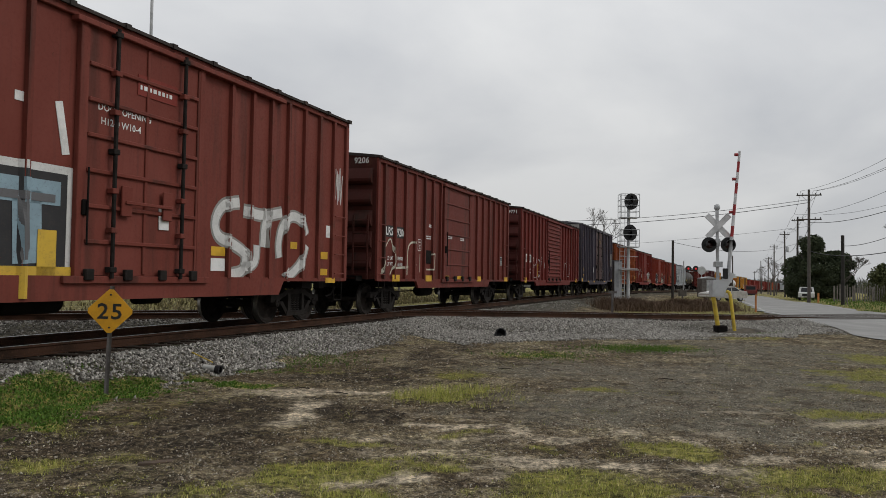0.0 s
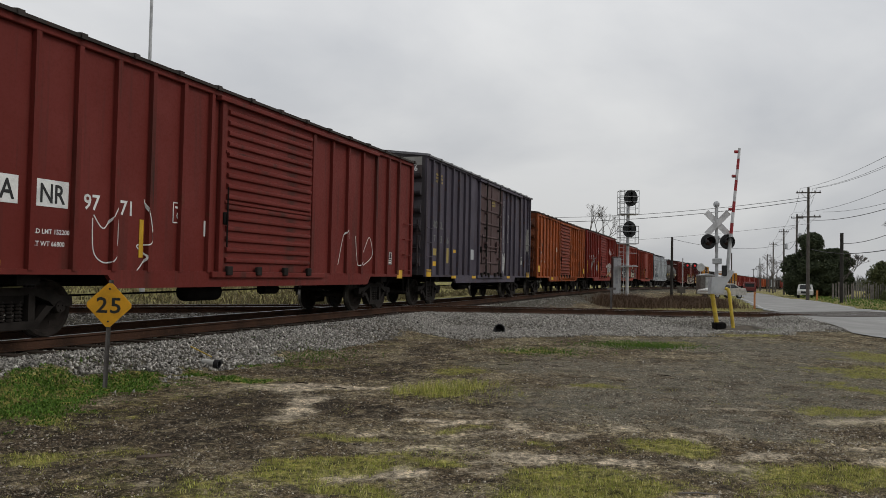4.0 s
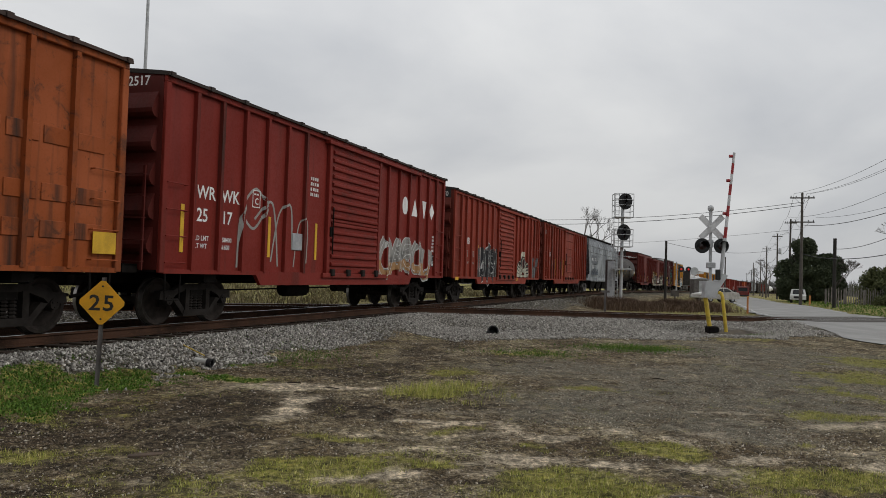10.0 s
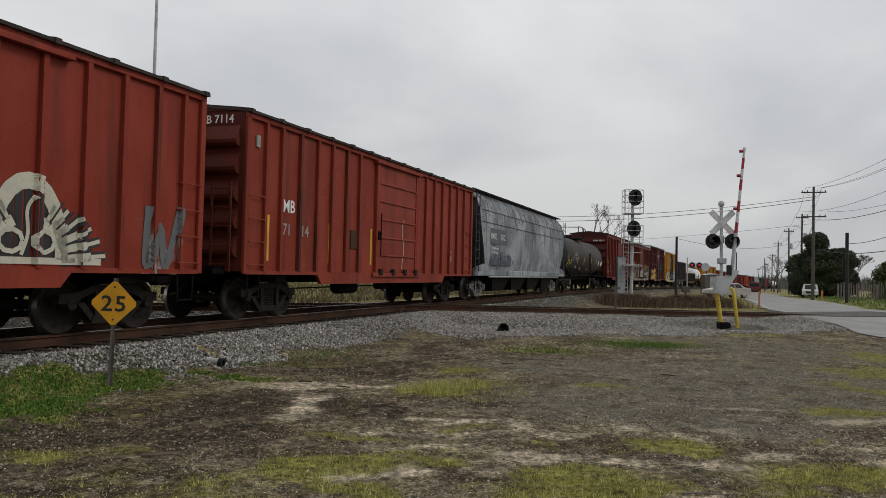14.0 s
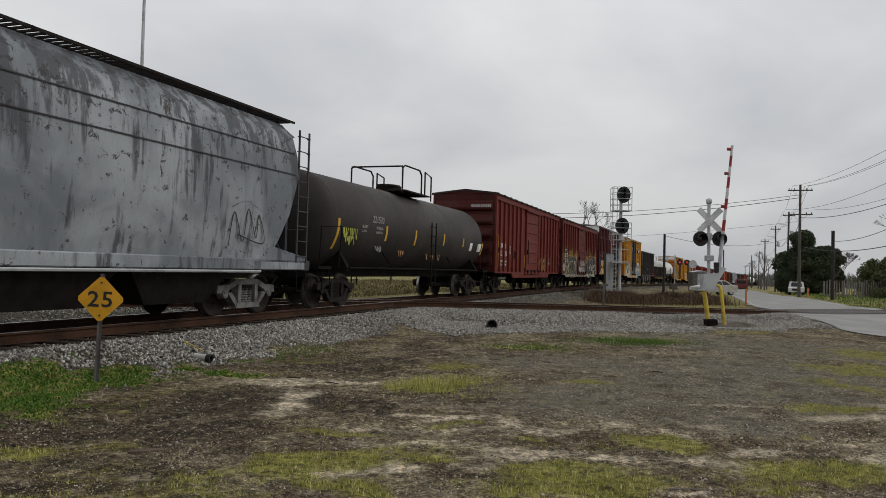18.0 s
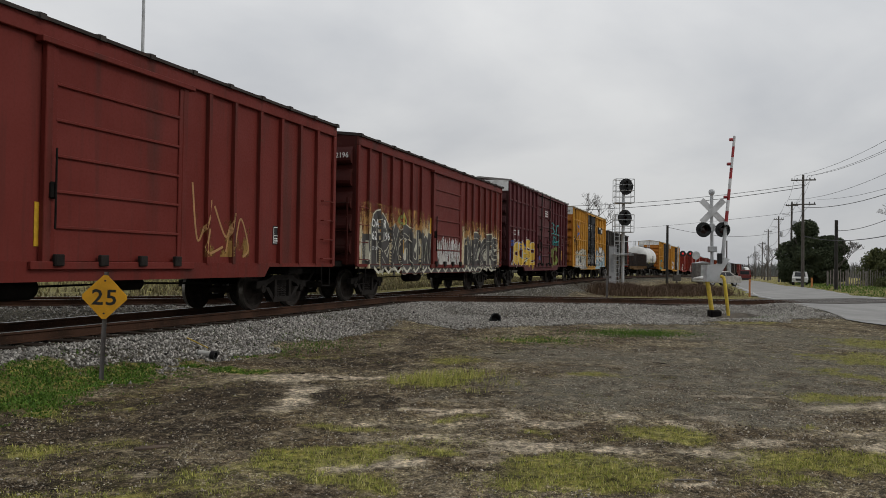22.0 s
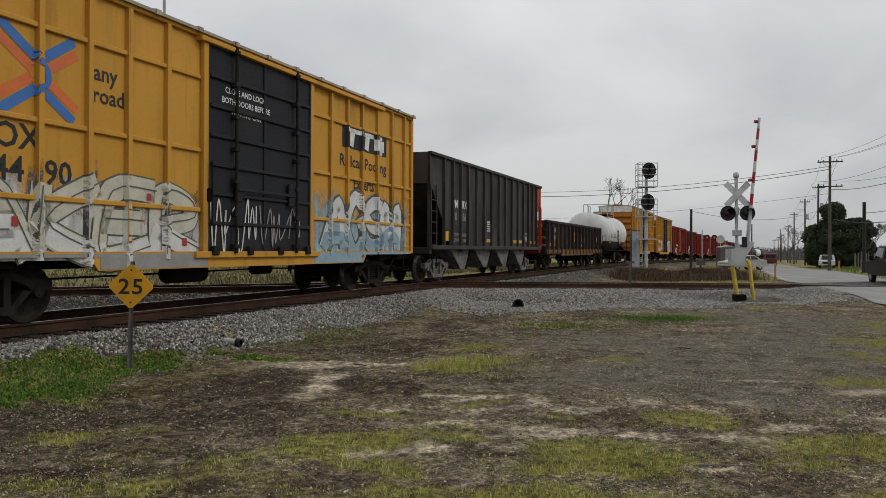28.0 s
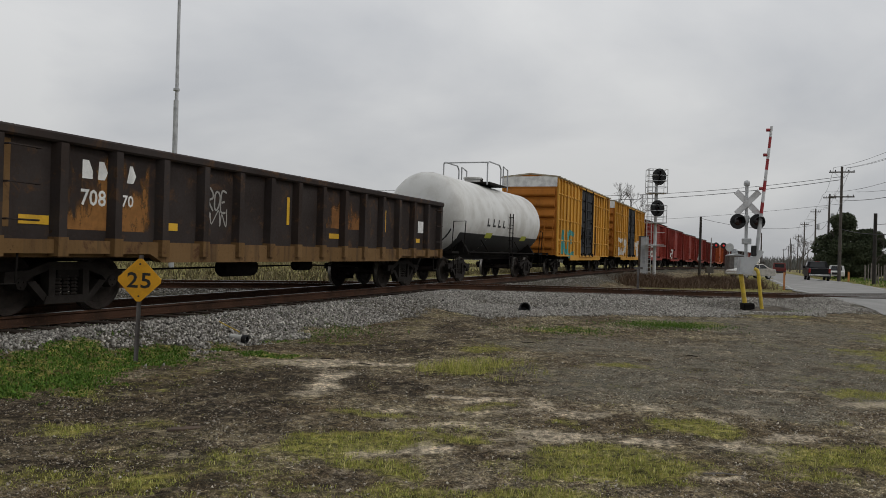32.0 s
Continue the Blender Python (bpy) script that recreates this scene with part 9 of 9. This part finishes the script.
def vehicle(name, label, m, paint, side, width, wheels, r, windows, lamps=(), taper=0.1, shoulder=0.95, category="car"):
    v = thing(name, label, category, m)
    body = part("body", car_body(side, width, taper, shoulder), paint, v)
    bv = body.modifiers.new("bevel", "BEVEL")
    bv.width, bv.segments, bv.limit_method, bv.angle_limit = 0.04, 2, "ANGLE", radians(30)
    for x in wheels:
        for s in (-1, 1):
            wheel(v, x, s * (width / 2 - 0.12), r)
    for q in windows:
        for s in (-1, 1):
            pts = [(x, s * (width / 2 - max(0, z - shoulder) * taper * 2.2 + 0.012), z) for x, z in q]
            part("side_window", Build().add(pts, [tuple(range(len(q)))]), T["glass"], v)
    for nm, b, mt, lab in lamps:
        part(nm, b, mt, v, lab)
    return v


def cars():
    # beige sedan waiting side-on by the road
    x, y = 27.0, 75.0
    side = [(-2.35, 0.35), (-2.4, 0.65), (-2.2, 0.8), (-1.1, 0.93), (-0.45, 1.38), (0.85, 1.42), (1.6, 1.02), (2.25, 0.98), (2.38, 0.6), (2.3, 0.35), (1.75, 0.3), (-1.7, 0.3)]
    lamps = [("front_window", Build().add([(-1.03, -0.62, 0.97), (-1.03, 0.62, 0.97), (-0.5, 0.55, 1.36), (-0.5, -0.55, 1.36)], [(0, 1, 2, 3)]), T["glass"], ""),
             ("rear_window", Build().add([(1.58, -0.62, 1.06), (1.58, 0.62, 1.06), (0.93, 0.55, 1.42), (0.93, -0.55, 1.42)], [(0, 1, 2, 3)]), T["glass"], ""),
             ("front_bumper", Build().box(-2.45, -2.3, -0.8, 0.8, 0.38, 0.58, 0.04), T["car_white"], "white front bumper"),
             ("hood_panel", Build().prism([(-2.36, 0.72), (-1.15, 0.94), (-1.15, 0.955), (-2.36, 0.735)], -0.72, 0.72, "y"), T["car_white"], "pale front hood")]
    vehicle("sedan", "beige sedan with a white front standing beside the road", pose(x, y, gz(x, y), 0, 0, 26), T["car_beige"], side, 1.75, (-1.45, 1.42), 0.33, [[(-0.9, 0.98), (-0.42, 1.32), (0.2, 1.34), (0.2, 0.98)], [(0.28, 0.98), (0.28, 1.34), (0.8, 1.35), (1.3, 1.02)]], lamps, 0.16)
    # dark red van far down the road, seen from behind
    x, y = 51.6, 130.5
    side = [(-2.3, 0.35), (-2.35, 1.1), (-2.25, 2.0), (1.0, 2.0), (1.55, 1.2), (2.4, 1.05), (2.45, 0.4)]
    lamps = [("rear_window", Build().box(-2.37, -2.33, -0.7, 0.7, 1.25, 1.8), T["glass"], "")] + [("tail_lamp", Build().box(-2.38, -2.3, s * 0.9 - 0.1, s * 0.9 + 0.1, 0.8, 1.15), T["tail_red"], "") for s in (-1, 1)] + [("bumper", Build().box(-2.45, -2.3, -0.9, 0.9, 0.4, 0.62, 0.03), T["black_metal"], "")]
    vehicle("van", "dark red van stopped far down the road", pose(x, y, gz(x, y) + 0.04, 0, 0, 69), T["car_red"], side, 2.0, (-1.5, 1.5), 0.36, [[(-2.0, 1.25), (-2.0, 1.8), (0.8, 1.8), (1.1, 1.25)]], lamps, 0.05, 1.1, "van")
    # white utility truck parked behind the poles
    x, y = 43.0, 92.0
    f = 0.86
    side = [(a * f, b * f) for a, b in ((-2.3, 0.4), (-2.3, 1.1), (-0.9, 1.15), (-0.75, 1.85), (0.75, 1.85), (1.15, 1.15), (2.3, 1.05), (2.35, 0.45))]
    lamps = [("windscreen", Build().add([(1.17 * f, -0.6, 1.2 * f), (1.17 * f, 0.6, 1.2 * f), (0.8 * f, 0.52, 1.78 * f), (0.8 * f, -0.52, 1.78 * f)], [(0, 1, 2, 3)]), T["glass"], ""), ("grille", Build().box(2.33 * f, 2.38 * f, -0.45, 0.45, 0.55, 0.8), T["black_metal"], ""), ("rear_glass", Build().box(-0.92 * f, -0.88 * f, -0.5, 0.5, 1.08, 1.45), T["glass"], "")]
    vehicle("pickup_truck", "old white pickup parked on the verge", pose(x, y, gz(x, y), 0, 0, -116), T["car_white"], side, 1.7, (-1.45 * f, 1.5 * f), 0.34, [[(a * f, b * f) for a, b in ((-0.65, 1.2), (-0.6, 1.72), (0.65, 1.72), (0.95, 1.2))]], lamps, 0.09, 0.95, "pickup truck")
    # black pickup that drives past and away
    side = [(-2.85, 0.5), (-2.88, 1.22), (-0.75, 1.24), (-0.62, 1.9), (0.75, 1.92), (1.4, 1.25), (2.75, 1.12), (2.85, 0.5), (2.3, 0.42), (-2.2, 0.42)]
    lamps = [("rear_glass", Build().add([(-0.78, -0.72, 1.3), (-0.78, 0.72, 1.3), (-0.66, 0.62, 1.84), (-0.66, -0.62, 1.84)], [(0, 1, 2, 3)]), T["glass"], ""),
             ("tailgate", Build().box(-2.91, -2.86, -0.78, 0.78, 0.68, 1.2, 0.01), T["car_black"], ""),
             ("bumper", Build().box(-3.02, -2.86, -0.95, 0.95, 0.5, 0.66, 0.03), T["chrome"], "bright steel rear bumper"),
             ("plate", Build().box(-3.035, -3.02, -0.16, 0.16, 0.52, 0.64), T["car_white"], ""),
             ("cab_lamp", Build().box(-0.66, -0.6, -0.2, 0.2, 1.86, 1.91), T["tail_red"], "")]
    lamps += [("tail_lamp", Build().box(-2.92, -2.84, s * 0.88 - 0.09, s * 0.88 + 0.09, 0.8, 1.2, 0.01), T["tail_red"], "") for s in (-1, 1)]
    lamps += [("mirror", Build().box(1.0, 1.15, s * 1.12 - 0.11, s * 1.12 + 0.11, 1.2, 1.45, 0.03), T["car_black"], "") for s in (-1, 1)]
    return vehicle("pickup_truck", "black pickup truck driving away along the road", pose(22, 40, 0), T["car_black"], side, 2.0, (-1.75, 1.85), 0.41, [[(-0.5, 1.3), (-0.45, 1.8), (0.7, 1.82), (1.1, 1.3)]], lamps, 0.1, 1.2, "pickup truck")


# ---- trees, fence, distance ----
def bare_tree(x, y, h, seed, label="leafless tree with fine grey branches"):
    r = random.Random(seed)
    t = thing("bare_tree", label, "tree", (x, y, gz(x, y) - 0.1), group="bare trees")
    tr, tw = Build(), Build()

    def grow(b, p, d, ln, rad, depth):
        q = p + d * ln
        b.cyl(p, q, rad, 6 if rad > 0.04 else 4, rad * 0.7, caps=False)
        if depth == 0:
            return
        for i in range(2 if depth > 3 else 3):
            nd = (d + Vector((r.uniform(-0.75, 0.75), r.uniform(-0.75, 0.75), r.uniform(-0.15, 0.55)))).normalized()
            grow(tw if depth <= 4 else tr, q, nd, ln * r.uniform(0.62, 0.85), max(rad * 0.62, 0.012), depth - 1)
    grow(tr, Vector((0, 0, 0)), Vector((r.uniform(-0.05, 0.05), r.uniform(-0.05, 0.05), 1)).normalized(), h * 0.25, h * 0.02, 7)
    part("trunk", tr, T["bark"], t)
    part("crown", tw, T["bark"], t)


def leafy(name, label, x, y, w, h, cols, seed, n=9000, size=0.2, trunk=True):
    """A crown of many small leaves on clumps of uneven size, round a trunk with limbs."""
    r = np.random.RandomState(seed)
    t = thing(name, label, "tree" if trunk else "bush", (x, y, gz(x, y) - 0.1))
    if trunk:
        b = Build().cyl((0, 0, 0), (0.1, 0, h * 0.5), 0.22, 8, 0.12)
        for i in range(7):
            a = r.uniform(0, 6.28)
            b.cyl((0.05, 0, h * r.uniform(0.15, 0.45)), (w * 0.35 * math.cos(a), w * 0.35 * math.sin(a), h * r.uniform(0.5, 0.8)), 0.08, 5, 0.03)
        part("trunk", b, T["bark"], t)
    c = []
    for i in range(64):
        a, q, zz = r.uniform(0, 6.28), r.uniform(0, 1) ** 0.5, r.uniform(0.06, 0.95)
        env = math.sqrt(max(0.05, 1 - ((zz - 0.42) / 0.6) ** 2))
        c.append((0.5 * w * env * q * math.cos(a), 0.5 * w * env * q * math.sin(a), h * zz * 0.93, r.uniform(0.12, 0.21) * max(w, 0.72 * h) * (0.6 + 0.4 * env)))
    c = np.array(c)
    k = r.randint(0, len(c), n)
    d = r.randn(n, 3)
    d /= np.linalg.norm(d, axis=1)[:, None]
    p = c[k, :3] + d * (c[k, 3] * r.uniform(0.55, 1.05, n))[:, None] * np.array([1, 1, 0.8])
    p[:, 2] = np.maximum(p[:, 2], 0.05)
    u = r.randn(n, 3)
    u /= np.linalg.norm(u, axis=1)[:, None]
    v = np.cross(u, r.randn(n, 3))
    v /= np.linalg.norm(v, axis=1)[:, None]
    s = size * r.uniform(0.5, 1.2, n)[:, None]
    q = np.stack([p - u * s, p + v * s * 0.4, p + u * s, p - v * s * 0.4], 1).reshape(-1, 3)
    f = np.arange(4 * n).reshape(n, 4)
    me = bpy.data.meshes.new("crown")
    me.from_pydata(q.tolist(), [], f.tolist())
    me.materials.append(island_mat(name + "_leaves", cols))
    part("crown", me, None, t)


def greenery():
    dk = [(0.035, 0.047, 0.026), (0.08, 0.094, 0.05), (0.048, 0.062, 0.033), (0.062, 0.078, 0.041)]
    lt = [(0.06, 0.075, 0.03), (0.12, 0.125, 0.055), (0.085, 0.1, 0.04)]
    leafy("evergreen_tree", "dense dark evergreen tree behind the utility poles", 49.2, 104.0, 6.0, 9.0, dk, 3, 56000, 0.23)
    leafy("evergreen_tree", "dark evergreen tree beside a larger one", 52.0, 103.0, 4.0, 6.9, dk, 5, 30000, 0.22)
    leafy("shrub", "olive shrub behind the fence", 52.5, 92.0, 5.0, 4.6, lt, 7, 8000, 0.2, False)
    leafy("shrub", "olive shrub near the road verge", 57.0, 94.0, 6.5, 5.2, lt, 8, 8000, 0.2, False)
    leafy("shrub", "low green shrub by the fence", 46.5, 80.0, 2.2, 1.3, lt, 9, 3000, 0.12, False)
    leafy("shrub", "dark green shrub at the frame of the yard", 51.0, 84.0, 4.5, 3.6, dk, 10, 5000, 0.2, False)
    for x, y, h, sd in ((22.4, 120.0, 15.5, 21), (80.0, 190.0, 11.5, 23), (84.0, 196.0, 10.0, 24), (52.9, 88.0, 13.0, 25), (51.6, 101.0, 7.0, 27), (47.0, 72.0, 11.5, 26), (-16.5, 130.0, 9.0, 28), (48.5, 76.0, 9.0, 29)):
        bare_tree(x, y, h, sd)
    # distant woods: many small bare clumps on the horizon
    r = np.random.RandomState(77)
    n = 15000
    t = r.uniform(0, 1, n)
    x, y = -350 + 900 * t, 430 + 160 * r.uniform(0, 1, n)
    hgt = 5 + 10 * vnoise(x, y * 0, 24.0, 5) * r.uniform(0.4, 1.0, n)
    straw = island_mat("far_woods", [(0.13, 0.13, 0.125), (0.17, 0.165, 0.155), (0.10, 0.105, 0.095), (0.15, 0.145, 0.14)])
    blades("far_woods", x, y, np.full(n, -4.2), hgt, 0.5, straw, "grey leafless woods along the horizon", 12, 0.35)


def fence():
    f = thing("wooden_fence", "grey weathered board fence behind the verge", "fence")
    a, b = Vector((41.8, 83.0, 0)), Vector((55.0, 88.0, 0))
    n = 40
    bd = [Build().box(-0.07, 0.07, -0.012, 0.012, 0.0, 1.6 + 0.14 * i).mesh("board", T["fence"]) for i in range(3)]
    h = math.degrees(math.atan2((b - a).y, (b - a).x))
    for i in range(n):
        p = a.lerp(b, i / (n - 1))
        part("board", bd[(i * 7) % 3], None, f, at=pose(p.x, p.y, gz(p.x, p.y) - 0.05, 0, ((i * 37) % 5 - 2) * 0.6, h))
    for i in range(6):
        p = a.lerp(b, i / 5)
        part("fence_post", Build().box(-0.06, 0.06, 0.02, 0.14, 0, 1.7), T["fence"], f, at=pose(p.x, p.y, gz(p.x, p.y) - 0.05, 0, 0, h))
    g = thing("shed", "small white-roofed shed behind the fence", "shed", (55.2, 93.0, -0.3))
    part("shed_wall", Build().box(-2.2, 2.2, -1.5, 1.5, 0, 2.1), T["fence"], g)
    part("shed_roof", Build().prism([(-1.8, 2.05), (1.8, 2.05), (0, 2.9)], -2.4, 2.4, "x"), T["car_white"], g)
    s = thing("leaning_stake", "pale stakes leaning beside the dark post", "stake", (35.6, 68.4, gz(35.6, 68.4)))
    part("stake", Build().cyl((0, 0, 0), (-0.5, 0, 1.7), 0.04, 6), T["fence"], s)
    s = thing("yellow_stake", "yellow marker stake beside the utility pole", "stake", (37.4, 77.5, gz(37.4, 77.5)))
    part("stake", Build().box(-0.09, 0.09, -0.03, 0.03, 0, 1.0), T["orange"], s)


def small_things():
    x, y = -3.81, 13.0
    z = gz(x, y)
    p = thing("drain_pipe", "short white plastic pipe with a black mouth lying in the ballast", "pipe", pose(x, y, z + 0.07, 0, 6, -16))
    part("pipe", Build().lathe([(-0.2, 0.04), (-0.2, 0.046), (0.0, 0.048), (0.02, 0.06), (0.06, 0.06), (0.06, 0.044), (-0.19, 0.04)], 18, "x"), T["pipe"], p, smooth=True)
    part("black_collar", Build().lathe([(0.04, 0.04), (0.04, 0.068), (0.12, 0.072), (0.12, 0.048)], 18, "x"), T["black_metal"], p, smooth=True)
    p = thing("yellow_stick", "thin yellow plastic rod lying on the ballast", "stick", pose(x - 0.35, y + 0.45, gz(x - 0.35, y + 0.45) + 0.06, 0, 12, -38))
    part("rod", Build().cyl((-0.3, 0, 0), (0.32, 0, 0), 0.012, 6), T["bollard"], p)
    x, y = 1.66, 22.3
    p = thing("culvert_pipe", "open black culvert pipe under the ballast slope", "pipe", pose(x, y, gz(x, y) + 0.11, -28, 0, 8))
    part("pipe", Build().lathe([(-0.02, 0.135), (-0.02, 0.16), (0.4, 0.16), (0.4, 0.135)], 20, "y"), T["black_metal"], p, smooth=True)
    part("inner_wall", Build().lathe([(-0.01, 0.134), (0.25, 0.134), (0.25, 0.0)], 20, "y"), T["black_metal"], p, smooth=True)
    x, y = -2.5, 6.95
    p = thing("old_board", "rotten brown board sunk in the gravel", "board", pose(x, y, gz(x, y) + 0.004, 3, 4, 40))
    part("board", Build().prism([(-0.2, -0.035), (-0.05, -0.05), (0.17, -0.03), (0.21, 0.02), (0.05, 0.045), (-0.17, 0.03)], -0.012, 0.008, "z"), surface("rotten_board", (0.11, 0.075, 0.05), (0.06, 0.042, 0.03), (0.17, 0.13, 0.09), 20, 3, 0.95), p)
    for i, (x, y, l, a) in enumerate(((-2.07, 11.6, 0.1, 10), (-1.48, 11.3, 0.12, -5), (2.05, 6.15, 0.16, 2), (1.2, 14.6, 0.16, 20), (3.9, 13.6, 0.12, -15))):
        p = thing("twig", "short dead twig on the ground", "twig", pose(x, y, gz(x, y) + 0.008, 0, 2, a), group="twigs")
        part("stem", Build().tube([(-l, 0, 0), (0, 0.02, 0.006), (l, -0.01, 0)], 0.007, 5), M["tie"] if i != 2 else T["fence"], p)
    # spilled clods round the gate's foot
    m = thing("dirt_bank", "low mound of dark dirt round the gate foundation", "mound", (11.7, 29.9, -0.33))
    b = Build().lathe([(0.24, 0.0), (0.22, 0.35), (0.13, 0.9), (0.03, 1.6), (-0.1, 2.1)], 22, "z")
    r = random.Random(8)
    b.v = [(x * (1 + r.uniform(-0.08, 0.08)), y * (0.55 + r.uniform(-0.05, 0.05)), z + r.uniform(-0.03, 0.03)) for x, y, z in b.v]
    part("mound", b, surface("dark_dirt", (0.09, 0.075, 0.055), (0.05, 0.042, 0.034), (0.16, 0.14, 0.11), 14, 2, 0.95, 0.03), m, smooth=True)


def crossing_surface():
    """Dark asphalt strips that carry the road over the second track."""
    mat = surface("crossing_asphalt", (0.075, 0.068, 0.06), (0.045, 0.04, 0.035), (0.13, 0.12, 0.105), 30, 1.5, 0.95, 0.006)
    for o, half in ((0.0, 0.66), (-1.35, 0.52), (1.35, 0.52)):
        p = track2(24.6, o)
        part("crossing_panel", Build().box(-4.4, 4.4, -half, half, -0.16, -0.006, 0.01), mat, track_cross, "dark asphalt strip between the rails", at=pose(p.x, p.y, p.z, 0, 0, 90 - math.degrees(HEAD2)))


crossing_surface()


def road_lines():
    """Pale edge line on the far left side of the road."""
    vs, fs = [], []
    pts = [(i, p) for i, p in enumerate(ROAD_LINE) if 36 < p.y < 120]
    for side0, w in ((-ROAD_HALF + 0.35, 0.14), (ROAD_HALF - 0.35, 0.10)):
        k = len(vs)
        for i, p in pts:
            q = ROAD_LINE[i + 1] - ROAD_LINE[i - 1]
            s = Vector((q.y, -q.x, 0)).normalized()
            for o in (side0 - w / 2, side0 + w / 2):
                e = p + s * o
                hit = road.ray_cast(Vector((e.x, e.y, 5)), Vector((0, 0, -1)))
                vs.append((e.x, e.y, (hit[1].z if hit[0] else gz(e.x, e.y)) + 0.006))
        fs += [(k + 2 * j, k + 2 * j + 1, k + 2 * j + 3, k + 2 * j + 2) for j in range(len(pts) - 1)]
    me = bpy.data.meshes.new("edge_line")
    me.from_pydata(vs, [], fs)
    me.materials.append(surface("worn_road_paint", (0.42, 0.42, 0.40), (0.24, 0.24, 0.23), (0.5, 0.5, 0.48), 20, 1.5, 0.8))
    part("edge_line", me, None, road)


speed_sign()
crossing_gate()
signal_mast()
tall_mast()
poles_and_wires()
far_crossing()
PICKUP = cars()
greenery()
fence()
small_things()
road_lines()


def motions():
    for car, mid, half in CARS:
        rows = []
        for i in range(33):
            s = mid - run_of(i)
            (a, _), (b, _) = track(s - half), track(s + half)
            c = (a + b) / 2
            h = math.degrees(math.atan2((b - a).y, (b - a).x))
            rows.append((float(i), pose(c.x, c.y, c.z, 0, 0, h)))
        walk(car, rows)
    # wheels of the cars that pass close by turn on their axles
    for ws, x, order in WHEELS:
        if order > 17:
            continue
        rows, t = [], 0.0
        while t < 32.0:
            rows.append((t, pose(x, 0, 0.457, 0, -math.degrees(run_of(t) / 0.455) % 360, 0)))
            t += 0.0667
        rows.append((32.0, pose(x, 0, 0.457, 0, -math.degrees(run_of(32.0) / 0.455) % 360, 0)))
        walk(ws, rows)
    # the black pickup follows the right lane
    rows = []
    for t, y in ((0.0, -200.0), (10.0, -122.0), (20.0, -36.0), (24.0, 4.0), (26.0, 23.0), (27.0, 32.0), (28.0, 39.5), (29.0, 50.0), (30.0, 60.0), (31.0, 70.0), (32.0, 80.0)):
        i = min(range(len(ROAD_LINE)), key=lambda k: abs(ROAD_LINE[k].y - y))
        a, b = ROAD_LINE[max(i - 2, 0)], ROAD_LINE[min(i + 2, len(ROAD_LINE) - 1)]
        d = (b - a).normalized()
        q = ROAD_LINE[i] + d * ((y - ROAD_LINE[i].y) / max(d.y, 0.1)) + Vector((d.y, -d.x, 0)) * 1.35
        hit = road.ray_cast(Vector((q.x, q.y, 5)), Vector((0, 0, -1)))
        rows.append((t, pose(q.x, q.y, hit[1].z if hit[0] else 0.0, 0, 0, math.degrees(math.atan2(d.y, d.x)))))
    walk(PICKUP, rows)


motions()
